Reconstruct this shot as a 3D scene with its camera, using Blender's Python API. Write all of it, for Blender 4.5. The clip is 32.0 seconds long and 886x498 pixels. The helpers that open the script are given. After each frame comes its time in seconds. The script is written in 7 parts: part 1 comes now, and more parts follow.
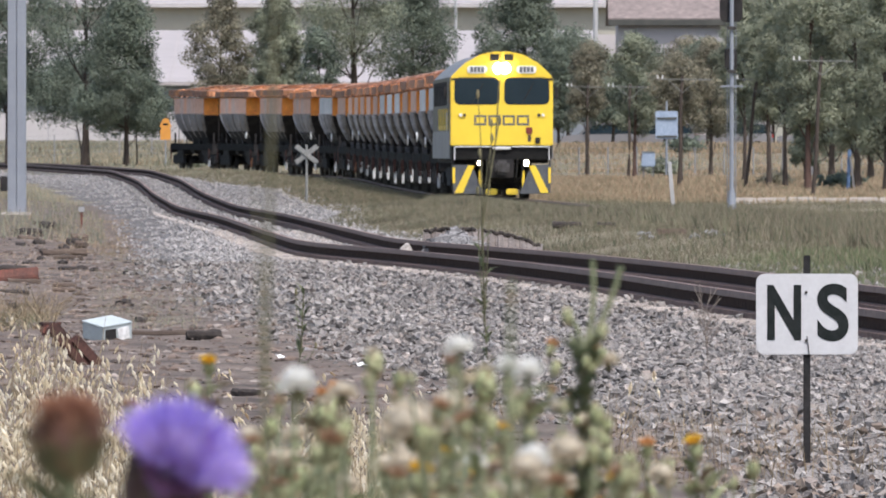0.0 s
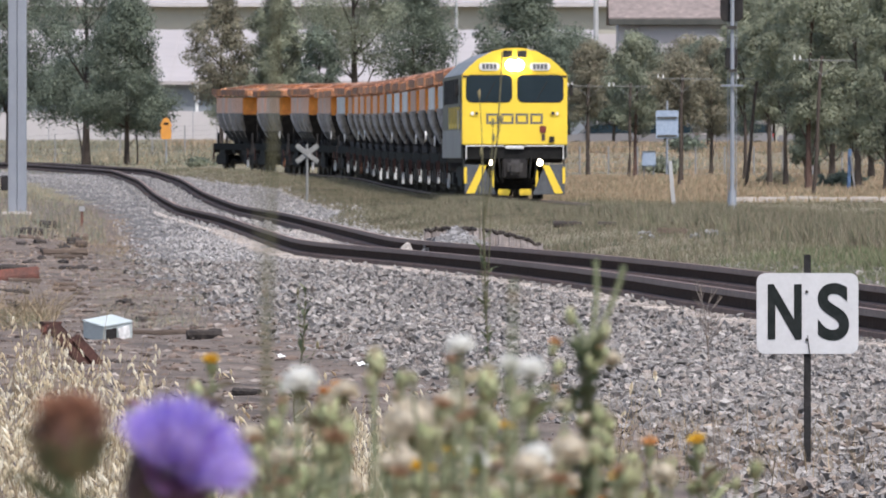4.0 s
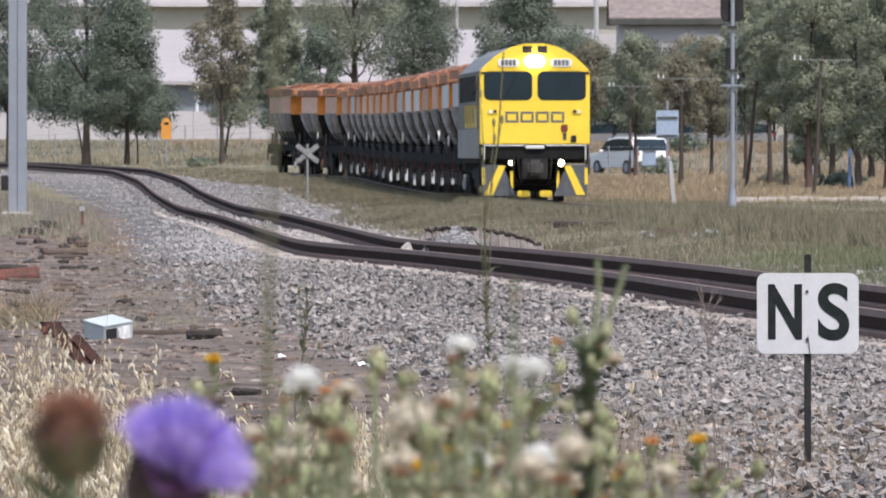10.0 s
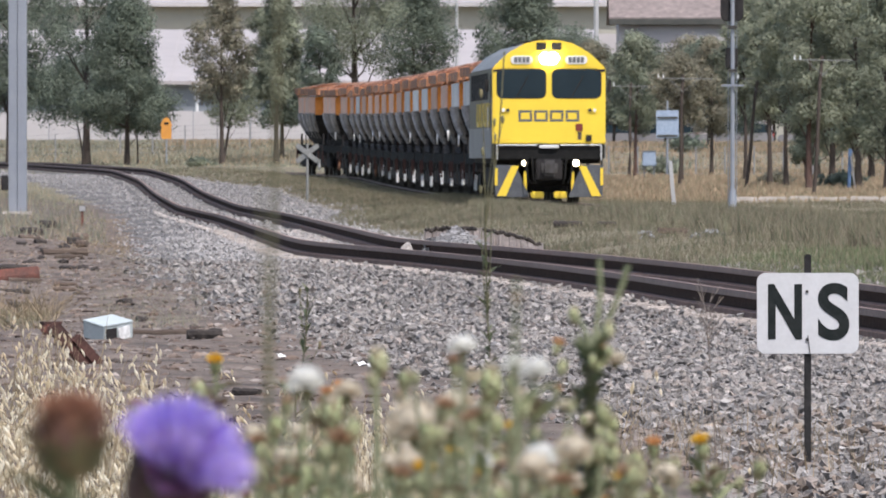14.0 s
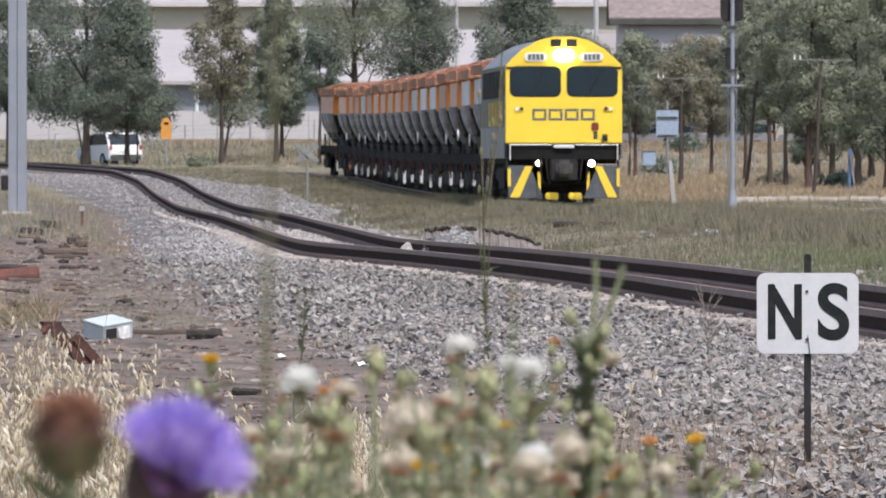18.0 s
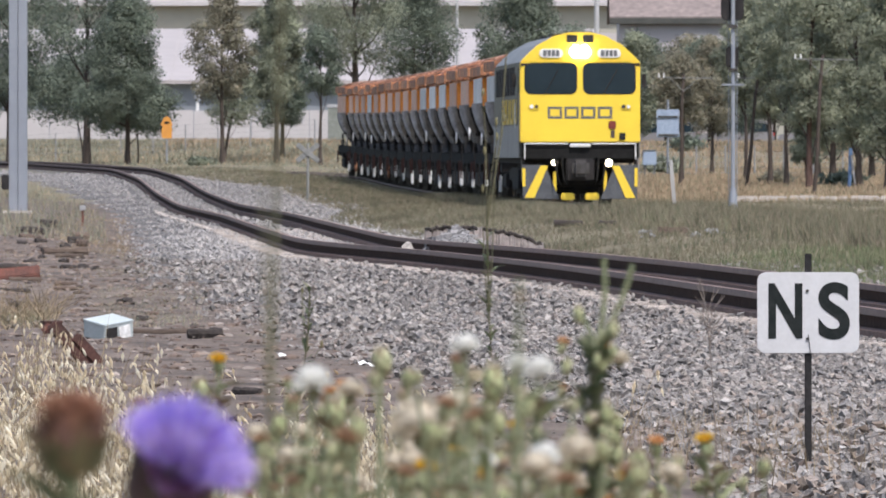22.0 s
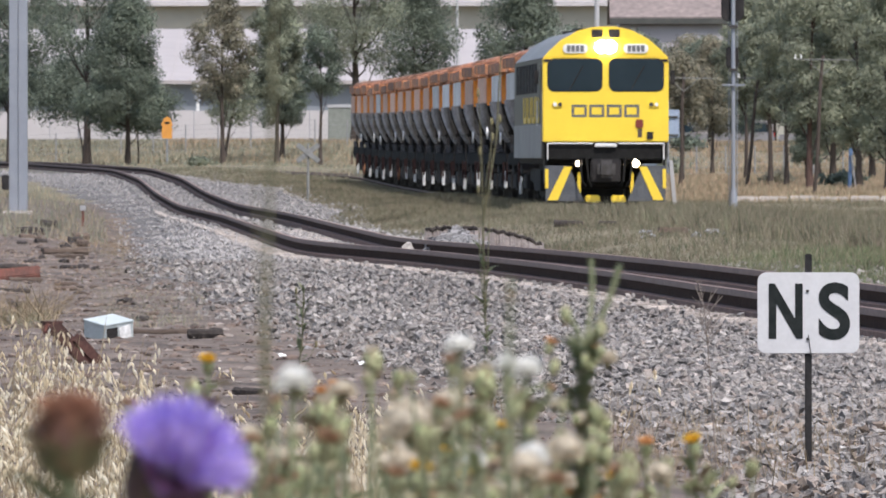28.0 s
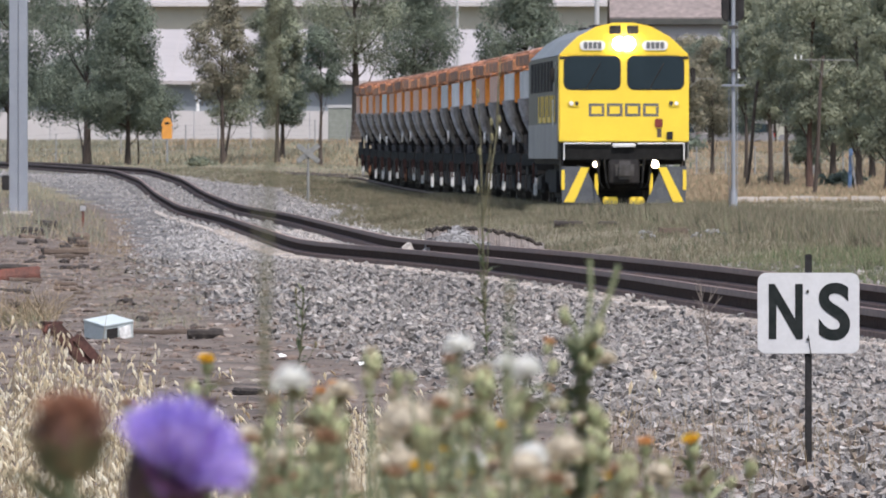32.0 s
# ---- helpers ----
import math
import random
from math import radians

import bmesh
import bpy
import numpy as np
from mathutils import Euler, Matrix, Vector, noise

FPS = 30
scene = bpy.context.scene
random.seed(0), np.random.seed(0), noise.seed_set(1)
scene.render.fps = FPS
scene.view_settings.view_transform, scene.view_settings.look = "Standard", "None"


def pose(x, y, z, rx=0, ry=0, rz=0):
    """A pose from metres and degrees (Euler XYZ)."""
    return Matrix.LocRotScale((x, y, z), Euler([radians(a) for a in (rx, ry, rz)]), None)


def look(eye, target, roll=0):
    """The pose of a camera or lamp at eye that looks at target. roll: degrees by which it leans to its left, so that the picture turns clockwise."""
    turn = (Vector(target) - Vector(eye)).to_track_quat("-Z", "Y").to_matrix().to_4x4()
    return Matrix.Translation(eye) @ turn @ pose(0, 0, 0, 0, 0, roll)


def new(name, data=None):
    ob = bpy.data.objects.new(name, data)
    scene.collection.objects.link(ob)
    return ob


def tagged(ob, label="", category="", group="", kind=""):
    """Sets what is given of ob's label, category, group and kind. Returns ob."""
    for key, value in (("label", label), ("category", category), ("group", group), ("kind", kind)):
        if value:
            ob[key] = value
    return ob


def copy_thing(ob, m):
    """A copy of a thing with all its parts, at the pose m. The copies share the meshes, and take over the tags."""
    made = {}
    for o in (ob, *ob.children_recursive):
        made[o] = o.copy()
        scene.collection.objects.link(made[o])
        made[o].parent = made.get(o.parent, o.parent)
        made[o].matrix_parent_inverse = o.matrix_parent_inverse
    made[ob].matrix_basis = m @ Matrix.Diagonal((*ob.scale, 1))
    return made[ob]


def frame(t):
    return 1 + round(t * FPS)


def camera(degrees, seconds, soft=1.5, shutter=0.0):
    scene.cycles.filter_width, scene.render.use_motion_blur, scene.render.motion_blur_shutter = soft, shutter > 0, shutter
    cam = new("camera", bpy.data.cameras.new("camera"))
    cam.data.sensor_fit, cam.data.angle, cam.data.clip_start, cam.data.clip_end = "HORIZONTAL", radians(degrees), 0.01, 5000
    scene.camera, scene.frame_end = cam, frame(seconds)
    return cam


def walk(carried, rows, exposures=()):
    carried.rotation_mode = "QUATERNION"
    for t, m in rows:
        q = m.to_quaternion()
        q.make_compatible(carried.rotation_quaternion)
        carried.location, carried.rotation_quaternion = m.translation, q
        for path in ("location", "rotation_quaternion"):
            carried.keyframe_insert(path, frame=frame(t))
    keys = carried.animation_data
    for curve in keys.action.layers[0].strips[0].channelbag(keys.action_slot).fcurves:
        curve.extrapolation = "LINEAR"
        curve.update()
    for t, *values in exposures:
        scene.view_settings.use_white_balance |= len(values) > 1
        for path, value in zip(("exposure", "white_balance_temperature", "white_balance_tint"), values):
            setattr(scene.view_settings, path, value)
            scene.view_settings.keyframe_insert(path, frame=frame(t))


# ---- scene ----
# The camera stands on a tripod beside the line and looks along it with a very long lens.
EYE = Vector((0.0, 0.0, 1.25))
cam = camera(3.7424, 32.0, soft=1.7)
cam.data.dof.use_dof = True
cam.data.dof.focus_distance = 48.0
cam.data.dof.aperture_fstop = 88.0
# seconds, then the small turns of the head on the tripod, in 1/24000 radian: to the left, upwards
walk(cam, [(t, look(EYE, EYE + Vector((-a, 24000.0, b - 167.0)))) for t, a, b in (
    (0, -1.4, 1.4), (1, -1.2, 1.4), (2, -0.1, 1.1), (3, -0.1, 0.9), (3.5, -0.5, 0.3), (5.5, -0.3, 0.4), (6, -0.9, 1.1),
    (7, -0.5, 1.4), (8, -0.1, 0.8), (9, -0.1, 0.2), (10, 0, 0.2), (11, 0.1, 0), (12, 0, 1), (12.5, -1.3, 0.7),
    (13, -7.3, 0.2), (13.5, -4.5, 1), (14, 0, 0), (14.5, -5.6, 1.2), (16.5, 1.1, -0.2), (17, 0.2, -1), (18, -0.2, 0),
    (19, 0.9, -0.8), (20, 0.3, -0.5), (21, 0.2, -1.5), (21.5, 0, -3), (22, 0.8, -1.4), (23, -0.1, -1.2), (24, 0.2, -1.3),
    (25, 0.3, -0.3), (27.5, 1.2, -1.1), (29, 1.2, -0.7), (30, 1.4, -1.1), (31, 1.2, -1.3), (32, 1.3, -0.3))])

# ---- light: high summer sun from behind the camera's right shoulder ----
SUN_TO = Vector((0.30, -0.60, 1.14)).normalized()
world = bpy.data.worlds.new("sky")
scene.world = world
world.use_nodes = True
_n = world.node_tree.nodes
sky = _n.new("ShaderNodeTexSky")
sky.sky_type, sky.sun_disc = "NISHITA", False
sky.sun_elevation = math.asin(SUN_TO.z)
sky.sun_rotation = math.atan2(SUN_TO.x, SUN_TO.y)
sky.dust_density, sky.air_density = 2.5, 1.0
world.node_tree.links.new(sky.outputs[0], _n["Background"].inputs[0])
_n["Background"].inputs[1].default_value = 0.15
sun = new("sun", bpy.data.lights.new("sun", "SUN"))
sun.data.energy, sun.data.angle, sun.data.color = 3.0, radians(0.53), (1.0, 0.945, 0.915)
sun.matrix_world = look(SUN_TO * 50, (0, 0, 0))
scene.view_settings.exposure = 0.46


# ---- materials ----
def surface(name, c1, c2, scale=3.0, rough=0.8, metal=0.0, bump=0.2, fine=40.0, fine_amount=0.25, island=0.0, obj=0.0, stretch=(1, 1, 1)):
    """A worn surface: two colours mixed by coarse noise, fine grain in value and relief, and chance by island or object."""
    m = bpy.data.materials.new(name)
    m.use_nodes = True
    nt = m.node_tree
    b = nt.nodes["Principled BSDF"]
    b.inputs["Roughness"].default_value, b.inputs["Metallic"].default_value = rough, metal
    tc, mp = nt.nodes.new("ShaderNodeTexCoord"), nt.nodes.new("ShaderNodeMapping")
    mp.inputs["Scale"].default_value = stretch
    nt.links.new(tc.outputs["Object"], mp.inputs[0])
    n1, n2 = nt.nodes.new("ShaderNodeTexNoise"), nt.nodes.new("ShaderNodeTexNoise")
    n1.inputs["Scale"].default_value, n1.inputs["Detail"].default_value, n1.inputs["Roughness"].default_value = scale, 5, 0.6
    n2.inputs["Scale"].default_value, n2.inputs["Detail"].default_value = fine, 3
    nt.links.new(mp.outputs[0], n1.inputs["Vector"])
    nt.links.new(mp.outputs[0], n2.inputs["Vector"])
    ramp = nt.nodes.new("ShaderNodeMapRange")
    ramp.inputs["From Min"].default_value, ramp.inputs["From Max"].default_value = 0.33, 0.67
    nt.links.new(n1.outputs["Fac"], ramp.inputs["Value"])
    mix = nt.nodes.new("ShaderNodeMix")
    mix.data_type = "RGBA"
    mix.inputs["A"].default_value, mix.inputs["B"].default_value = (*c1, 1), (*c2, 1)
    nt.links.new(ramp.outputs[0], mix.inputs["Factor"])
    value = nt.nodes.new("ShaderNodeMapRange")
    value.inputs["From Min"].default_value, value.inputs["From Max"].default_value = 0.25, 0.75
    value.inputs["To Min"].default_value, value.inputs["To Max"].default_value = 1 - fine_amount, 1 + fine_amount
    nt.links.new(n2.outputs["Fac"], value.inputs["Value"])
    out = value.outputs[0]
    for amount, node, socket in ((island, "ShaderNodeNewGeometry", "Random Per Island"), (obj, "ShaderNodeObjectInfo", "Random")):
        if amount:
            src, rng, mul = nt.nodes.new(node), nt.nodes.new("ShaderNodeMapRange"), nt.nodes.new("ShaderNodeMath")
            rng.inputs["To Min"].default_value, rng.inputs["To Max"].default_value = 1 - amount, 1 + amount
            mul.operation = "MULTIPLY"
            nt.links.new(src.outputs[socket], rng.inputs["Value"])
            nt.links.new(rng.outputs[0], mul.inputs[0])
            nt.links.new(out, mul.inputs[1])
            out = mul.outputs[0]
    hsv = nt.nodes.new("ShaderNodeHueSaturation")
    nt.links.new(mix.outputs["Result"], hsv.inputs["Color"])
    nt.links.new(out, hsv.inputs["Value"])
    nt.links.new(hsv.outputs[0], b.inputs["Base Color"])
    if bump:
        bp = nt.nodes.new("ShaderNodeBump")
        bp.inputs["Strength"].default_value, bp.inputs["Distance"].default_value = bump, 0.02
        nt.links.new(n2.outputs["Fac"], bp.inputs["Height"])
        nt.links.new(bp.outputs[0], b.inputs["Normal"])
    return m


def palette(name, colours, rough=0.85, spread=0.3, through_light=0.0, scale=1.2):
    """Small pieces, each of a colour of its own out of a range (leaves, stones, blades)."""
    m = bpy.data.materials.new(name)
    m.use_nodes = True
    nt = m.node_tree
    b = nt.nodes["Principled BSDF"]
    b.inputs["Roughness"].default_value = rough
    geo, ramp = nt.nodes.new("ShaderNodeNewGeometry"), nt.nodes.new("ShaderNodeValToRGB")
    el = ramp.color_ramp.elements
    while len(el) < len(colours):
        el.new(0.5)
    for i, c in enumerate(colours):
        el[i].position, el[i].color = i / max(1, len(colours) - 1), (*c, 1)
    nt.links.new(geo.outputs["Random Per Island"], ramp.inputs[0])
    ns, rng, hsv = nt.nodes.new("ShaderNodeTexNoise"), nt.nodes.new("ShaderNodeMapRange"), nt.nodes.new("ShaderNodeHueSaturation")
    tc = nt.nodes.new("ShaderNodeTexCoord")
    nt.links.new(tc.outputs["Object"], ns.inputs["Vector"])
    ns.inputs["Scale"].default_value, ns.inputs["Detail"].default_value = scale, 4
    rng.inputs["From Min"].default_value, rng.inputs["From Max"].default_value = 0.3, 0.7
    rng.inputs["To Min"].default_value, rng.inputs["To Max"].default_value = 1 - spread, 1 + spread
    nt.links.new(ns.outputs["Fac"], rng.inputs["Value"])
    nt.links.new(rng.outputs[0], hsv.inputs["Value"])
    nt.links.new(ramp.outputs[0], hsv.inputs["Color"])
    nt.links.new(hsv.outputs[0], b.inputs["Base Color"])
    if through_light:
        tr, ms = nt.nodes.new("ShaderNodeBsdfTranslucent"), nt.nodes.new("ShaderNodeMixShader")
        ms.inputs[0].default_value = through_light
        nt.links.new(hsv.outputs[0], tr.inputs[0])
        nt.links.new(b.outputs[0], ms.inputs[1])
        nt.links.new(tr.outputs[0], ms.inputs[2])
        nt.links.new(ms.outputs[0], nt.nodes["Material Output"].inputs[0])
    return m


def glow(name, colour, strength):
    m = bpy.data.materials.new(name)
    m.use_nodes = True
    b = m.node_tree.nodes["Principled BSDF"]
    b.inputs["Base Color"].default_value = (*colour, 1)
    b.inputs["Emission Color"].default_value = (*colour, 1)
    b.inputs["Emission Strength"].default_value = strength
    return m


def roughen(m, scale, strength, deep):
    """Adds fine relief to a material."""
    nt = m.node_tree
    tc, n, bp = nt.nodes.new("ShaderNodeTexCoord"), nt.nodes.new("ShaderNodeTexNoise"), nt.nodes.new("ShaderNodeBump")
    n.inputs["Scale"].default_value, n.inputs["Detail"].default_value = scale, 3
    bp.inputs["Strength"].default_value, bp.inputs["Distance"].default_value = strength, deep
    nt.links.new(tc.outputs["Object"], n.inputs["Vector"])
    nt.links.new(n.outputs["Fac"], bp.inputs["Height"])
    nt.links.new(bp.outputs[0], nt.nodes["Principled BSDF"].inputs["Normal"])


M_GROUND = surface("field_soil", (0.19, 0.15, 0.10), (0.12, 0.115, 0.065), 0.35, 0.95, fine=14, fine_amount=0.4, bump=0.5)
M_DIRT = surface("brown_dirt", (0.058, 0.044, 0.037), (0.175, 0.137, 0.112), 1.3, 0.95, fine=22, fine_amount=0.5, bump=0.8)
M_BALLAST = surface("ballast_bed", (0.08, 0.075, 0.073), (0.13, 0.122, 0.117), 2.0, 0.95, fine=24, fine_amount=0.55, bump=1.0)
M_STONE = palette("ballast_stone", [(0.11, 0.102, 0.1), (0.172, 0.161, 0.156), (0.265, 0.247, 0.236), (0.335, 0.314, 0.298), (0.203, 0.191, 0.188), (0.273, 0.231, 0.207), (0.406, 0.379, 0.36), (0.136, 0.127, 0.124), (0.3, 0.27, 0.246), (0.238, 0.23, 0.232)], 0.95, 0.25, 0.0, 9.0)
M_STONE.node_tree.nodes["Principled BSDF"].inputs["Specular IOR Level"].default_value = 0.25
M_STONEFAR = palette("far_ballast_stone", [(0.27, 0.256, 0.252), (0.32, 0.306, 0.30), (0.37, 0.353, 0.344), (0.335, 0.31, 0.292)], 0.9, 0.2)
roughen(M_STONE, 55.0, 1.0, 0.02)
# rust darkened to near black: the shadow under the rail head is painted in
M_RAIL = surface("rusted_shaded_rail", (0.034, 0.020, 0.016), (0.058, 0.035, 0.028), 6, 0.95, fine=60)
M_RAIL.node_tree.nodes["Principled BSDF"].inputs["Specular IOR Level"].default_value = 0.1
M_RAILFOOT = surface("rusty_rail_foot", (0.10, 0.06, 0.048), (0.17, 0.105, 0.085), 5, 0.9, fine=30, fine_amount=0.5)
# worn head made paler to paint in the light that falls on it
M_RAILHEAD = surface("worn_lit_rail_head", (0.23, 0.155, 0.135), (0.15, 0.098, 0.082), 5, 0.7, 0.1, fine=80, fine_amount=0.15, bump=0.05)
M_SLEEPER = surface("timber_sleeper", (0.38, 0.335, 0.305), (0.50, 0.45, 0.415), 4, 0.9, fine=60, obj=0.25, stretch=(1, 8, 8))
M_OLDTIMBER = surface("weathered_timber", (0.075, 0.052, 0.042), (0.15, 0.115, 0.09), 5, 0.95, fine=50, obj=0.3, stretch=(1, 6, 6))
M_YELLOW = surface("yellow_paint", (0.83, 0.61, 0.055), (0.78, 0.555, 0.05), 1.5, 0.38, fine=30, fine_amount=0.05, bump=0.02)
M_CHARCOAL = surface("charcoal_paint", (0.05, 0.051, 0.046), (0.078, 0.077, 0.068), 1.2, 0.5, fine=20, fine_amount=0.12, bump=0.03)
M_SKIRT = surface("grey_skirt_paint", (0.27, 0.27, 0.275), (0.20, 0.20, 0.205), 1.0, 0.55, fine=12, fine_amount=0.15)
M_ROOFGREY = surface("roof_grey_paint", (0.20, 0.21, 0.225), (0.14, 0.145, 0.15), 1.2, 0.55, fine=16, fine_amount=0.15)
# grimy black, raised a little to put distance haze into the colour
M_BLACK = surface("grimy_hazed_black", (0.020, 0.0195, 0.021), (0.042, 0.039, 0.039), 3, 0.8, fine=30, fine_amount=0.3)
M_BLACK.node_tree.nodes["Principled BSDF"].inputs["Specular IOR Level"].default_value = 0.15
M_STEEL = surface("greasy_steel", (0.09, 0.085, 0.085), (0.05, 0.045, 0.042), 5, 0.55, 0.5, fine=40)
M_WHEEL = surface("wheel_steel", (0.03, 0.026, 0.025), (0.06, 0.053, 0.05), 2, 0.6, 0.4, fine=20)
M_WHITE = surface("white_paint", (0.74, 0.74, 0.73), (0.66, 0.66, 0.65), 2, 0.5, fine=30, fine_amount=0.06, bump=0.02)
M_LOGO = surface("dark_lettering", (0.10, 0.105, 0.115), (0.13, 0.13, 0.135), 3, 0.5, bump=0)
M_RED = surface("red_dull", (0.22, 0.03, 0.02), (0.14, 0.03, 0.02), 5, 0.6)
M_GLASS = surface("tinted_cab_glass", (0.012, 0.024, 0.034), (0.018, 0.032, 0.044), 1, 0.08, bump=0, fine_amount=0.02)
M_GLASS.node_tree.nodes["Principled BSDF"].inputs["Specular IOR Level"].default_value = 0.3
M_LAMP = glow("headlight_lit", (1.0, 0.90, 0.70), 60.0)
M_DITCH = glow("ditch_light_lit", (1.0, 0.80, 0.52), 28.0)
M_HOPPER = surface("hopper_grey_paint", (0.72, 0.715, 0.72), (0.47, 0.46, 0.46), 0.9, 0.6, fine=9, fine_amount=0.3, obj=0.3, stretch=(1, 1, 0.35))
M_HOPPERLOW = surface("dark_hopper_grey", (0.27, 0.255, 0.255), (0.13, 0.122, 0.12), 0.9, 0.65, fine=9, fine_amount=0.3, obj=0.25, stretch=(1, 1, 0.35))
M_RIB = surface("worn_grey_rib", (0.36, 0.34, 0.335), (0.18, 0.17, 0.165), 2.0, 0.6, fine=12, fine_amount=0.35, obj=0.35)
M_ORANGE = surface("faded_orange_paint", (0.90, 0.34, 0.05), (0.74, 0.25, 0.05), 1.4, 0.65, fine=12, fine_amount=0.2, obj=0.1)
M_HOPPERPINK = surface("faded_salmon_paint", (0.80, 0.37, 0.20), (0.58, 0.43, 0.37), 1.1, 0.65, fine=9, fine_amount=0.3, obj=0.2, stretch=(1, 1, 0.35))
M_CROSS = surface("dull_grey_sign_back", (0.20, 0.205, 0.20), (0.27, 0.27, 0.265), 6, 0.8, fine=30)
M_RIM = surface("rusty_orange_rim", (0.20, 0.125, 0.105), (0.56, 0.225, 0.08), 0.9, 0.75, fine=6, fine_amount=0.6, obj=0.4)
M_SIGNPLATE = surface("sign_white_enamel", (0.57, 0.57, 0.585), (0.51, 0.51, 0.525), 8, 0.45, fine=60, fine_amount=0.04, bump=0.02)
M_SIGNBLACK = surface("sign_black", (0.012, 0.016, 0.016), (0.025, 0.028, 0.028), 12, 0.5, bump=0.02)
M_SIGNBLACK.node_tree.nodes["Principled BSDF"].inputs["Specular IOR Level"].default_value = 0.1
M_GALV = surface("galvanised_steel", (0.29, 0.31, 0.35), (0.25, 0.27, 0.31), 1.5, 0.5, 0.3, fine=30, fine_amount=0.05, bump=0.04)
M_BLUEGREY = surface("blue_grey_sign_back", (0.26, 0.33, 0.44), (0.34, 0.41, 0.52), 5, 0.5, 0.1, fine=20, fine_amount=0.1)
M_SIGNORANGE = surface("orange_sign_face", (0.64, 0.29, 0.05), (0.57, 0.25, 0.05), 5, 0.5, fine=20, fine_amount=0.06)
M_CONCRETE = surface("pale_concrete", (0.55, 0.50, 0.46), (0.46, 0.42, 0.39), 1.5, 0.9, fine=10, fine_amount=0.15)
M_BARK = surface("dark_bark", (0.045, 0.034, 0.028), (0.08, 0.062, 0.052), 6, 0.95, fine=40, stretch=(1, 1, 0.25))
M_REDBARK = surface("reddish_bark", (0.075, 0.042, 0.034), (0.11, 0.07, 0.056), 5, 0.95, fine=40, stretch=(1, 1, 0.25))
M_LEAF_GUM = palette("gum_leaves", [(0.24, 0.258, 0.194), (0.258, 0.282, 0.21), (0.282, 0.3, 0.222), (0.306, 0.318, 0.244)], 0.8, 0.5, 0.5, 0.8)
M_LEAF_DARK = palette("dark_leaves", [(0.165, 0.193, 0.155), (0.177, 0.21, 0.164), (0.193, 0.223, 0.173), (0.206, 0.233, 0.182)], 0.8, 0.5, 0.5, 0.8)
M_LEAF_RUST = palette("brownish_leaves", [(0.23, 0.224, 0.168), (0.252, 0.241, 0.179), (0.274, 0.252, 0.189), (0.297, 0.263, 0.202)], 0.8, 0.5, 0.5, 0.8)
for _m in (M_LEAF_GUM, M_LEAF_DARK, M_LEAF_RUST):
    _m.node_tree.nodes["Principled BSDF"].inputs["Specular IOR Level"].default_value = 0.2
M_GRASS = palette("mixed_grass", [(0.10, 0.118, 0.068), (0.165, 0.158, 0.105), (0.225, 0.195, 0.14), (0.13, 0.138, 0.078), (0.20, 0.158, 0.116), (0.29, 0.248, 0.185)], 0.85, 0.55, 0.3, 0.35)
M_PALEGRASS = palette("pale_bank_grass", [(0.25, 0.25, 0.185), (0.20, 0.215, 0.155), (0.30, 0.28, 0.21), (0.36, 0.28, 0.185), (0.22, 0.225, 0.165)], 0.85, 0.5, 0.3, 0.25)
M_DRYGRASS = palette("dry_grass", [(0.38, 0.275, 0.185), (0.33, 0.23, 0.15), (0.45, 0.345, 0.235), (0.26, 0.22, 0.14), (0.21, 0.205, 0.125)], 0.85, 0.4, 0.3, 0.3)
M_GREENGRASS = palette("green_grass", [(0.102, 0.147, 0.064), (0.145, 0.184, 0.085), (0.187, 0.202, 0.111), (0.085, 0.12, 0.051)], 0.85, 0.4, 0.3)
M_BUD = surface("pale_green_bud", (0.38, 0.43, 0.22), (0.50, 0.49, 0.31), 60, 0.7, fine=200)
M_OAT = palette("oat_straw", [(0.60, 0.50, 0.34), (0.76, 0.66, 0.48), (0.90, 0.84, 0.70), (0.38, 0.28, 0.165)], 0.6, 0.2, 0.35)
M_STRAW = palette("oat_stalk", [(0.16, 0.12, 0.075), (0.27, 0.205, 0.13), (0.40, 0.315, 0.20), (0.11, 0.09, 0.055)], 0.8, 0.3, 0.3)
M_STEM = surface("green_stem", (0.13, 0.15, 0.08), (0.20, 0.21, 0.12), 30, 0.7, fine=200)
M_WEEDLEAF = palette("weed_leaves", [(0.117, 0.135, 0.07), (0.222, 0.257, 0.129), (0.351, 0.386, 0.211), (0.398, 0.281, 0.187), (0.164, 0.187, 0.099), (0.187, 0.117, 0.082)], 0.6, 0.25, 0.3)
M_DARKWEED = palette("dark_weed_leaves", [(0.09, 0.12, 0.065), (0.14, 0.17, 0.09), (0.19, 0.20, 0.11)], 0.7, 0.3, 0.3)
M_DARKSTEM = surface("dark_olive_stem", (0.085, 0.085, 0.045), (0.14, 0.125, 0.07), 30, 0.8, fine=200)
M_DRYSTEM = surface("dry_stem", (0.15, 0.12, 0.105), (0.22, 0.185, 0.16), 30, 0.8, fine=200)
M_PURPLEDEEP = palette("deep_violet_cushion", [(0.30, 0.16, 0.46), (0.38, 0.22, 0.56)], 0.8, 0.3)
M_PURPLE = palette("violet_florets", [(0.27, 0.16, 0.66), (0.50, 0.39, 0.91), (0.82, 0.70, 0.97), (0.34, 0.20, 0.72), (0.64, 0.50, 0.94), (0.86, 0.76, 0.97)], 0.6, 0.15, 0.5)
M_BRACT = palette("dark_bracts", [(0.075, 0.035, 0.04), (0.11, 0.06, 0.055), (0.09, 0.08, 0.05)], 0.7, 0.3)
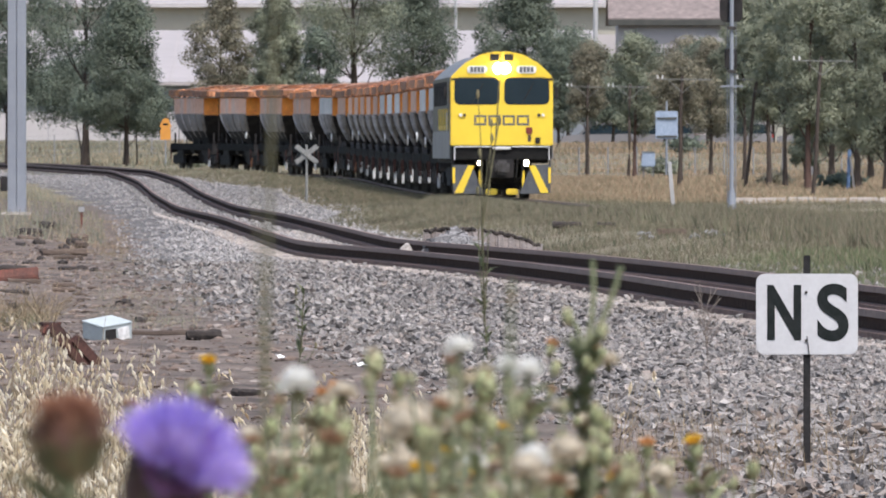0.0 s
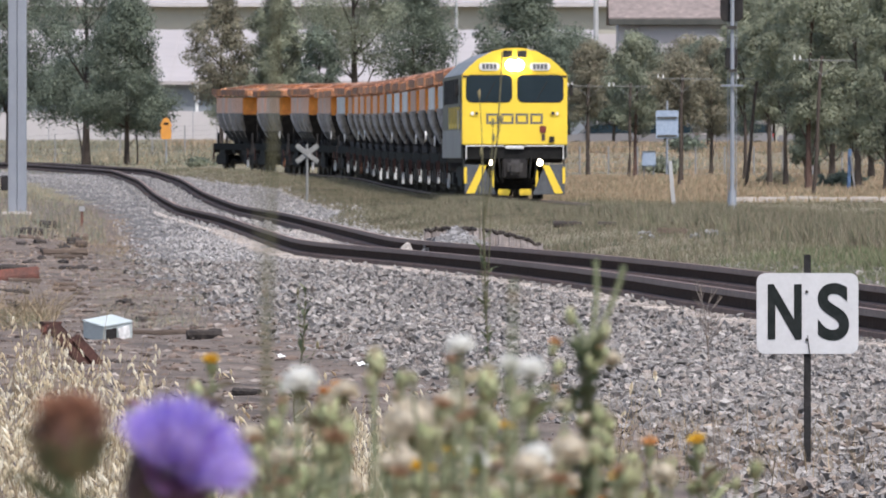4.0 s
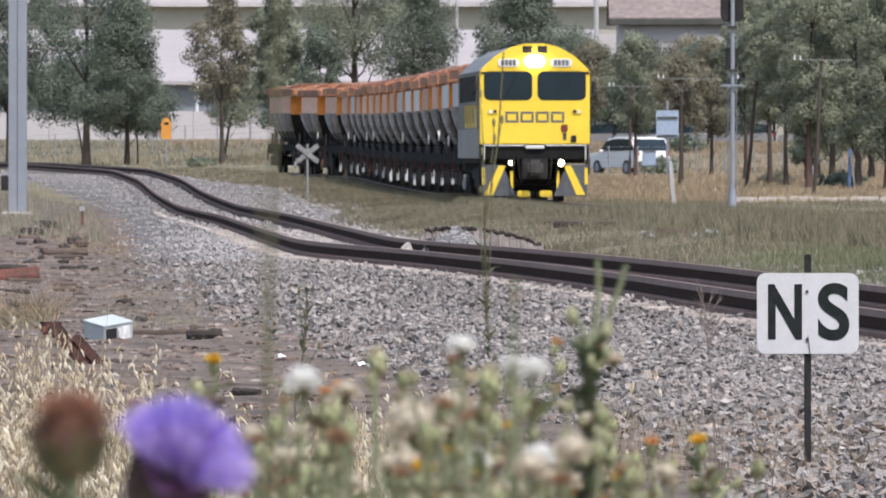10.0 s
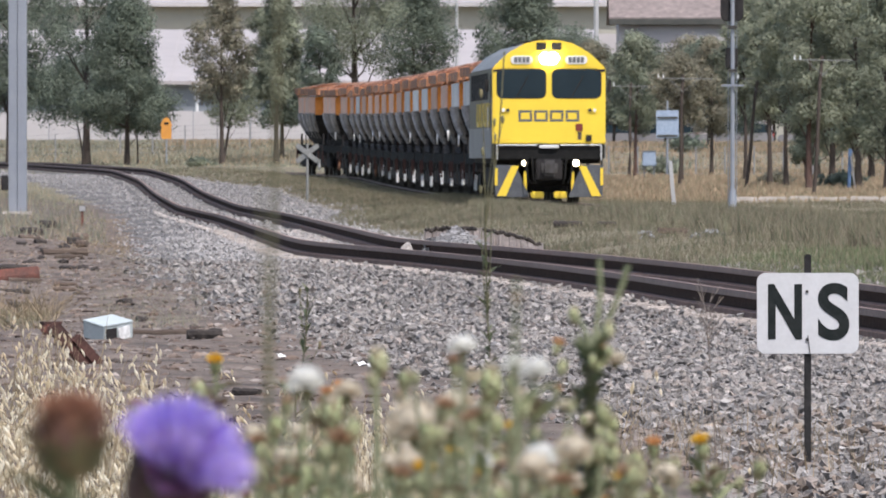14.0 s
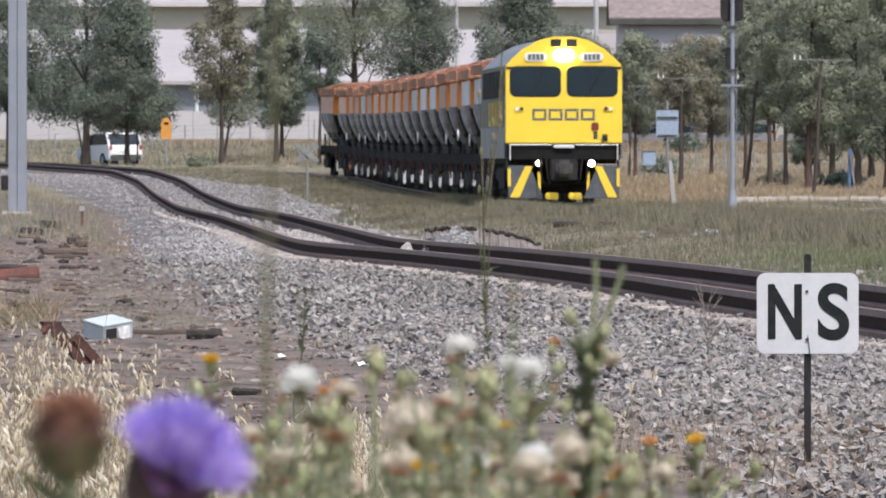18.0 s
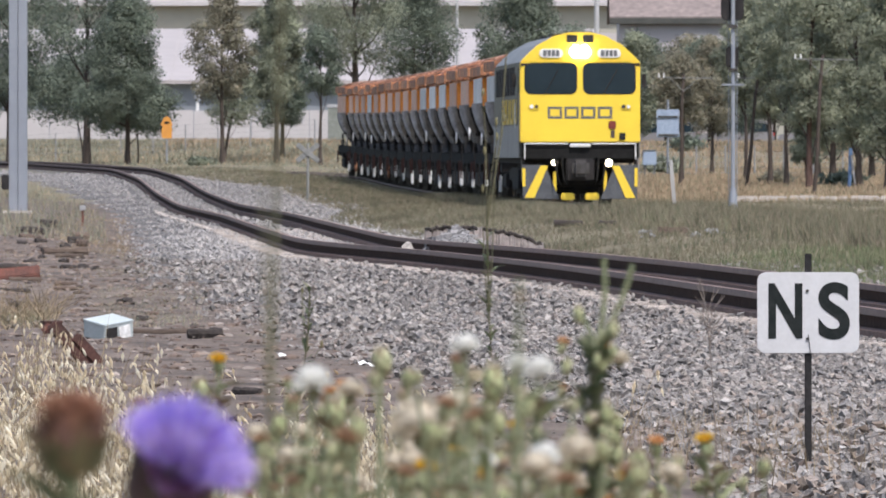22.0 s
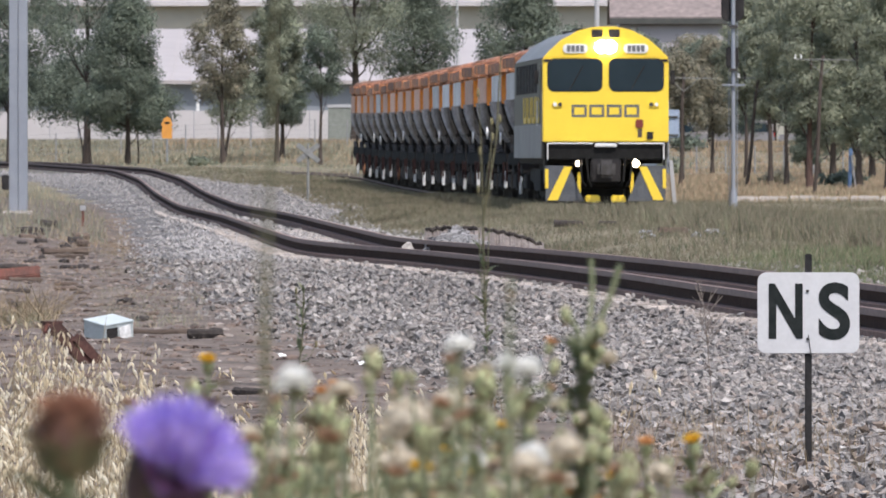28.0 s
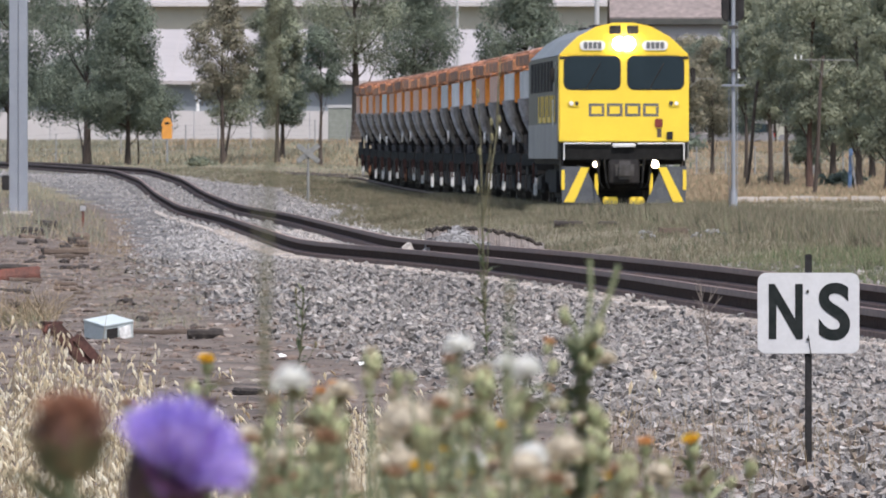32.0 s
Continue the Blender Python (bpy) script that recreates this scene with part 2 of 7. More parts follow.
M_BRACTGREEN = palette("olive_bracts", [(0.12, 0.11, 0.055), (0.19, 0.17, 0.085), (0.21, 0.14, 0.08)], 0.7, 0.3)
M_WITHERED = palette("withered_bracts", [(0.14, 0.115, 0.065), (0.20, 0.165, 0.09), (0.24, 0.15, 0.10)], 0.8, 0.3)
# mauve puts the shade on the thistle's inner florets into their colour
M_MAUVE = palette("shaded_mauve_florets", [(0.38, 0.15, 0.34), (0.46, 0.19, 0.28), (0.32, 0.16, 0.50), (0.60, 0.45, 0.85)], 0.8, 0.2)
M_CHAR = surface("charred_wood", (0.025, 0.021, 0.02), (0.06, 0.048, 0.042), 6, 0.95, fine=40, fine_amount=0.4)
M_DARKRUST = surface("dark_rust", (0.045, 0.025, 0.022), (0.10, 0.042, 0.034), 5, 0.9, fine=30, fine_amount=0.4)
M_DRYBRACT = palette("dry_mauve_bracts", [(0.34, 0.15, 0.12), (0.13, 0.075, 0.055), (0.48, 0.24, 0.17), (0.22, 0.14, 0.085), (0.42, 0.22, 0.19)], 0.8, 0.3)
M_RUSTFLORET = palette("withered_florets", [(0.40, 0.18, 0.11), (0.50, 0.27, 0.17), (0.32, 0.14, 0.09)], 0.8, 0.3, 0.2)
M_FLUFF = palette("white_fluff", [(0.86, 0.86, 0.83), (0.80, 0.79, 0.75), (0.90, 0.90, 0.88)], 0.8, 0.05, 0.4)
M_CREAM = palette("cream_fluff", [(0.66, 0.58, 0.45), (0.72, 0.66, 0.55), (0.55, 0.45, 0.33)], 0.8, 0.1, 0.4)
M_PETAL = palette("yellow_petals", [(0.80, 0.50, 0.04), (0.85, 0.58, 0.06), (0.72, 0.38, 0.04)], 0.6, 0.1, 0.3)
M_ORANGEPETAL = palette("orange_petals", [(0.70, 0.36, 0.14), (0.78, 0.46, 0.22)], 0.7, 0.1, 0.3)
M_WILTED = palette("wilted_petals", [(0.46, 0.29, 0.18), (0.56, 0.38, 0.25), (0.34, 0.19, 0.12)], 0.8, 0.2, 0.3)
M_WALLPINK = surface("pale_cladding", (0.45, 0.415, 0.425), (0.41, 0.385, 0.395), 0.05, 0.7, fine=0.6, fine_amount=0.06, bump=0)
# this blue-grey holds the shade below the warehouse eaves in its colour
M_WALLBLUE = surface("blue_grey_shaded_cladding", (0.22, 0.24, 0.27), (0.18, 0.20, 0.23), 0.05, 0.7, fine=0.6, fine_amount=0.1, bump=0)
M_WALLOLIVE = surface("olive_cladding", (0.37, 0.355, 0.305), (0.33, 0.32, 0.275), 0.05, 0.7, fine=0.5, fine_amount=0.08, bump=0)
M_WALLWHITE = surface("white_panel_wall", (0.48, 0.455, 0.46), (0.43, 0.41, 0.415), 0.2, 0.8, fine=1.0, fine_amount=0.08, bump=0)
M_ROOFPALE = surface("pale_steel_roof", (0.40, 0.365, 0.36), (0.36, 0.33, 0.325), 0.06, 0.6, fine=0.5, fine_amount=0.06, bump=0)
M_ROOFBROWN = surface("brown_tile_roof", (0.19, 0.157, 0.15), (0.23, 0.19, 0.18), 0.5, 0.9, fine=3, fine_amount=0.25, bump=0.3)
M_CARWHITE = surface("white_car_paint", (0.80, 0.80, 0.80), (0.76, 0.76, 0.76), 2, 0.25, bump=0, fine_amount=0.03)
M_CARGREY = surface("grey_car_paint", (0.21, 0.205, 0.215), (0.19, 0.185, 0.195), 2, 0.25, bump=0, fine_amount=0.03)
M_TYRE = surface("tyre_rubber", (0.02, 0.02, 0.02), (0.035, 0.034, 0.033), 5, 0.9)
M_TAIL = surface("red_lamp_glass", (0.35, 0.02, 0.015), (0.30, 0.02, 0.015), 5, 0.3, bump=0)
M_POLE = surface("pale_grey_pole_paint", (0.42, 0.42, 0.43), (0.36, 0.36, 0.37), 2, 0.6, fine=20, fine_amount=0.08)
M_SHED = surface("grey_green_sheeting", (0.225, 0.24, 0.215), (0.20, 0.215, 0.19), 0.5, 0.7, fine=4, fine_amount=0.15)
M_BLUE = surface("blue_plastic", (0.12, 0.20, 0.36), (0.10, 0.165, 0.29), 4, 0.5, fine=20, fine_amount=0.1)
M_ASPHALT = surface("asphalt", (0.055, 0.055, 0.057), (0.075, 0.073, 0.072), 0.6, 0.9, fine=20, fine_amount=0.3)
M_BOXTOP = surface("pale_green_grey_paint", (0.47, 0.52, 0.53), (0.40, 0.45, 0.46), 6, 0.55, fine=40, fine_amount=0.08)
M_PAPER = surface("white_litter", (0.82, 0.82, 0.82), (0.74, 0.74, 0.74), 8, 0.7, bump=0)
M_RUSTSTEEL = surface("rusted_steel", (0.19, 0.07, 0.05), (0.09, 0.045, 0.038), 6, 0.9, fine=40)
M_PLOUGH = surface("plough_grey", (0.06, 0.066, 0.08), (0.09, 0.097, 0.11), 4, 0.6, fine=20)
M_HOSE = surface("black_rubber_hose", (0.012, 0.012, 0.012), (0.02, 0.02, 0.02), 5, 0.9)

M_HOSE.node_tree.nodes["Principled BSDF"].inputs["Specular IOR Level"].default_value = 0.1


# ---- mesh helpers ----
def fast_mesh(name, verts, faces, material, parent=None, label="", kind=""):
    """One mesh object out of arrays: n x 3 corners, m x k faces."""
    verts, faces = np.asarray(verts, np.float32), np.asarray(faces, np.int32)
    me = bpy.data.meshes.new(name)
    k = faces.shape[1]
    me.vertices.add(len(verts))
    me.vertices.foreach_set("co", verts.ravel())
    me.loops.add(faces.size)
    me.loops.foreach_set("vertex_index", faces.ravel())
    me.polygons.add(len(faces))
    me.polygons.foreach_set("loop_start", np.arange(0, faces.size, k, dtype=np.int32))
    me.update(calc_edges=True)
    me.shade_flat()
    me.materials.append(material)
    ob = new(name, me)
    if parent:
        ob.parent = parent
    return tagged(ob, label=label, kind=kind)


def part(name, bm, material, parent=None, label="", smooth=False):
    """A bmesh as one mesh object under a thing or a part."""
    me = bpy.data.meshes.new(name)
    bmesh.ops.recalc_face_normals(bm, faces=bm.faces[:])
    bm.to_mesh(me)
    bm.free()
    me.materials.append(material)
    if smooth:
        for p in me.polygons:
            p.use_smooth = True
    ob = new(name, me)
    if parent:
        ob.parent = parent
    if label:
        tagged(ob, label=label)
    return ob


def thing(name, m, label, category, group="", kind=""):
    """An Empty at a thing's base that carries its parts."""
    ob = new(name)
    ob.empty_display_size = 0.1
    ob.matrix_world = m
    return tagged(ob, label, category, group, kind)


def box(c, s, bevel=0.0, m=None, bm=None):
    """A box with its middle at c and of the size s, its edges rounded by bevel."""
    own = bmesh.new()
    bmesh.ops.create_cube(own, size=1.0)
    bmesh.ops.scale(own, vec=s, verts=own.verts)
    if bevel:
        bmesh.ops.bevel(own, geom=own.edges[:], offset=bevel, segments=2, affect="EDGES")
    bmesh.ops.transform(own, matrix=(m or Matrix()) @ Matrix.Translation(c) if m else Matrix.Translation(c), verts=own.verts)
    return join(bm, own)


def join(bm, own):
    if bm is None:
        return own
    me = bpy.data.meshes.new("tmp")
    own.to_mesh(me)
    own.free()
    bm.from_mesh(me)
    bpy.data.meshes.remove(me)
    return bm


def tube(p0, p1, r0, r1=None, n=10, bm=None):
    """A rod from p0 to p1, r0 thick at its start and r1 at its end."""
    p0, p1 = Vector(p0), Vector(p1)
    own = bmesh.new()
    bmesh.ops.create_cone(own, cap_ends=True, segments=n, radius1=r0, radius2=r0 if r1 is None else r1, depth=(p1 - p0).length)
    turn = (p1 - p0).to_track_quat("Z", "Y").to_matrix().to_4x4()
    bmesh.ops.transform(own, matrix=Matrix.Translation((p0 + p1) / 2) @ turn, verts=own.verts)
    return join(bm, own)


def stalk(path, r0, r1, n=6):
    """One skin round a line of points, tapering from r0 to r1."""
    bm = bmesh.new()
    k, rings = len(path) - 1, []
    for i, p in enumerate(path):
        d = (Vector(path[min(k, i + 1)]) - Vector(path[max(0, i - 1)])).to_track_quat("Z", "Y")
        r = r0 + (r1 - r0) * i / k
        rings.append([bm.verts.new(Vector(p) + d @ Vector((r * math.cos(6.2832 * j / n), r * math.sin(6.2832 * j / n), 0))) for j in range(n)])
    for a, b in zip(rings, rings[1:]):
        for j in range(n):
            bm.faces.new((a[j], a[(j + 1) % n], b[(j + 1) % n], b[j]))
    bm.faces.new(rings[0][::-1]), bm.faces.new(rings[-1])
    return bm


def prism(outline, a, b, axis="Y", bevel=0.0, bm=None):
    """An outline in two coordinates drawn out from a to b along the third."""
    own = bmesh.new()
    place = {"X": lambda u, v, w: (w, u, v), "Y": lambda u, v, w: (u, w, v), "Z": lambda u, v, w: (u, v, w)}[axis]
    lo = [own.verts.new(place(u, v, a)) for u, v in outline]
    hi = [own.verts.new(place(u, v, b)) for u, v in outline]
    own.faces.new(lo), own.faces.new(hi[::-1])
    for i in range(len(lo)):
        j = (i + 1) % len(lo)
        own.faces.new((lo[i], hi[i], hi[j], lo[j]))
    bmesh.ops.recalc_face_normals(own, faces=own.faces[:])
    if bevel:
        bmesh.ops.bevel(own, geom=own.edges[:], offset=bevel, segments=2, affect="EDGES")
    return join(bm, own)


def rounded(x0, x1, z0, z1, r, n=4):
    """The outline of a rectangle with round corners."""
    pts = []
    for cx, cz, a0 in ((x1 - r, z0 + r, -90), (x1 - r, z1 - r, 0), (x0 + r, z1 - r, 90), (x0 + r, z0 + r, 180)):
        pts += [(cx + r * math.cos(radians(a0 + 90 * i / n)), cz + r * math.sin(radians(a0 + 90 * i / n))) for i in range(n + 1)]
    return pts


def at(bearing, d):
    """Sideways metres of a bearing in thousandths at the distance d."""
    return bearing * d / 1000.0


# ---- the lie of the land ----
def curve(y, knots):
    ys, vs = zip(*knots)
    return np.interp(y, ys, vs)


BASE = ((-400, -0.2), (40, -0.2), (60, -0.22), (120, -0.24), (350, -0.24), (420, -0.15), (480, 0.05), (540, 0.22), (600, 0.34), (660, 0.44), (900, 0.6), (1500, 0.7), (5000, 0.8))
RISE = ((-400, 0), (430, 0), (540, 0.26), (640, 0.30), (690, 0.28), (900, 0.25), (5000, 0.3))      # the bank on the western side
NEAR_X = ((-60, 21), (0, 14.6), (40, 10.4), (60, 8.4), (80, 6.75), (100, 5.4), (117, 4.45), (138, 3.4), (157, 2.55), (177, 1.28), (194, 0.02), (207, -1.35), (248, -2.6),
          (300, -4.15), (354, -6.15), (420, -8.15), (480, -10.0), (540, -12.4), (640, -19.2), (760, -30.0), (900, -45))
NEAR_Z = ((-60, -0.05), (350, -0.05), (420, 0.1), (480, 0.42), (540, 0.70), (640, 0.88), (900, 1.0))
EDGE_X = ((-60, 9), (40, 2.2), (57, 1.25), (70, 0.9), (82, 0.1), (95, -0.6), (122, -2.15), (169, -4.0), (250, -5.9), (345, -8.3), (420, -11.0), (480, -14.4), (540, -19.0), (640, -27), (760, -38), (900, -52))
FAR_Z = ((-100, 0), (400, 0), (450, 0.04), (500, 0.13), (550, 0.29), (600, 0.48), (650, 0.62), (900, 0.75))


def smooth_curve(knots, lo, hi, width):
    """Samples of the knots every metre, rounded off over the given width."""
    ys = np.arange(lo, hi + 1.0)
    v = curve(np.arange(lo - 3 * width, hi + 3 * width + 1.0), knots)
    k = np.exp(-0.5 * (np.arange(-3 * width, 3 * width + 1) / width) ** 2)
    return ys, np.convolve(v, k / k.sum(), "valid")


def far_centre(y):
    """Middle of the train's track: straight, then bending away to the west."""
    y = np.asarray(y, float)
    bend = np.clip(y - 548.0, 0, 80)
    return 1.68 + (391.5 - y) * 0.0285 + np.clip(y - 391.5, 0, None) * 0.0023 - 0.5 * 0.0027 * bend ** 2 - np.clip(y - 628.0, 0, None) * 0.216


_ny, _nx = smooth_curve(NEAR_X, -60, 900, 7)
_zy, _nz = smooth_curve(NEAR_Z, -60, 900, 12)
_fz = smooth_curve(FAR_Z, -60, 900, 15)[1]


def near_track(y):
    return np.interp(y, _ny, _nx), np.interp(y, _zy, _nz)


def far_track(y):
    return far_centre(y), np.interp(y, _zy, _fz)


def lumps(x, y):
    return 0.03 * np.sin(x * 0.9 + 1.3 * np.sin(y * 0.11)) * np.sin(y * 0.21 + x * 0.3) + 0.018 * np.sin(x * 2.7 + y * 0.63) * np.sin(y * 0.9 - x)


def ground_z(x, y):
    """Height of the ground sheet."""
    x, y = np.asarray(x, float), np.asarray(y, float)
    west = np.clip((4.0 - x) / 12.0, 0, 1)
    west = west * west * (3 - 2 * west)
    g = curve(y, BASE) + west * curve(y, RISE) + lumps(x, y)
    # a grassy bank rises beyond the road
    k = np.clip((y - 623 - (12.5 - x) / 0.44 - 13) / 52, 0, 1)
    g = g + 0.88 * k * k * (3 - 2 * k) * np.clip((y - 640) / 30, 0, 1)
    # the road lies a little lower
    k = np.clip((7.5 - np.abs(x - 12.5 + (y - 623) * 0.44)) / 3.5, 0, 1)
    g = g - 0.15 * k * k * (3 - 2 * k) * ((y > 530) & (y < 770))
    # behind the crest a car park lies lower
    k = np.clip((y - 838) / 6, 0, 1) * np.clip((x - 2.5) / 3, 0, 1)
    g = g - 1.25 * k * k * (3 - 2 * k) * (y < 2000)
    for centre, drop, half in ((near_track, 0.42, 2.6), (far_track, 0.11, 2.4)):
        cx, cz = centre(y)
        k = np.clip((half + 2.5 - np.abs(x - cx)) / 2.5, 0, 1)
        k = k * k * (3 - 2 * k) * ((y > -55) & (y < 880))
        g = g * (1 - k) + (cz - drop) * k
    return g


def sheet(name, xs_of, ys, lift, material, label, category, wob=0.0):
    """A strip of surface that follows the ground: for each y a row of x."""
    rows = [np.asarray(xs_of(y), float) for y in ys]
    n = len(rows[0])
    X, Y = np.array(rows), np.repeat(np.array(ys, float)[:, None], n, 1)
    Z = ground_z(X, Y) + lift(X, Y)
    v = np.stack([X, Y, Z], -1).reshape(-1, 3)
    i = (np.arange(len(ys) - 1)[:, None] * n + np.arange(n - 1)[None]).ravel()
    return tagged(fast_mesh(name, v, np.stack([i, i + 1, i + n + 1, i + n], 1), material), label, category, kind="structure")


def spread(y):
    """Columns of the ground, close together near the line of sight."""
    fine = np.linspace(-1, 1, 141)
    w = 14 + max(0, y) * 0.055
    inner = fine * w
    outer = w + (np.linspace(0.08, 1, 14) ** 2.5) * 4200
    return np.concatenate([-outer[::-1], inner, outer])


ys = np.concatenate([-np.linspace(5, 1, 8) ** 4.6, np.arange(0, 40, 2.0), np.arange(40, 240, 1.0), np.arange(240, 760, 2.0), 760 + np.linspace(0.04, 1, 30) ** 2.2 * 4000])
sheet("ground", spread, sorted(ys), lambda x, y: 0, M_GROUND, "dry field of patchy grass and bare soil", "ground")
sheet("dirt_ground", lambda y: np.interp(np.linspace(0, 1, 60), (0, 1), (curve(y, EDGE_X) - 5 - y * 0.02, curve(y, EDGE_X) + 0.9)), np.arange(12, 420, 1.0),
      lambda x, y: 0.02 + 0.025 * np.sin(x * 5 + y) * np.sin(y * 2.3 - x * 2) - 0.06 * ((x - curve(y, EDGE_X) + 5 + y * 0.02) < 0.3), M_DIRT, "bare brown dirt strewn with rubble beside the ballast", "dirt")


def shoulder(y):
    """How far the ballast spreads to the east of the near track."""
    return 3.4 + 1.3 * np.clip((np.asarray(y, float) - 325) / 40, 0, 1) * np.clip((520 - np.asarray(y, float)) / 40, 0, 1)


def ballast_lift(x, y):
    """Ballast: a bed under the sleepers, thinning out to its ragged edge."""
    cx, cz = near_track(y)
    e = curve(y, EDGE_X) + 0.5 * np.sin(y * 0.31) + 0.25 * np.sin(y * 1.7)
    g = ground_z(x, y)
    top = cz - 0.345 + 0.01 * (np.abs(x - cx) < 0.62) - np.clip(np.abs(x - cx) - 1.5, 0, 9) * 0.004
    k = np.clip((x - e) / 1.2, 0, 1) * np.clip((cx + shoulder(y) - x) / 1.6, 0, 1)
    return (np.maximum(top - g, 0.02) + 0.03) * k - 0.05 * (1 - k)


ballast = sheet("ballast_bed", lambda y: np.linspace(curve(y, EDGE_X) - 0.4, near_track(y)[0] + shoulder(y) + 0.2, 50), np.arange(30, 760, 1.0), ballast_lift, M_BALLAST,
                "bed of grey crushed stone ballast under the track", "ballast")

# loose stones on the bed, the closest ones thickest
rng = np.random.default_rng(5)


def stones(name, n, lo, hi, size, power, label, material=M_STONE):
    y = lo + (hi - lo) * rng.random(n) ** power
    e, (cx, _) = curve(y, EDGE_X) - 0.1, near_track(y)
    half = y * 0.0375 + 0.5
    x0, x1 = np.maximum(e, -half), np.minimum(cx + shoulder(y) - 0.2, half)
    x = x0 + (x1 - x0) * rng.random(n)
    keep = (x1 > x0) & ((np.abs(x - cx) > 0.86) | (np.abs(x - cx) < 0.66))
    # the sleepers' near ends lie bare
    keep &= ~((x - cx < -1.12) & (x - cx > -1.32)) | (rng.random(n) < 0.35)
    # thin out where bed gives way to soil
    keep &= rng.random(n) < np.clip((x - e) / 1.3, 0.12, 1)
    x, y = x[keep], y[keep]
    z = ground_z(x, y) + np.maximum(ballast_lift(x, y), 0.0)
    m = len(x)
    corner = np.array([(x_, y_, z_) for z_ in (-1, 1) for x_, y_ in ((-1, -1), (1, -1), (1, 1), (-1, 1))], float) * (0.85, 0.62, 0.48)
    s = size * (0.55 + 1.15 * rng.random((m, 1, 1)) ** 2.0)
    v = (corner[None] * (0.45 + 0.65 * rng.random((m, 8, 1))) + 0.62 * (rng.random((m, 8, 3)) - 0.5)) * s
    q = rng.normal(size=(m, 4))
    w, i_, j_, k_ = (q / np.linalg.norm(q, axis=1)[:, None]).T
    turn = np.stack([1 - 2 * (j_ * j_ + k_ * k_), 2 * (i_ * j_ - k_ * w), 2 * (i_ * k_ + j_ * w), 2 * (i_ * j_ + k_ * w), 1 - 2 * (i_ * i_ + k_ * k_), 2 * (j_ * k_ - i_ * w),
                     2 * (i_ * k_ - j_ * w), 2 * (j_ * k_ + i_ * w), 1 - 2 * (i_ * i_ + j_ * j_)], -1).reshape(m, 3, 3)
    v = np.einsum("nij,nkj->nki", turn, v)
    v[..., 2] = v[..., 2] * 0.85 + (rng.random((m, 1)) * 1.5 - 0.2) * s[:, 0]
    v += np.stack([x, y, z], -1)[:, None]
    side = np.array([(0, 3, 2, 1), (4, 5, 6, 7), (0, 1, 5, 4), (1, 2, 6, 5), (2, 3, 7, 6), (3, 0, 4, 7)])
    f = (np.arange(m)[:, None, None] * 8 + side[None]).reshape(-1, 4)
    ob = fast_mesh(name, v.reshape(-1, 3), f, material)
    return tagged(ob, label, "gravel", kind="stuff")


stones("ballast_stones", 118000, 52, 125, 0.0250, 0.8, "loose angular grey and buff ballast stones")
M_CLODS = palette("soil_crumbs", [(0.17, 0.13, 0.105), (0.25, 0.20, 0.165), (0.12, 0.09, 0.075), (0.33, 0.27, 0.22)], 0.95, 0.25, 0.0, 9.0)
stones("soil_crumbs", 15000, 52, 73, 0.021, 1.0, "brown crumbs of soil strewn over the ballast", M_CLODS)
stones("ballast_stones", 36000, 125, 200, 0.030, 0.9, "loose grey ballast stones along the track")
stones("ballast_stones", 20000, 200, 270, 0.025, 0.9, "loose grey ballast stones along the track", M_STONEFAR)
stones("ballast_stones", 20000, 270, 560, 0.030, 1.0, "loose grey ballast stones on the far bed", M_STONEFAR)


# ---- the two tracks ----
RAIL = ((-0.075, 0), (0.075, 0), (0.075, 0.014), (0.012, 0.035), (0.012, 0.14), (0.037, 0.155), (0.037, 0.186), (-0.037, 0.186), (-0.037, 0.155), (-0.012, 0.14), (-0.012, 0.035), (-0.075, 0.014))
HEAD = ((-0.040, 0.108), (0.040, 0.108), (0.037, 0.170), (-0.037, 0.170))
FOOT = ((-0.088, -0.085), (0.088, -0.085), (0.088, 0.012), (0.05, 0.03), (-0.05, 0.03), (-0.088, 0.012))


def sweep(profile, centre, side, lo, hi, step, drop):
    y = np.arange(lo, hi, step)
    x, z = centre(y)
    dx = np.gradient(x, y)
    ln = np.sqrt(1 + dx * dx)
    nx, ny = 1 / ln, -dx / ln
    p = np.array(profile)
    off = side + p[:, 0]
    V = np.stack([x[:, None] + nx[:, None] * off, y[:, None] + ny[:, None] * off, (z - drop)[:, None] + p[:, 1][None]], -1)
    k, n = len(p), len(y)
    i, j = np.meshgrid(np.arange(n - 1), np.arange(k), indexing="ij")
    j2 = (j + 1) % k
    f = np.stack([i * k + j, i * k + j2, (i + 1) * k + j2, (i + 1) * k + j], -1).reshape(-1, 4)
    return V.reshape(-1, 3), f


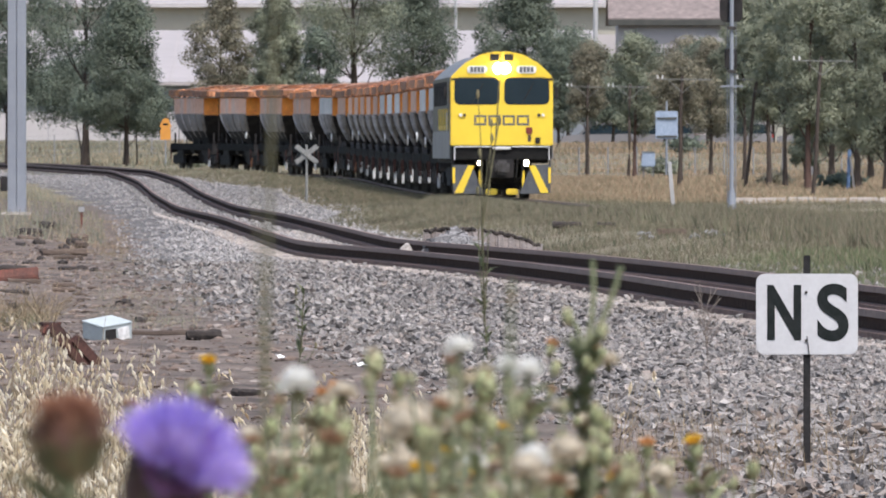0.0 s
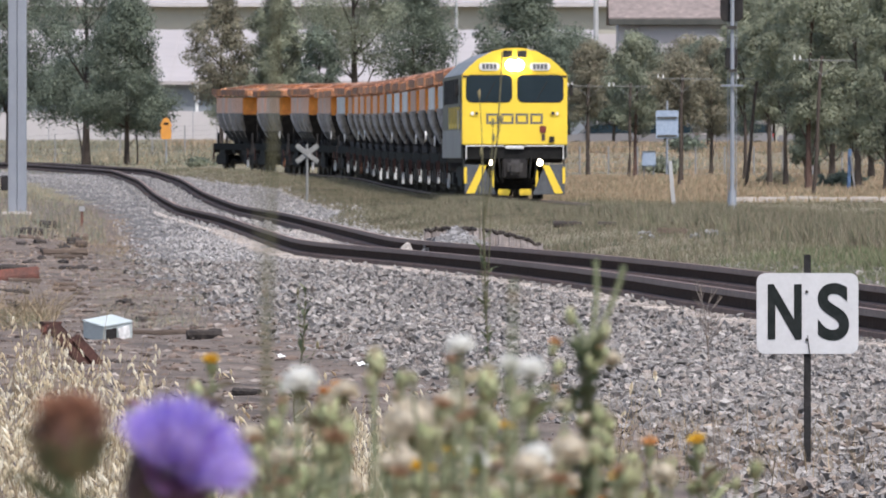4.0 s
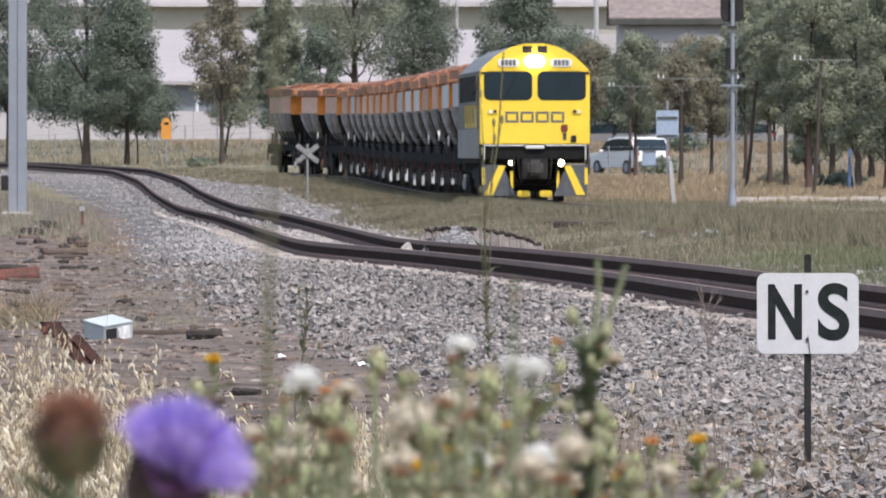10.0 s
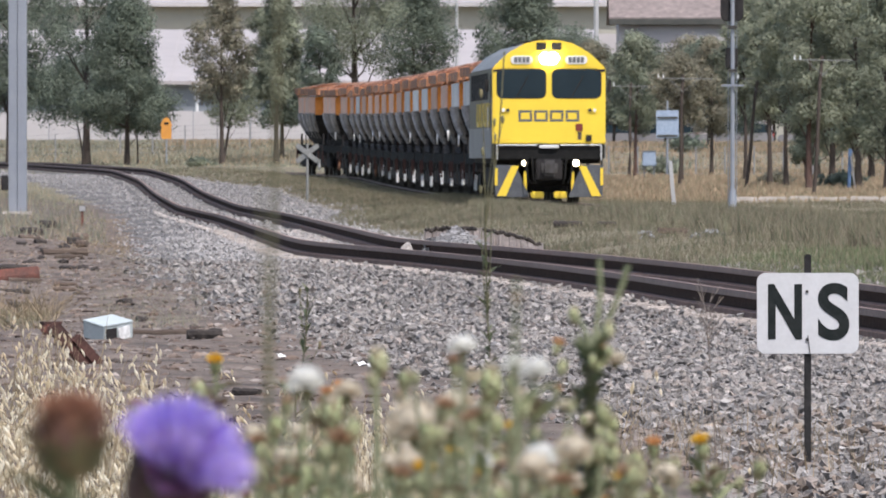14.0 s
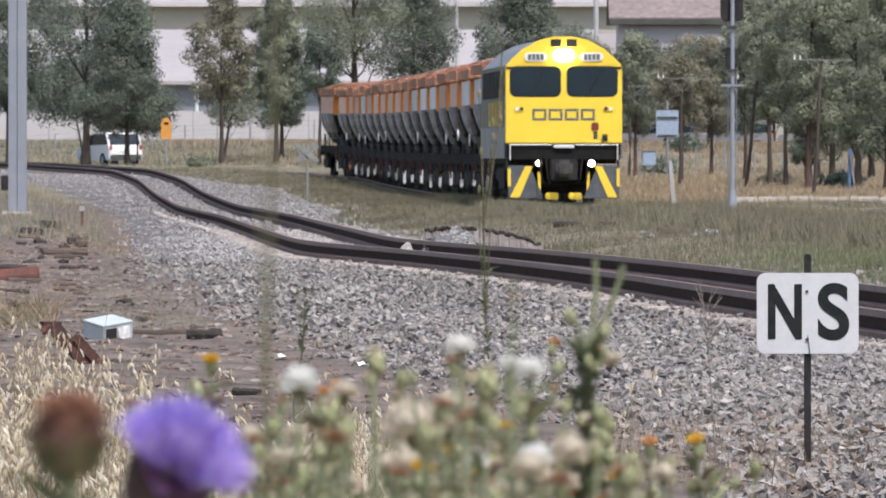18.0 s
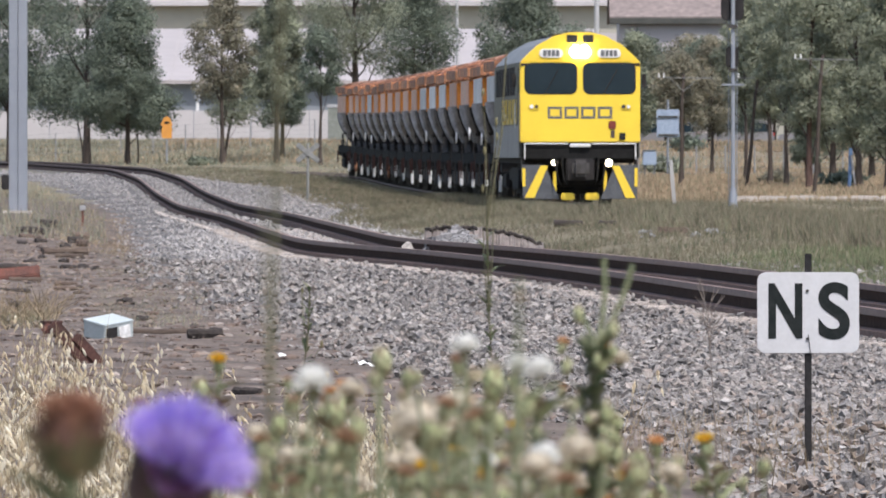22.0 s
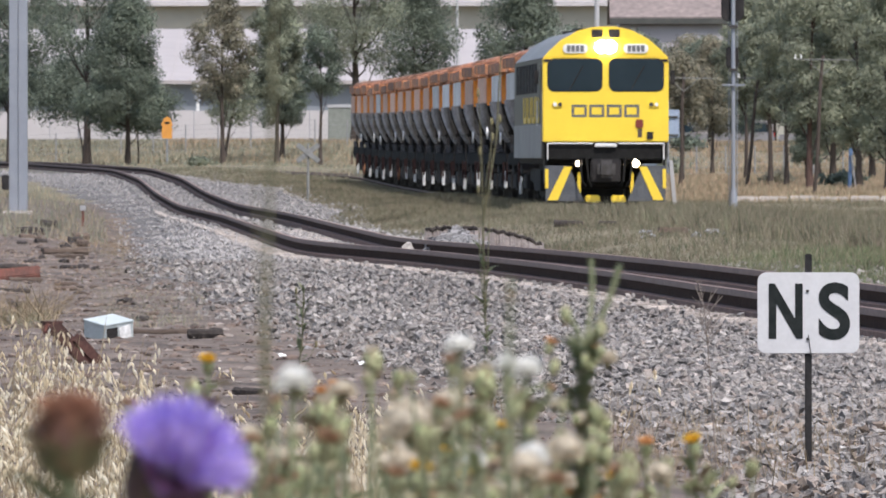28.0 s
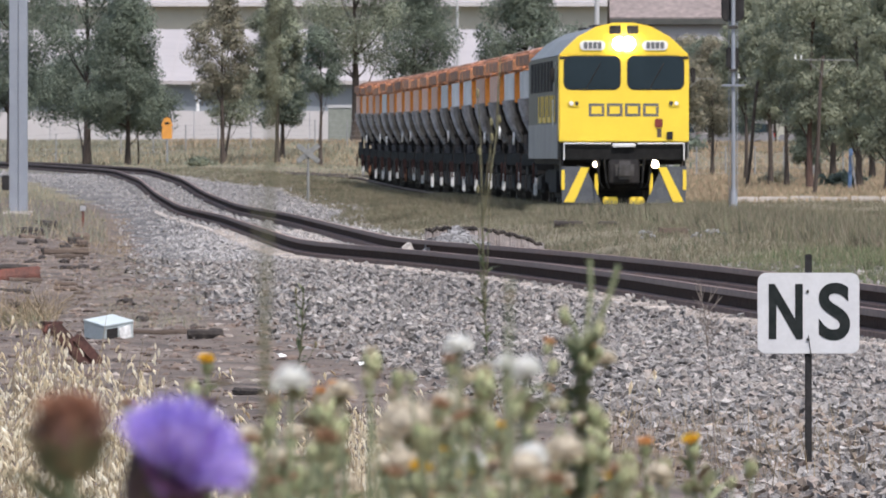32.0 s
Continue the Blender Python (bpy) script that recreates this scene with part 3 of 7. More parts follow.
def track(name, centre, lo, hi, label, sleepers, near, far):
    t = thing(name, Matrix(), label, "railway track", kind="structure")
    for side in (-0.7525, 0.7525):
        low = 0.03 if side < 0 and "near" in name else 0.0
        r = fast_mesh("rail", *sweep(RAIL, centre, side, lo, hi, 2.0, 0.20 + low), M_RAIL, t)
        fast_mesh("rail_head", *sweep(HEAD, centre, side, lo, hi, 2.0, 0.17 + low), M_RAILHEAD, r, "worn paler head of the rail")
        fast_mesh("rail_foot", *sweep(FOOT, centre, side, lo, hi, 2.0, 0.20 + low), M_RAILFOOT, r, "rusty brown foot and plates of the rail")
    bm = box((0, 0, 0), (2.5, 0.23, 0.13), 0.012)
    first = None
    y, joined = lo, []
    while y < hi:
        if near <= y < far and sleepers:
            x, z = (float(v) for v in centre(y))
            slope = math.atan(float(centre(y + 1)[0] - centre(y - 1)[0]) / 2)
            m = pose(x, y, z - 0.336, 0, random.uniform(-0.6, 0.6), -math.degrees(slope) + random.uniform(-1.2, 1.2))
            if first is None:
                first = part("sleeper", bm, M_SLEEPER, t)
                ob = first
            else:
                ob = new("sleeper", first.data)
                ob.parent = t
            ob.matrix_basis = m
        elif sleepers and y >= far and "near" in name and y < 370:
            x, z = (float(v) for v in centre(y))
            joined.append((x, y, z - 0.345))
        y += 0.64
    if joined:
        j = np.array(joined)
        c = np.array([(x_, y_, z_) for z_ in (-0.065, 0.065) for x_, y_ in ((-1.25, -0.115), (-1.12, -0.115), (-1.12, 0.115), (-1.25, 0.115))])
        f = np.array([(0, 3, 2, 1), (4, 5, 6, 7), (0, 1, 5, 4), (1, 2, 6, 5), (2, 3, 7, 6), (3, 0, 4, 7)])
        fast_mesh("far_sleepers", (j[:, None] + c[None]).reshape(-1, 3), (np.arange(len(j))[:, None, None] * 8 + f[None]).reshape(-1, 4), M_SLEEPER, t, kind="stuff")
    return t


track("railway_track_near", near_track, 20, 760, "weathered railway track with rusty brown rails on ballast", True, 92, 284)
track("railway_track_far", far_track, 225, 880, "railway track half hidden in dry grass under the train", True, 262, 450)


# ---- grass ----
def blades(name, n, place, tall, wide, material, label, lean=0.8, kind="stuff"):
    x, y = place(n)
    m = len(x)
    z = ground_z(x, y) - 0.02
    h = tall * (0.45 + 0.75 * rng.random(m))
    a = rng.random(m) * 6.283
    tip = np.stack([x + np.cos(a) * h * lean * rng.random(m), y + np.sin(a) * h * lean * rng.random(m), z + h], -1)
    b = rng.random(m) * 3.14
    w = wide * (0.6 + 0.8 * rng.random(m)) / 2
    dx, dy = np.cos(b) * w, np.sin(b) * w * 0.5
    v = np.stack([np.stack([x - dx, y - dy, z], -1), np.stack([x + dx, y + dy, z], -1), tip], 1).reshape(-1, 3)
    return tagged(fast_mesh(name, v, np.arange(3 * m).reshape(-1, 3), material), label, "grass", kind=kind)


def between(lo, hi, left, right, power=1.0, patch=0.0):
    def place(n):
        y = lo + (hi - lo) * rng.random(n) ** power
        l, r = left(y), right(y)
        x = l + (r - l) * rng.random(n)
        keep = r > l
        if patch:
            keep &= rng.random(n) < np.clip(0.5 + np.sin(x * 0.8 + y * 0.17) * np.sin(y * 0.09 - x * 0.31) + 0.4 * np.sin(x * 2.3 + y * 0.7), 1 - patch, 1)
        return x[keep], y[keep]
    return place


wide_view = lambda y: y * 0.036 + 1.0
blades("field_grass", 150000, between(120, 420, lambda y: np.maximum(near_track(y)[0] + 1.9 + 1.5 * (shoulder(y) - 3.4), -wide_view(y)), lambda y: np.minimum(wide_view(y), far_centre(y) - 1.3), 0.9, 0.75), 0.15, 0.014, M_GRASS, "low patchy green and straw-coloured grass between the tracks")
blades("field_grass", 70000, between(150, 420, lambda y: far_centre(y) + 1.3, lambda y: wide_view(y), 0.9, 0.6), 0.18, 0.016, M_GRASS, "knee-high olive grass beyond the tracks")
blades("field_grass", 45000, between(395, 600, lambda y: near_track(y)[0] + 2.2 + 1.4 * (shoulder(y) - 3.4), lambda y: far_centre(y) - 1.3, 1.0, 0.5), 0.16, 0.022, M_GRASS, "low dry grass beside the bend")
blades("field_grass", 35000, between(395, 600, lambda y: far_centre(y) + 1.3, lambda y: 7.0 + 0 * y, 1.0, 0.4), 0.18, 0.024, M_DRYGRASS, "dry grass beyond the far track")
blades("field_grass", 26000, between(138, 188, lambda y: near_track(y)[0] + 1.7, lambda y: wide_view(y), 1.0, 0.5), 0.16, 0.012, M_GREENGRASS, "short green grass along the ballast")
blades("track_grass", 30000, between(295, 400, lambda y: far_centre(y) - 2.2, lambda y: far_centre(y) - 0.95, 1.0, 0.2), 0.26, 0.018, M_GRASS, "grass along the rails of the far track")
blades("track_grass", 40000, between(170, 300, lambda y: far_centre(y) - 1.5, lambda y: far_centre(y) + 1.5, 1.0, 0.3), 0.36, 0.02, M_GRASS, "grass growing between the rails of the far track")
blades("dry_field_grass", 50000, between(400, 575, lambda y: 6.0 + 0 * y, lambda y: wide_view(y), 1.0, 0.5), 0.24, 0.045, M_DRYGRASS, "dry orange-brown grass under the trees")
blades("dry_field_grass", 40000, between(695, 800, lambda y: 6.0 + 0 * y, lambda y: wide_view(y), 1.0, 0.5), 0.6, 0.07, M_DRYGRASS, "tall dry grass beyond the road")
blades("dry_field_grass", 34000, between(560, 735, lambda y: -wide_view(y), lambda y: 3.0 + 0 * y, 1.0, 0.7), 0.20, 0.05, M_PALEGRASS, "short straw grass on the bank")
blades("dry_field_grass", 50000, between(842, 884, lambda y: -wide_view(y), lambda y: 3.0 + 0 * y, 1.0, 0.5), 0.5, 0.08, M_PALEGRASS, "dry straw grass along the white wall")
blades("bank_grass", 26000, between(590, 735, lambda y: 12.5 - (y - 623) * 0.44 + 4.6, lambda y: np.maximum(wide_view(y), 12.5 - (y - 623) * 0.44 + 4.7), 1.0, 0.6), 0.34, 0.06, M_DRYGRASS, "dry orange grass on the bank beyond the road")
blades("bank_grass", 45000, between(700, 842, lambda y: -wide_view(y), lambda y: 3.0 + 0 * y, 1.0, 0.6), 0.34, 0.07, M_PALEGRASS, "straw and olive grass on the bank below the white wall")
blades("bank_grass", 16000, between(735, 842, lambda y: -wide_view(y) * 0.55, lambda y: 3.0 + 0 * y, 1.0, 0.8), 0.5, 0.08, M_DRYGRASS, "dry orange grass on the bank below the white wall")
blades("verge_grass", 8000, between(240, 460, lambda y: -wide_view(y), lambda y: np.minimum(curve(y, EDGE_X) - 0.3, -y * 0.024), 1.0, 0.7), 0.28, 0.022, M_PALEGRASS, "sparse dry grass on the verge")


# ---- the train ----
_py = np.arange(150.0, 880.0, 0.5)
_px, _pz = far_track(_py)
_ps = np.concatenate([[0], np.cumsum(np.sqrt(np.diff(_px) ** 2 + 0.25 + np.diff(_pz) ** 2))])


def on_track(s):
    return Vector((np.interp(s, _ps, _px), np.interp(s, _ps, _py), np.interp(s, _ps, _pz)))


def nose(t):
    """How far along the track the engine's nose stands at t seconds."""
    return float(np.interp(390.3 - 2.654 * t + 0.0018 * t * t, _py, _ps))


def riding(s_front, s_rear):
    """Pose of a vehicle whose front and rear rest on the track there; its own -Y looks forward and its base is at the front."""
    a, b = on_track(s_front), on_track(s_rear)
    d = (b - a).normalized()
    return Matrix.Translation(a) @ Matrix.Rotation(math.atan2(-d.x, d.y), 4, "Z") @ Matrix.Rotation(math.asin(d.z), 4, "X")


def wheelset(parent, y, r, wide=0.7525):
    bm = None
    for side in (-1, 1):
        bm = tube((side * (wide - 0.03), 0, 0), (side * (wide + 0.10), 0, 0), r, n=24, bm=bm)
        bm = tube((side * (wide - 0.06), 0, 0), (side * (wide - 0.03), 0, 0), r + 0.028, n=24, bm=bm)
        bm = tube((side * (wide + 0.10), 0, 0), (side * (wide + 0.125), 0, 0), r * 0.42, n=16, bm=bm)
        for i in range(5):
            a = i * 1.2566
            bm = tube((side * (wide + 0.095), 0.62 * r * math.cos(a), 0.62 * r * math.sin(a)), (side * (wide + 0.108), 0.62 * r * math.cos(a), 0.62 * r * math.sin(a)), r * 0.14, n=8, bm=bm)
    bm = tube((-wide - 0.3, 0, 0), (wide + 0.3, 0, 0), 0.08, n=12, bm=bm)
    ob = part("wheelset", bm, M_WHEEL, parent, "steel wheels on their axle")
    ob.location = (0, y, r)
    return ob


def letter_bars(strokes, y0, y1, material, name, parent, label=""):
    bm = None
    for x0, x1, z0, z1 in strokes:
        bm = box(((x0 + x1) / 2, (y0 + y1) / 2, (z0 + z1) / 2), (x1 - x0, abs(y1 - y0), z1 - z0), 0.004, bm=bm)
    return part(name, bm, material, parent, label)


def locomotive():
    L = thing("locomotive", Matrix(), "yellow-nosed diesel locomotive with charcoal sides and lit headlights on the track", "locomotive")
    W = 1.475
    section = [(-W, 1.15), (W, 1.15), (W, 3.50), (1.28, 3.70), (1.04, 3.92), (0.62, 4.15), (0.24, 4.235), (-0.24, 4.235), (-0.62, 4.15), (-1.04, 3.92), (-1.28, 3.70), (-W, 3.50)]
    side = [(x, z) for x, z in section if z < 3.6]
    roof = [(-W, 3.5)] + [(x, z) for x, z in section[3:11]][::-1] + [(W, 3.5)]
    part("body", prism(side, 0.35, 19.6, bevel=0.03), M_CHARCOAL, L, "charcoal body sides")
    part("roof", prism([(x * 0.995, z - 0.006) for x, z in roof], 0.42, 19.5, bevel=0.02), M_ROOFGREY, L, "grey curved roof")
    # yellow nose: brow, pillars and face are cut round the two windscreens
    nose_face = part("cab_front", prism([(-W, 1.53), (W, 1.53), (W, 3.50), (-W, 3.50)], 0.0, 0.45, bevel=0.025), M_YELLOW, L, "bright yellow cab front")
    brow = [(x, z) for x, z in section[2:]]
    part("brow", prism([(x, z) for x, z in brow if z > 3.47] , 0.03, 0.50, bevel=0.02), M_YELLOW, L, "yellow brow above the windscreens")
    for x0, x1 in ((-1.37, -0.07), (0.07, 1.37)):
        part("windscreen_frame", prism(rounded(x0, x1, 2.71, 3.49, 0.17, 6), -0.006, 0.20), M_BLACK, L, "black rubber windscreen seal")
        part("windscreen", prism(rounded(x0 + 0.03, x1 - 0.03, 2.74, 3.46, 0.15, 6), -0.012, 0.10), M_GLASS, L, "dark tinted windscreen")
        wiper = tube((x0 + 0.5, -0.025, 2.72), (x0 + 0.72, -0.025, 3.10), 0.008, bm=tube((x0 + 0.60, -0.03, 2.90), (x0 + 0.84, -0.03, 3.32), 0.010))
        part("wiper", wiper, M_BLACK, L)
    # number boxes, with plain bars where the figures stand
    for c in (-0.71, 0.71):
        nb = part("number_box", prism(rounded(c - 0.29, c + 0.29, 3.61, 3.83, 0.10), 0.0, 0.1, bevel=0.008), M_WHITE, L, "white lit number box")
        for i in range(4):
            letter_bars([(c - 0.20 + i * 0.105, c - 0.115 + i * 0.105, 3.645, 3.795)], -0.004, 0.002, M_LOGO, "figure_bar", nb)
    # black strips paint the shadow below the brow's outer corners
    for sgn in (-1, 1):
        part("brow_gutter", box((sgn * 1.36, -0.004, 3.44), (0.20, 0.03, 0.07), 0.01), M_BLACK, L, "black strip painted as the brow's shadow")
    part("headlight_housing", prism(rounded(-0.24, 0.24, 3.62, 3.90, 0.10), -0.03, 0.1, bevel=0.01), M_BLACK, L, "black headlight housing")
    for c in (-0.10, 0.10):
        part("headlight", tube((c, -0.045, 3.76), (c, 0.02, 3.76), 0.148, n=24), M_LAMP, L, "lit white headlight")
    for c in (-0.20, 0.20):
        part("horn_recess", prism(rounded(c - 0.13, c + 0.13, 3.98, 4.17, 0.02), 0.02, 0.2), M_BLACK, L, "dark horn opening in the brow")
    # face fittings
    for sgn in (-1, 1):
        bezel = part("marker_light", prism(rounded(sgn * 1.13 - 0.13, sgn * 1.13 + 0.13, 2.33, 2.49, 0.05), -0.02, 0.05, bevel=0.006), M_YELLOW, L, "marker lamp cluster")
        part("lens", tube((sgn * 1.13 - 0.06, -0.035, 2.41), (sgn * 1.13 - 0.06, 0, 2.41), 0.05, n=16), M_WHITE if sgn < 0 else M_STEEL, bezel)
        part("lens", tube((sgn * 1.13 + 0.06, -0.035, 2.41), (sgn * 1.13 + 0.06, 0, 2.41), 0.045, n=16), M_STEEL if sgn < 0 else M_WHITE, bezel)
    # the mark on the nose: four plain hollow blocks in dark grey
    for i in range(4):
        a, k = -0.80 + i * 0.41, 0.065
        letter_bars([(a, a + 0.36, 2.345, 2.41), (a, a + 0.36, 2.11, 2.175), (a, a + k, 2.176, 2.344), (a + 0.36 - k, a + 0.36, 2.176, 2.344)], -0.004, 0.01, M_LOGO, "nose_emblem", L, "dark grey block emblem on the nose")
    part("tail_lamp", prism(rounded(0.70, 0.88, 1.86, 2.06, 0.04), -0.03, 0.02, bevel=0.008), M_RED, L, "dull red tail lamp")
    part("grime_streak", box((0.80, -0.001, 1.74), (0.10, 0.006, 0.2)), M_OLDTIMBER, L)
    part("socket_box", box((1.04, -0.03, 1.68), (0.14, 0.08, 0.17), 0.01), M_BLACK, L, "black socket box")
    part("round_plate", tube((-1.14, -0.006, 1.76), (-1.14, 0.01, 1.76), 0.15, n=24), M_YELLOW, L)
    # headstock, rails, ploughs and coupler
    part("headstock", box((0, 0.25, 1.33), (2.86, 0.5, 0.44), 0.03), M_HOSE, L, "black headstock")
    for x0, x1 in ((-1.36, -0.3), (0.3, 1.36)):
        e = x0 if x0 < 0 else x1
        part("handrail", tube((x0, -0.05, 1.50), (x1, -0.05, 1.50), 0.016, bm=tube((e, -0.05, 1.51), (e, -0.05, 1.12), 0.016)), M_WHITE, L, "white handrail along the headstock")
    part("hose_bracket", box((0, -0.06, 1.46), (0.52, 0.06, 0.09), 0.02), M_WHITE, L)
    part("coupler", box((0, -0.25, 0.9), (0.34, 0.6, 0.32), 0.06, bm=box((0, -0.48, 0.9), (0.42, 0.22, 0.42), 0.08)), M_STEEL, L, "heavy knuckle coupler")
    part("coupler_pocket", box((0, 0.0, 0.86), (0.70, 0.2, 0.56), 0.04), M_BLACK, L)
    for x in (-0.62, -0.45, 0.45, 0.62):
        part("air_hose", tube((x, -0.12, 1.15), (x * 0.9, -0.2, 0.62), 0.025, bm=tube((x * 0.9, -0.2, 0.62), (x * 0.78, -0.12, 0.5), 0.03)), M_HOSE, L)
    for sgn, s in ((-1, 0.64), (1, 0.70)):
        d = part("ditch_light", tube((sgn * s, -0.02, 1.03), (sgn * s, 0.10, 1.03), 0.105, n=20), M_BLACK, L, "ditch light housing")
        part("lit_lens", tube((sgn * s, -0.035, 1.03), (sgn * s, -0.015, 1.03), 0.062 if sgn < 0 else 0.085, n=20), M_DITCH, d, "lit warm lamp lens")
        # plough blade: grey plate with slanted yellow bands
        blade = [(sgn * 0.50, 0.14), (sgn * 1.40, 0.14), (sgn * 1.42, 0.98), (sgn * 0.86, 0.98)]
        p = part("plough", prism(blade, 0.05, 0.12, bevel=0.01), M_PLOUGH, L, "grey plough blade with yellow slanting bands")
        for a in (0.62, 1.30):
            band = [(sgn * a, 0.15), (sgn * (a + 0.25), 0.15), (sgn * (a + 0.02), 0.76), (sgn * (a - 0.20), 0.76)]
            if a > 1:
                band = [(sgn * 1.34, 0.45), (sgn * 1.415, 0.45), (sgn * 1.415, 0.9), (sgn * 1.34, 0.9)]
            else:
                band = [(sgn * 1.12, 0.17), (sgn * 1.36, 0.17), (sgn * 0.97, 0.96), (sgn * 0.78, 0.96)]
            part("yellow_band", prism(band, 0.035, 0.055), M_YELLOW, p)
        part("rail_guard", box((sgn * 0.30, 0.1, 0.20), (0.34, 0.1, 0.18), 0.03), M_YELLOW, L, "yellow tip of the rail guard")
        part("guard_iron", box((sgn * 0.62, 0.1, 0.55), (0.08, 0.08, 0.55), 0.01), M_YELLOW, L)
        part("step", box((sgn * 1.30, 0.7, 0.62), (0.26, 0.4, 0.05), 0.01, bm=box((sgn * 1.40, 0.7, 0.85), (0.04, 0.45, 0.6), 0.01)), M_STEEL, L)
        # cab side fittings
        door = part("cab_door", box((sgn * 1.478, 2.2, 2.35), (0.02, 0.75, 1.9), 0.01), M_CHARCOAL, L, "cab side door")
        part("door_handle", tube((sgn * 1.52, 2.48, 1.9), (sgn * 1.52, 2.48, 2.5), 0.015), M_WHITE, door)
        part("side_window", box((sgn * 1.476, 1.15, 3.05), (0.03, 0.8, 0.62), 0.01), M_GLASS, L, "dark cab side window")
        part("mirror", box((sgn * 1.60, 0.75, 3.05), (0.10, 0.16, 0.34), 0.02), M_BLACK, L)
        part("side_skirt", box((sgn * 1.48, 9.9, 1.55), (0.03, 18.8, 0.8), 0.01), M_SKIRT, L, "paler grey lower side panel")
        for i in range(4):
            for y0, ly, z0, lz in ((2.2, 0.35, 2.3, 0.62), (3.9, 0.35, 2.3, 0.62), (3.05, 2.0, 2.05, 0.14)):
                part("side_emblem", box((sgn * 1.484, y0 + i * 2.9, z0), (0.02, ly, lz), 0.01), M_YELLOW, L, "yellow emblem bar on the body side")
        for i in range(7):
            part("side_grille", box((sgn * 1.48, 4.5 + i * 2.1, 3.05), (0.03, 1.3, 0.7), 0.01), M_BLACK, L, "louvred side grille")
    for y in (6.2, 7.6, 14.0):
        part("roof_fan", tube((0, y, 4.16), (0, y, 4.245), 0.5, n=24), M_STEEL, L, "round roof fan")
    part("fuel_tank", box((0, 9.9, 0.62), (2.5, 4.6, 0.75), 0.12), M_BLACK, L, "black fuel tank")
    part("underframe", box((0, 10, 1.12), (2.7, 18.9, 0.2), 0.02), M_BLACK, L)
    for y0 in (3.9, 15.9):
        b = part("bogie_frame", box((-1.05, y0, 0.72), (0.16, 4.6, 0.36), 0.05, bm=box((1.05, y0, 0.72), (0.16, 4.6, 0.36), 0.05, bm=box((0, y0, 0.75), (2.1, 0.5, 0.3), 0.03))), M_BLACK, L, "three-axle bogie frame")
        for dy in (-1.8, 0, 1.8):
            wheelset(L, y0 + dy, 0.508)
    return L


def load_heap(mid):
    """Uneven heap of reddish stone that shows above the rim."""
    v = [(x, mid + y, 3.40 + 0.34 * (1 - abs(x) / 1.3) * (0.6 + 0.4 * math.sin(y * 1.7)) + 0.05 * math.sin(y * 5 + x * 4)) for y in np.linspace(-4.5, 4.5, 25) for x in np.linspace(-1.3, 1.3, 9)]
    bm = bmesh.new()
    p = [bm.verts.new(c) for c in v]
    for i in range(24):
        for j in range(8):
            bm.faces.new((p[i * 9 + j], p[i * 9 + j + 1], p[i * 9 + j + 10], p[i * 9 + j + 9]))
    return bm


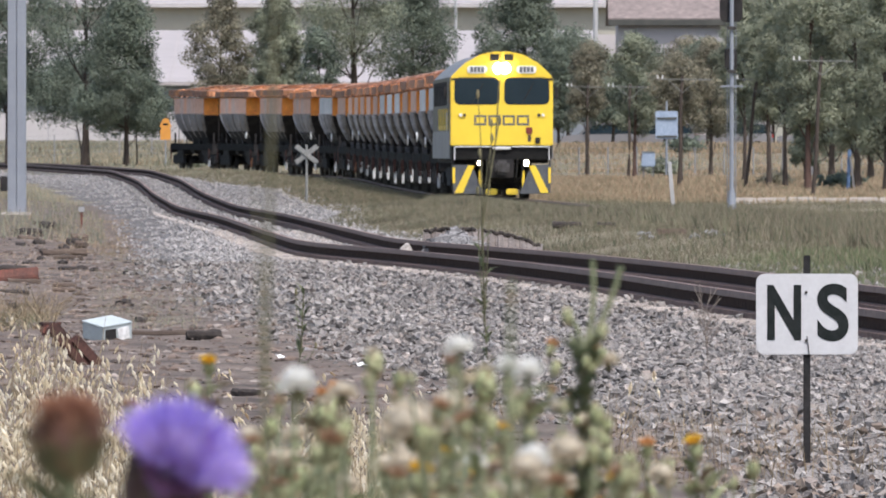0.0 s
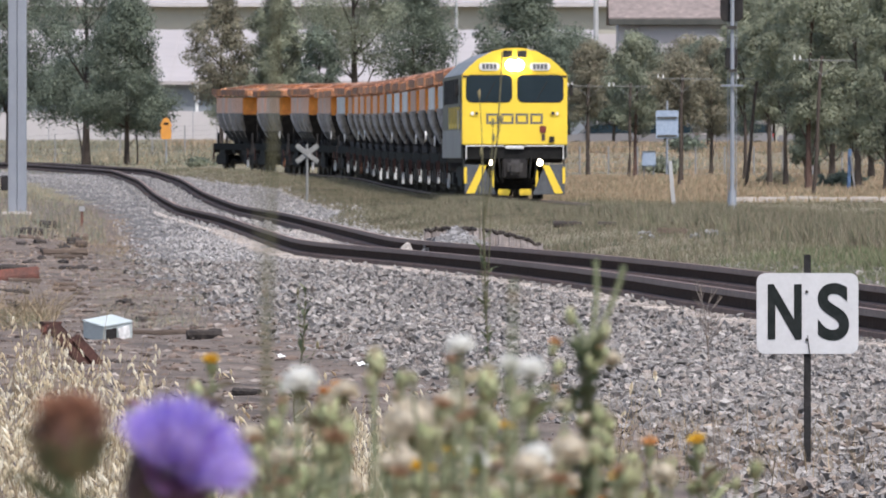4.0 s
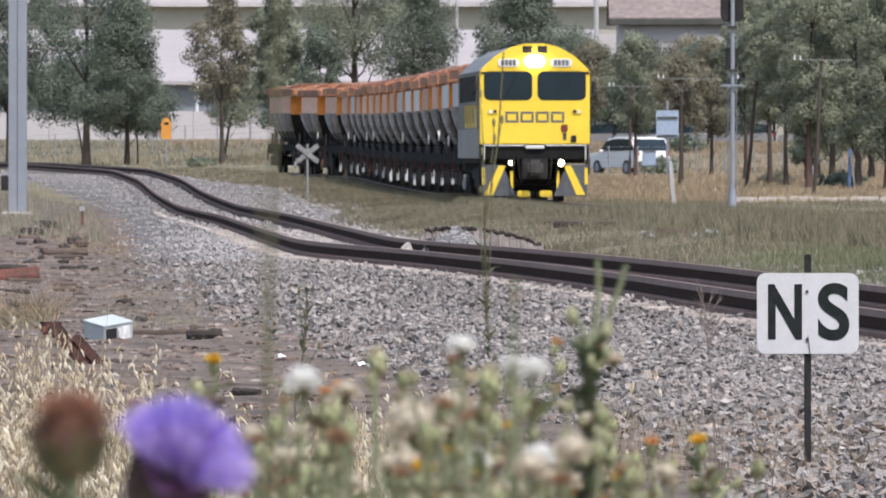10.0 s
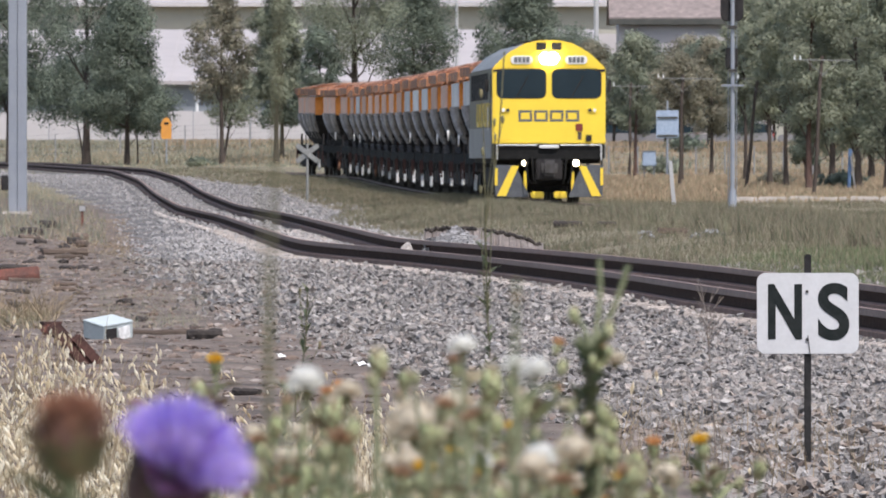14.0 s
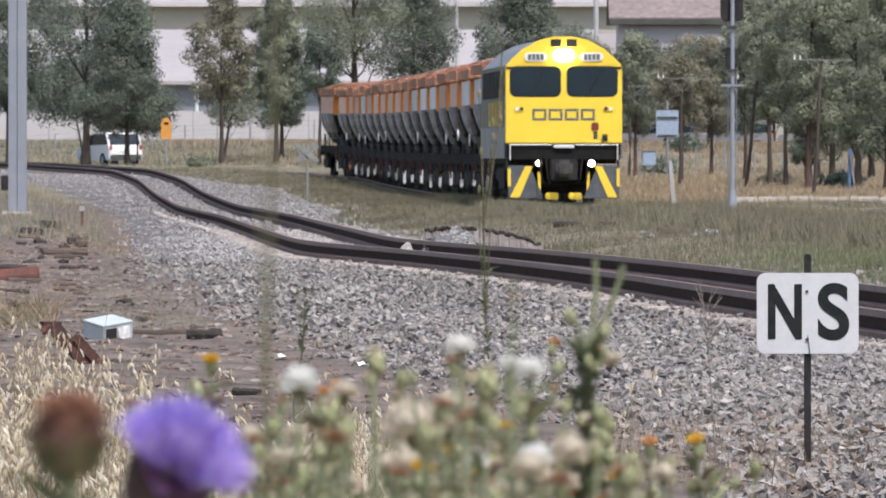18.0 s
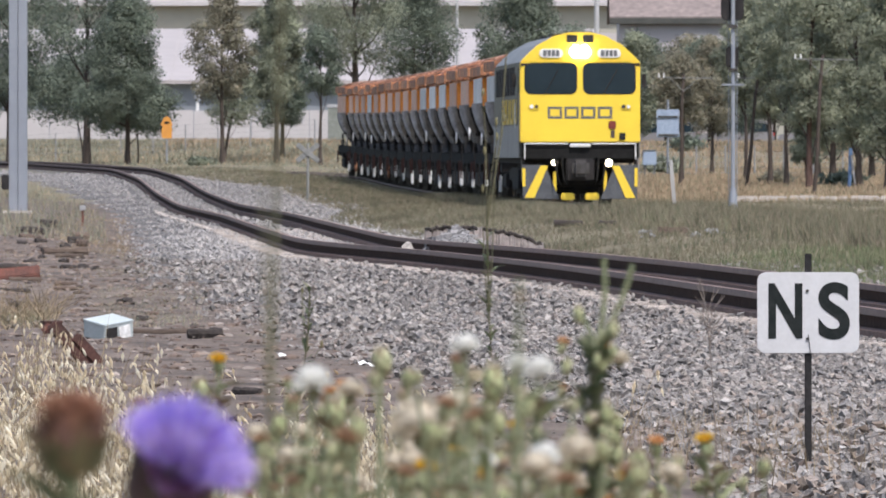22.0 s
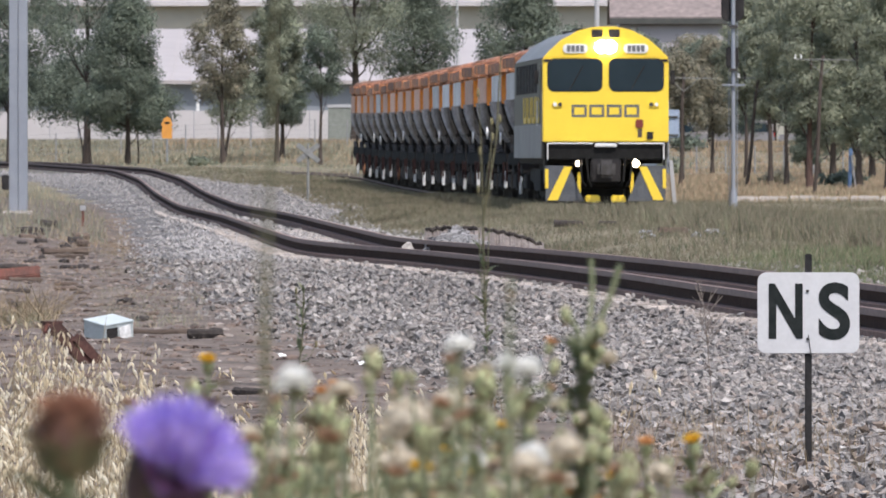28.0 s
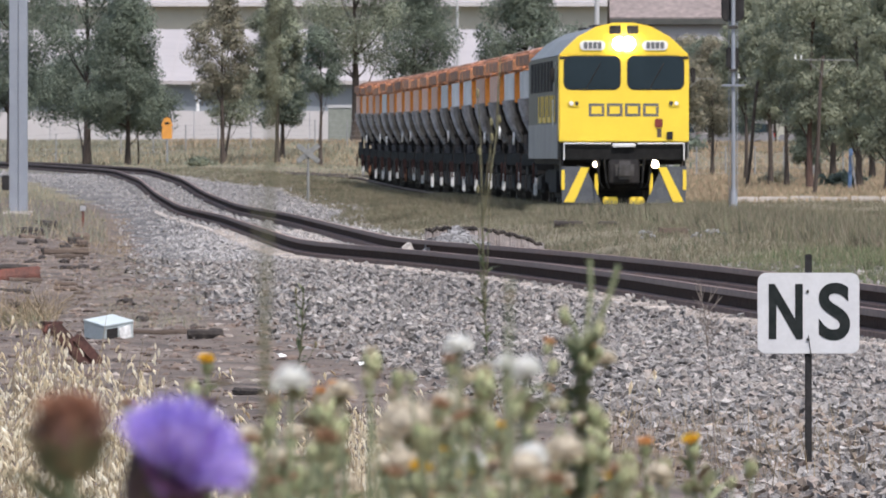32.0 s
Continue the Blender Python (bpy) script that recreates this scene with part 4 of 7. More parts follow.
def hopper_wagon():
    H = thing("hopper_wagon", Matrix(), "grey quarry hopper wagon with faded orange ends and a rusty rim", "wagon", "hopper wagons of the train")
    A, B = 0.55, 10.95
    mid = (A + B) / 2
    prof = [(1.36, 3.30), (1.36, 2.62), (1.33, 2.40), (1.25, 2.12), (1.12, 1.84), (0.96, 1.58), (0.84, 1.40)]
    # half lengths along the hopper: long at the rim, short at the chutes
    half = [3.62, 3.60, 3.5, 3.3, 3.0, 2.7, 2.4]
    for sgn in (-1, 1):
        # side sheets step down from light grey over dark grey to black
        for name, lo, hi, paint, words in (("upper_side_sheet", 0, 2, M_HOPPER, "light grey upper side"), ("lower_side_sheet", 1, 5, M_HOPPERLOW, "curved dark grey hopper side"), ("chute_side_sheet", 4, 7, M_BLACK, "black foot of the hopper side")):
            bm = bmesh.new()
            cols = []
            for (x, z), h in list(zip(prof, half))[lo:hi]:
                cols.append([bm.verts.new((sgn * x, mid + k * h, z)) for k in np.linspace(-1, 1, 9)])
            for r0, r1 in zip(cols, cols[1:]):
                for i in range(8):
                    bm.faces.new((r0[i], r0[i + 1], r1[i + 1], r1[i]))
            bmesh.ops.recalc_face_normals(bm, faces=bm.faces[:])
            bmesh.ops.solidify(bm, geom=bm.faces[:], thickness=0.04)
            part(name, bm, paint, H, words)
        for k in (-0.94, -0.47, 0.0, 0.47, 0.94):
            rib = None
            for (p, h), (q, g) in zip(list(zip(prof, half))[1:5], list(zip(prof, half))[2:6]):
                rib = tube((sgn * (p[0] + 0.02), mid + k * h, p[1]), (sgn * (q[0] + 0.02), mid + k * g, q[1]), 0.045, n=6, bm=rib)
            part("side_rib", rib, M_RIB, H, "pale upright side rib")
        part("rim", box((sgn * 1.37, mid, 3.50), (0.10, 9.4, 0.26), 0.02), M_RIM, H, "rusty orange rim board")
        part("sill", box((sgn * 1.20, mid, 1.12), (0.12, 10.2, 0.30), 0.02), M_HOSE, H, "black side sill")
    for sgn in (-1, 1):
        y0, y1 = mid + sgn * 3.66, mid + sgn * 2.4
        w = 1.33
        bm = bmesh.new()
        rows = []
        for z in (3.32, 3.05, 2.80, 2.56):
            ww = float(np.interp(z, [p[1] for p in prof[::-1]], [p[0] for p in prof[::-1]])) - 0.02
            rows.append([bm.verts.new((ww * k, y0, z)) for k in (-1, 0, 1)])
        for r0, r1 in zip(rows, rows[1:]):
            for i in range(2):
                bm.faces.new((r0[i], r0[i + 1], r1[i + 1], r1[i]))
        bmesh.ops.recalc_face_normals(bm, faces=bm.faces[:])
        bmesh.ops.solidify(bm, geom=bm.faces[:], thickness=0.04)
        part("end_sheet", bm, M_ORANGE, H, "faded orange upright end sheet")
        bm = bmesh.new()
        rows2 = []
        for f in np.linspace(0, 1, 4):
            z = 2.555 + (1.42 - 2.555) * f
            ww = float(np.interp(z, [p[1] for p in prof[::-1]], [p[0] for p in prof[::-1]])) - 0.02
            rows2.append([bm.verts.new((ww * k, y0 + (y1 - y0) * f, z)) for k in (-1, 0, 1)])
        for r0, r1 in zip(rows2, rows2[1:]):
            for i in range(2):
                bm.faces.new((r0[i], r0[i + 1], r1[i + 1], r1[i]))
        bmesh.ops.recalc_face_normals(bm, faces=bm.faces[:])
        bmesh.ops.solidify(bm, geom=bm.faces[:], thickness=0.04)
        part("lower_end_sheet", bm, M_BLACK, H, "dark lower end sheet")
        part("end_rim", box((0, mid + sgn * 4.66, 3.50), (2.64, 0.08, 0.24), 0.02), M_RIM, H, "rusty orange end board")
        part("end_stanchion", box((-1.1, mid + sgn * 4.75, 1.45), (0.08, 0.10, 0.6), 0.01), M_BLACK, H, "blackened end stanchion")
        part("headstock", box((0, mid + sgn * 5.12, 1.05), (2.5, 0.2, 0.4), 0.02), M_BLACK, H)
        part("coupler", box((0, mid + sgn * 5.5, 0.9), (0.24, 0.7, 0.26), 0.05), M_STEEL, H)
        part("ladder", tube((-0.9, mid + sgn * 4.9, 1.1), (-0.9, mid + sgn * 4.9, 3.3), 0.018, bm=tube((-0.55, mid + sgn * 4.9, 1.1), (-0.55, mid + sgn * 4.9, 3.3), 0.018)), M_BLACK, H)
        for x in (-1.3, 1.3):
            part("corner_brace", tube((x, mid + sgn * 3.7, 3.32), (x, mid + sgn * 4.62, 3.40), 0.05, n=6), M_RIM, H)
        yb = mid + sgn * 3.85
        part("bogie_frame", box((-1.05, yb, 0.56), (0.16, 2.7, 0.46), 0.06, bm=box((1.05, yb, 0.56), (0.16, 2.7, 0.46), 0.06, bm=box((0, yb, 0.6), (2.0, 0.4, 0.28), 0.03))), M_BLACK, H, "bogie side frames")
        for dy in (-0.9, 0.9):
            wheelset(H, yb + dy, 0.43)
    for k in (-3.4, -1.1, 1.3, 3.5):
        part("top_bow", stalk([Vector((1.36 * math.sin(a), mid + k, 3.66 + 0.16 * math.cos(a) - 0.02 * k)) for a in np.linspace(-1.57, 1.57, 9)], 0.035, 0.035, 6), M_RIM, H, "rusty hoop across the top")
    part("load", load_heap(mid), M_RIM, H, "heaped reddish stone load")
    part("centre_sill", box((0, mid, 1.1), (0.5, 10.4, 0.35), 0.02), M_BLACK, H)
    for y in (mid - 1.2, mid + 1.2):
        part("discharge_chute", prism([(-0.85, 1.45), (0.85, 1.45), (0.45, 0.45), (-0.45, 0.45)], y - 0.9, y + 0.9, bevel=0.02), M_BLACK, H, "dark discharge chute")
    part("brake_wheel", tube((-1.32, 2.2, 1.72), (-1.36, 2.2, 1.72), 0.16, n=16), M_WHITE, H, "pale handbrake wheel")
    # white plate added to paint the bright glint at an axle box
    part("brake_lever", box((-1.25, 1.0, 0.50), (0.09, 0.15, 0.46), 0.03), M_WHITE, H, "white plate painted as a glint on the running gear")
    for y in (mid - 3.1, mid + 3.0):
        part("equipment_box", box((-0.95, y, 0.93), (0.5, 1.5, 0.34), 0.03), M_BLACK, H, "grimy underframe equipment box")
    for y in (mid - 4.7, mid + 4.7):
        part("step_iron", box((-1.31, y, 0.80), (0.05, 0.16, 0.5), 0.01), M_DARKRUST, H, "dark rusty step iron")
    for i, y in enumerate((mid - 2.2, mid - 0.7, mid + 0.8, mid + 2.3)):
        part("door_lever", tube((-1.26, y, 1.28), (-1.28, y + 0.18, 1.50), 0.018, n=6), M_STEEL, H, "greasy discharge lever")
    part("brake_cylinder", tube((-1.05, mid - 0.4, 0.95), (-1.05, mid + 0.4, 0.95), 0.14, n=12), M_BLACK, H)
    return H


ENGINE = locomotive()
WAGONS = [hopper_wagon()]
for i in range(17):
    WAGONS.append(copy_thing(WAGONS[0], Matrix()))
# each wagon weathered in its own way
random.seed(17)
for number, w in enumerate(WAGONS):
    pink, lift = random.random() < (0.25 if number < 6 else 0.85), random.uniform(-0.05, 0.06)
    for c in list(w.children):
        kind = c.name.split(".")[0]
        if kind == "upper_side_sheet" and pink:
            c.material_slots[0].link = "OBJECT"
            c.material_slots[0].material = M_HOPPERPINK
        elif kind in ("rim", "end_rim"):
            c.location.z += lift
            c.rotation_euler.x = random.uniform(-0.006, 0.006)
        elif kind in ("brake_lever", "brake_wheel"):
            c.location += Vector((0, random.uniform(-0.4, 0.5), random.uniform(-0.08, 0.10)))
            if kind == "brake_wheel" and random.random() < 0.4:
                bpy.data.objects.remove(c)
            elif random.random() < 0.3:
                c.material_slots[0].link = "OBJECT"
                c.material_slots[0].material = M_RIM
PITCH, ENGINE_LENGTH = 11.7, 20.0


def motions():
    """All that moves: the train and its wheels, the passing car, the plants in the wind."""
    times = [i * 0.8 for i in range(41)]
    spin = [i * 0.2 for i in range(161)]
    s0 = nose(0)
    vehicles = [(ENGINE, 0.0, 19.6)] + [(w, ENGINE_LENGTH + i * PITCH, 11.5) for i, w in enumerate(WAGONS)]
    for ob, back, long in vehicles:
        walk(ob, [(t, riding(nose(t) + back, nose(t) + back + long)) for t in times])
        for c in ob.children:
            if c.name.startswith("wheelset"):
                y, r = c.location.y, c.location.z
                walk(c, [(t, Matrix.Translation((0, y, r)) @ Matrix.Rotation((s0 - nose(t)) / r, 4, "X")) for t in spin])
    move_car()
    sway_plants()


# ---- trees ----
def tree(b, d, height, width, low, leaves, n, seed, lean=0.0, bark=None, label="", leaf=0.115, clumps=44, trunk_r=0.11, belly=0.35):
    """A tree at the bearing b and distance d: tapered trunk with limbs, and a crown of small leaves that lie like shingles on ragged clumps.
    low: height at which the crown starts; width: of the crown; belly: how far up the crown is broadest."""
    r = np.random.default_rng(seed)
    x, y = at(b, d), d
    z = float(ground_z(x, y)) - 0.08
    T = thing("tree", pose(x, y, z), label, "tree", "trees behind the line")
    pts = [Vector((lean * height * f + 0.10 * math.sin(f * 5 + seed) * f, 0.1 * math.cos(f * 4 + seed), height * 0.93 * f)) for f in np.linspace(0, 1, 9)]
    bm = None
    for i in range(8):
        r0, r1 = trunk_r * (1 - i / 8.6), trunk_r * (1 - (i + 1) / 8.6)
        bm = tube(pts[i], pts[i + 1], r0 * (1.35 if i == 0 else 1), r1, 9, bm=bm)
    C, S = [], []
    for k in range(clumps):
        f = (k + r.random()) / clumps
        h = low + 0.11 * width + (height - low - 0.15 * width) * f
        # broad at the belly, rounded above, drawn in below
        w = max(0.12, 1 - ((f - belly) / (1 - belly)) ** 2) if f > belly else 0.62 + 0.38 * (f / belly)
        w *= width / 2 * (0.66 + 0.62 * r.random())
        a = k * 2.4 + r.random() * 1.2
        rad = w * (0.35 + 0.65 * math.sqrt(r.random())) * 0.86
        axis = pts[min(8, int(h / (height * 0.93) * 8))]
        c = Vector((axis.x + rad * math.cos(a), axis.y + rad * math.sin(a), h))
        C.append(c), S.append((0.11 + 0.11 * r.random()) * width)
        if k % 3 == 0:
            foot = pts[max(1, min(7, int((h - 0.12 * height) / (height * 0.93) * 8)))]
            mid = (foot + c) / 2 + Vector((0, 0, -0.05 * width))
            bm = tube(foot, mid, trunk_r * 0.26, trunk_r * 0.16, 5, bm=bm)
            bm = tube(mid, c, trunk_r * 0.16, trunk_r * 0.05, 5, bm=bm)
    part("trunk", bm, bark or M_BARK, T, "tapered trunk and limbs")
    C, S = np.array([tuple(c) for c in C]), np.array(S)
    which = r.choice(len(C), n, p=S ** 2 / (S ** 2).sum())
    C, S = C[which], S[which]
    out = r.normal(size=(n, 3))
    out /= np.linalg.norm(out, axis=1)[:, None]
    P = C + out * (S * (0.5 + 0.62 * r.random(n)))[:, None] * np.array([1.05, 1.05, 0.8])
    # each leaf faces outwards, more or less
    face = out + 0.42 * r.normal(size=(n, 3)) + np.array([0, 0, 0.25])
    face /= np.linalg.norm(face, axis=1)[:, None]
    u = np.cross(face, r.normal(size=(n, 3)))
    u /= np.linalg.norm(u, axis=1)[:, None]
    v = np.cross(face, u)
    s = (leaf * (0.5 + r.random(n)))[:, None]
    q = np.stack([P - u * s * 0.6, P + v * s * 0.3, P + u * s * 0.6, P - v * s * 0.3], 1)
    fast_mesh("crown", q.reshape(-1, 3), np.arange(4 * n).reshape(-1, 4), leaves, T, "ragged leafy crown")
    return T


GUM, DARK, RUST = M_LEAF_GUM, M_LEAF_DARK, M_LEAF_RUST
# bearing, distance, height, crown width, crown's lower edge, leaves, amount of leaves, lean, trunk's thickness, belly
for i, (b, d, h, w, lo, lv, n, ln, thick, belly, lab) in enumerate((
        (-32.0, 655, 11.5, 5.4, 2.4, DARK, 420, 0.0, 0.16, 0.4, "tall dark green tree at the back fence"),
        (-26.3, 672, 11.8, 4.9, 5.0, DARK, 200, 0.0, 0.20, 0.3, "tall grey-green gum tree with gaps in its crown"),
        (-26.4, 690, 5.6, 5.6, 2.3, DARK, 240, -0.16, 0.06, 0.4, "low spreading grey-green tree behind the fence"),
        (-23.3, 664, 8.2, 4.6, 1.6, DARK, 440, 0.0, 0.14, 0.2, "dense dark green tree with a rounded crown"),
        (-16.3, 690, 8.9, 3.2, 3.3, RUST, 190, 0.0, 0.13, 0.3, "slender tree with reddish-green foliage"),
        (-16.2, 700, 5.2, 3.0, 1.9, GUM, 90, 0.16, 0.09, 0.4, "low grey-green tree with thin foliage"),
        (-12.3, 690, 9.6, 3.0, 3.0, GUM, 240, 0.01, 0.13, 0.4, "slender gum tree with ragged foliage"),
        (-9.1, 640, 6.6, 2.3, 3.4, DARK, 90, 0.0, 0.10, 0.4, "thin tree with a sparse dark crown"),
        (-11.9, 705, 7.0, 3.3, 1.6, DARK, 240, 0.0, 0.12, 0.4, "dense grey-green tree before the white wall"),
        (-6.5, 800, 11.8, 6.2, 4.4, GUM, 310, 0.0, 0.30, 0.45, "broad gum tree with a dark forking trunk"),
        (-2.1, 810, 10.2, 5.6, 3.8, DARK, 400, 0.0, 0.20, 0.3, "broad dense gum tree beside the warehouse"),
        (6.1, 880, 13.2, 5.9, 4.4, DARK, 440, 0.0, 0.20, 0.4, "dense dark green tree before the warehouse"),
        (8.6, 720, 5.6, 2.6, 1.2, DARK, 130, 0.0, 0.10, 0.4, "dark bushy tree beside the hall"),
        (12.6, 790, 4.6, 4.0, 1.5, DARK, 200, 0.0, 0.12, 0.4, "dark bushy tree before the hall"),
        (16.4, 796, 5.4, 4.4, 1.5, RUST, 220, 0.0, 0.12, 0.4, "dark bushy tree before the hall"),
        (19.6, 700, 5.9, 3.6, 1.8, DARK, 220, 0.0, 0.12, 0.4, "dark bushy tree beside the hall"),
        (21.3, 770, 5.4, 5.0, 1.0, DARK, 190, 0.0, 0.12, 0.4, "dark bushy tree beside the hall"),
        (9.3, 813, 7.4, 5.6, 1.9, DARK, 150, 0.0, 0.12, 0.4, "bushy tree at the car park"),
        (11.3, 813, 6.4, 4.4, 1.8, GUM, 130, 0.0, 0.12, 0.4, "bushy tree at the car park"),
        (14.8, 813, 7.0, 4.6, 1.9, DARK, 140, 0.0, 0.12, 0.4, "bushy tree at the car park"),
        (18.4, 813, 6.9, 4.6, 1.8, RUST, 140, 0.0, 0.12, 0.4, "bushy tree at the car park"),
        (20.6, 813, 6.6, 4.2, 2.0, GUM, 130, 0.0, 0.12, 0.4, "bushy tree at the car park"),
        (24.4, 813, 7.6, 5.0, 1.7, DARK, 150, 0.0, 0.12, 0.4, "bushy tree at the car park"),
        (-22.5, 670, 4.4, 4.4, 1.5, DARK, 220, 0.0, 0.05, 0.35, "low dark green tree behind the fence"),
        (10.7, 590, 5.9, 2.2, 2.5, RUST, 130, 0.0, 0.09, 0.55, "young gum tree on a thin trunk"),
        (14.2, 560, 6.1, 2.4, 1.9, GUM, 170, 0.004, 0.09, 0.5, "young gum tree on a thin trunk"),
        (17.6, 520, 5.0, 2.4, 2.2, RUST, 150, 0.0, 0.08, 0.5, "leaning young gum with a bare trunk"),
        (19.8, 575, 6.0, 2.2, 1.8, RUST, 150, 0.0, 0.09, 0.5, "young gum tree on a thin trunk"),
        (22.3, 530, 7.3, 2.2, 2.9, GUM, 190, 0.0, 0.09, 0.5, "leaning young gum with a bare trunk"),
        (24.1, 492, 7.3, 2.2, 2.4, GUM, 190, 0.0, 0.10, 0.5, "upright gum with a bare dark trunk"),
        (25.3, 480, 7.6, 2.2, 2.9, GUM, 190, 0.0, 0.09, 0.5, "upright gum with a bare dark trunk"),
        (27.0, 462, 7.8, 2.8, 2.0, GUM, 260, 0.0, 0.12, 0.4, "tall gum tree with a reddish trunk"),
        (26.8, 520, 5.0, 1.6, 0.7, DARK, 130, 0.0, 0.08, 0.4, "low bushy dark green tree"),
        (28.7, 500, 7.8, 2.6, 1.3, GUM, 260, 0.0, 0.13, 0.4, "dense green tree in the grove"),
        (30.6, 478, 7.8, 2.6, 1.5, GUM, 260, 0.0, 0.13, 0.4, "dense green gum tree in the grove"),
        (32.8, 462, 7.8, 2.6, 1.2, GUM, 240, 0.0, 0.13, 0.4, "dense green tree at the grove's edge"),
        (31.6, 540, 7.2, 3.0, 0.8, GUM, 220, 0.0, 0.13, 0.4, "dark green gum tree deep in the grove"),
        (27.6, 548, 7.2, 3.0, 0.9, GUM, 220, 0.0, 0.13, 0.4, "dark green gum tree deep in the grove"))):
    tree(b, d, h, w, lo, lv, 80 * n, 11 + i, ln, M_REDBARK if i in (25, 31) else M_BARK, lab, trunk_r=thick, belly=belly, leaf=0.095 if d < 600 else 0.115 if d < 812 else 0.15)


def bush(b, d, h, w, lv, seed, label):
    r = np.random.default_rng(seed)
    n = 1500
    x = at(b, d)
    B = thing("bush", pose(x, d, float(ground_z(x, d)) - 0.03), label, "bush", "low bushes")
    bm = None
    for k in range(6):
        a = k * 1.05
        bm = tube((0, 0, 0), (w * 0.3 * math.cos(a), w * 0.3 * math.sin(a), h * 0.7), 0.02, 0.008, 5, bm=bm)
    part("stems", bm, M_BARK, B)
    P = r.normal(size=(n, 3)) * np.array([w / 4, w / 4, h / 5]) + np.array([0, 0, h * 0.5])
    P[:, 2] = np.clip(P[:, 2], 0.04, None)
    u, v = r.normal(size=(n, 3)) * 0.07, r.normal(size=(n, 3)) * 0.04
    fast_mesh("leaves", np.stack([P - u, P + v, P + u, P - v], 1).reshape(-1, 3), np.arange(4 * n).reshape(-1, 4), lv, B)


for i, (b, d, h, w) in enumerate(((-18.0, 640, 0.4, 0.9), (17.9, 690, 0.9, 1.5), (24.6, 505, 0.5, 0.9), (16.2, 600, 0.8, 1.4), (29.5, 480, 0.6, 1.2))):
    bush(b, d, h, w, (GUM, DARK, RUST)[i % 3], 70 + i, "low olive green bush in the dry grass")


# ---- telegraph poles ----
def telegraph_pole(b, d, e, lean, label):
    x = at(b, d)
    z = float(ground_z(x, d)) - 0.1
    top = EYE.z + e * d / 1000 - z
    T = thing("telegraph_pole", pose(x, d, z), label, "pole", "old telegraph poles")
    part("shaft", stalk([Vector((lean * f + 0.03 * math.sin(f * 6), 0, top * f)) for f in (0, 0.2, 0.4, 0.6, 0.8, 1.0)], 0.07, 0.055, 10), M_BARK, T, "dark reddish timber shaft")
    arm = part("crossarm", box((lean, -0.09, top - 0.14), (1.9, 0.03, 0.032), 0.006, m=pose(0, 0, 0, 0, 0.8)), M_CROSS, T, "weathered pale crossarm")
    for k in (-0.9, -0.72):
        part("insulator", tube((lean + k, -0.09, top - 0.12), (lean + k, -0.09, top + 0.02), 0.028, 0.02, 8), M_WHITE, arm, "white insulator")
    for k in (-1, 1):
        part("strut", tube((lean, -0.1, top - 0.62), (lean + 0.5 * k, -0.1, top - 0.18), 0.010), M_CROSS, T, "pale slanting strut")


for b, d, e, lean in ((27.3, 436, 7.3, 0.30), (22.3, 482, 5.9, 0.46), (17.4, 486, 5.9, 0.16), (13.7, 556, 5.3, 0.10), (10.7, 585, 5.3, 0.04)):
    telegraph_pole(b, d, e, lean, "dark leaning telegraph pole with a pale crossarm" if lean > 0.1 else "dark upright telegraph pole with a pale crossarm")


# ---- buildings behind ----
def warehouse(name, b0, b1, d, eave, ridge, deep, wall, roof, label, ribs, bays=0):
    x0, x1 = at(b0, d), at(b1, d)
    W = thing(name, pose((x0 + x1) / 2, d, 0), label, "warehouse")
    h = (x1 - x0) / 2
    part("wall", box((0, deep / 2, eave / 2 - 0.5), (2 * h, deep, eave + 1.0)), wall, W, "sheet-clad wall")
    part("roof", prism([(-0.8, eave), (-0.8, eave + 0.25), (deep * 0.5, ridge + 0.25), (deep + 0.8, eave + 0.25), (deep + 0.8, eave), (deep * 0.5, ridge)], -h - 0.6, h + 0.6, axis="X"), roof, W, "pale sheet-steel roof")
    bm = None
    step = 2 * h / ribs
    for i in range(ribs + 1):
        rib = part("roof_rib", box((0, 0, 0), (0.10, math.hypot(deep * 0.5 + 0.8, ridge - eave), 0.06)), roof, W) if i == 0 else new("roof_rib", rib0.data)
        if i == 0:
            rib0 = rib
        rib.parent = W
        rib.matrix_basis = Matrix.Translation((-h + i * step, deep * 0.25 - 0.4, (eave + ridge) / 2 + 0.27)) @ Matrix.Rotation(math.atan2(ridge - eave, deep * 0.5 + 0.8), 4, "X")
    for i in range(bays):
        part("column", box((-h + (i + 0.5) * 2 * h / bays, -0.25, eave / 2), (0.25, 0.25, eave)), M_WHITE, W, "white steel column")
    return W


warehouse("warehouse", -40, 11.2, 930, 6.05, 9.9, 70, M_WALLBLUE, M_ROOFPALE, "long low warehouse with a pale steel roof and a wall coloured blue-grey as in shade", 36)
big = warehouse("warehouse", -48, 48, 1150, 13.9, 17.6, 90, M_WALLOLIVE, M_ROOFPALE, "high warehouse with an olive cladding band behind", 40)
bw = at(96, 1150) / 2
part("pale_band", box((0, -0.15, 12.9 - 4.2), (2 * bw, 0.3, 5.6)), M_WALLPINK, big, "pale lower cladding")
part("gutter", box((0, -0.9, 13.95), (2 * bw, 0.25, 0.3)), M_WALLWHITE, big, "white gutter")

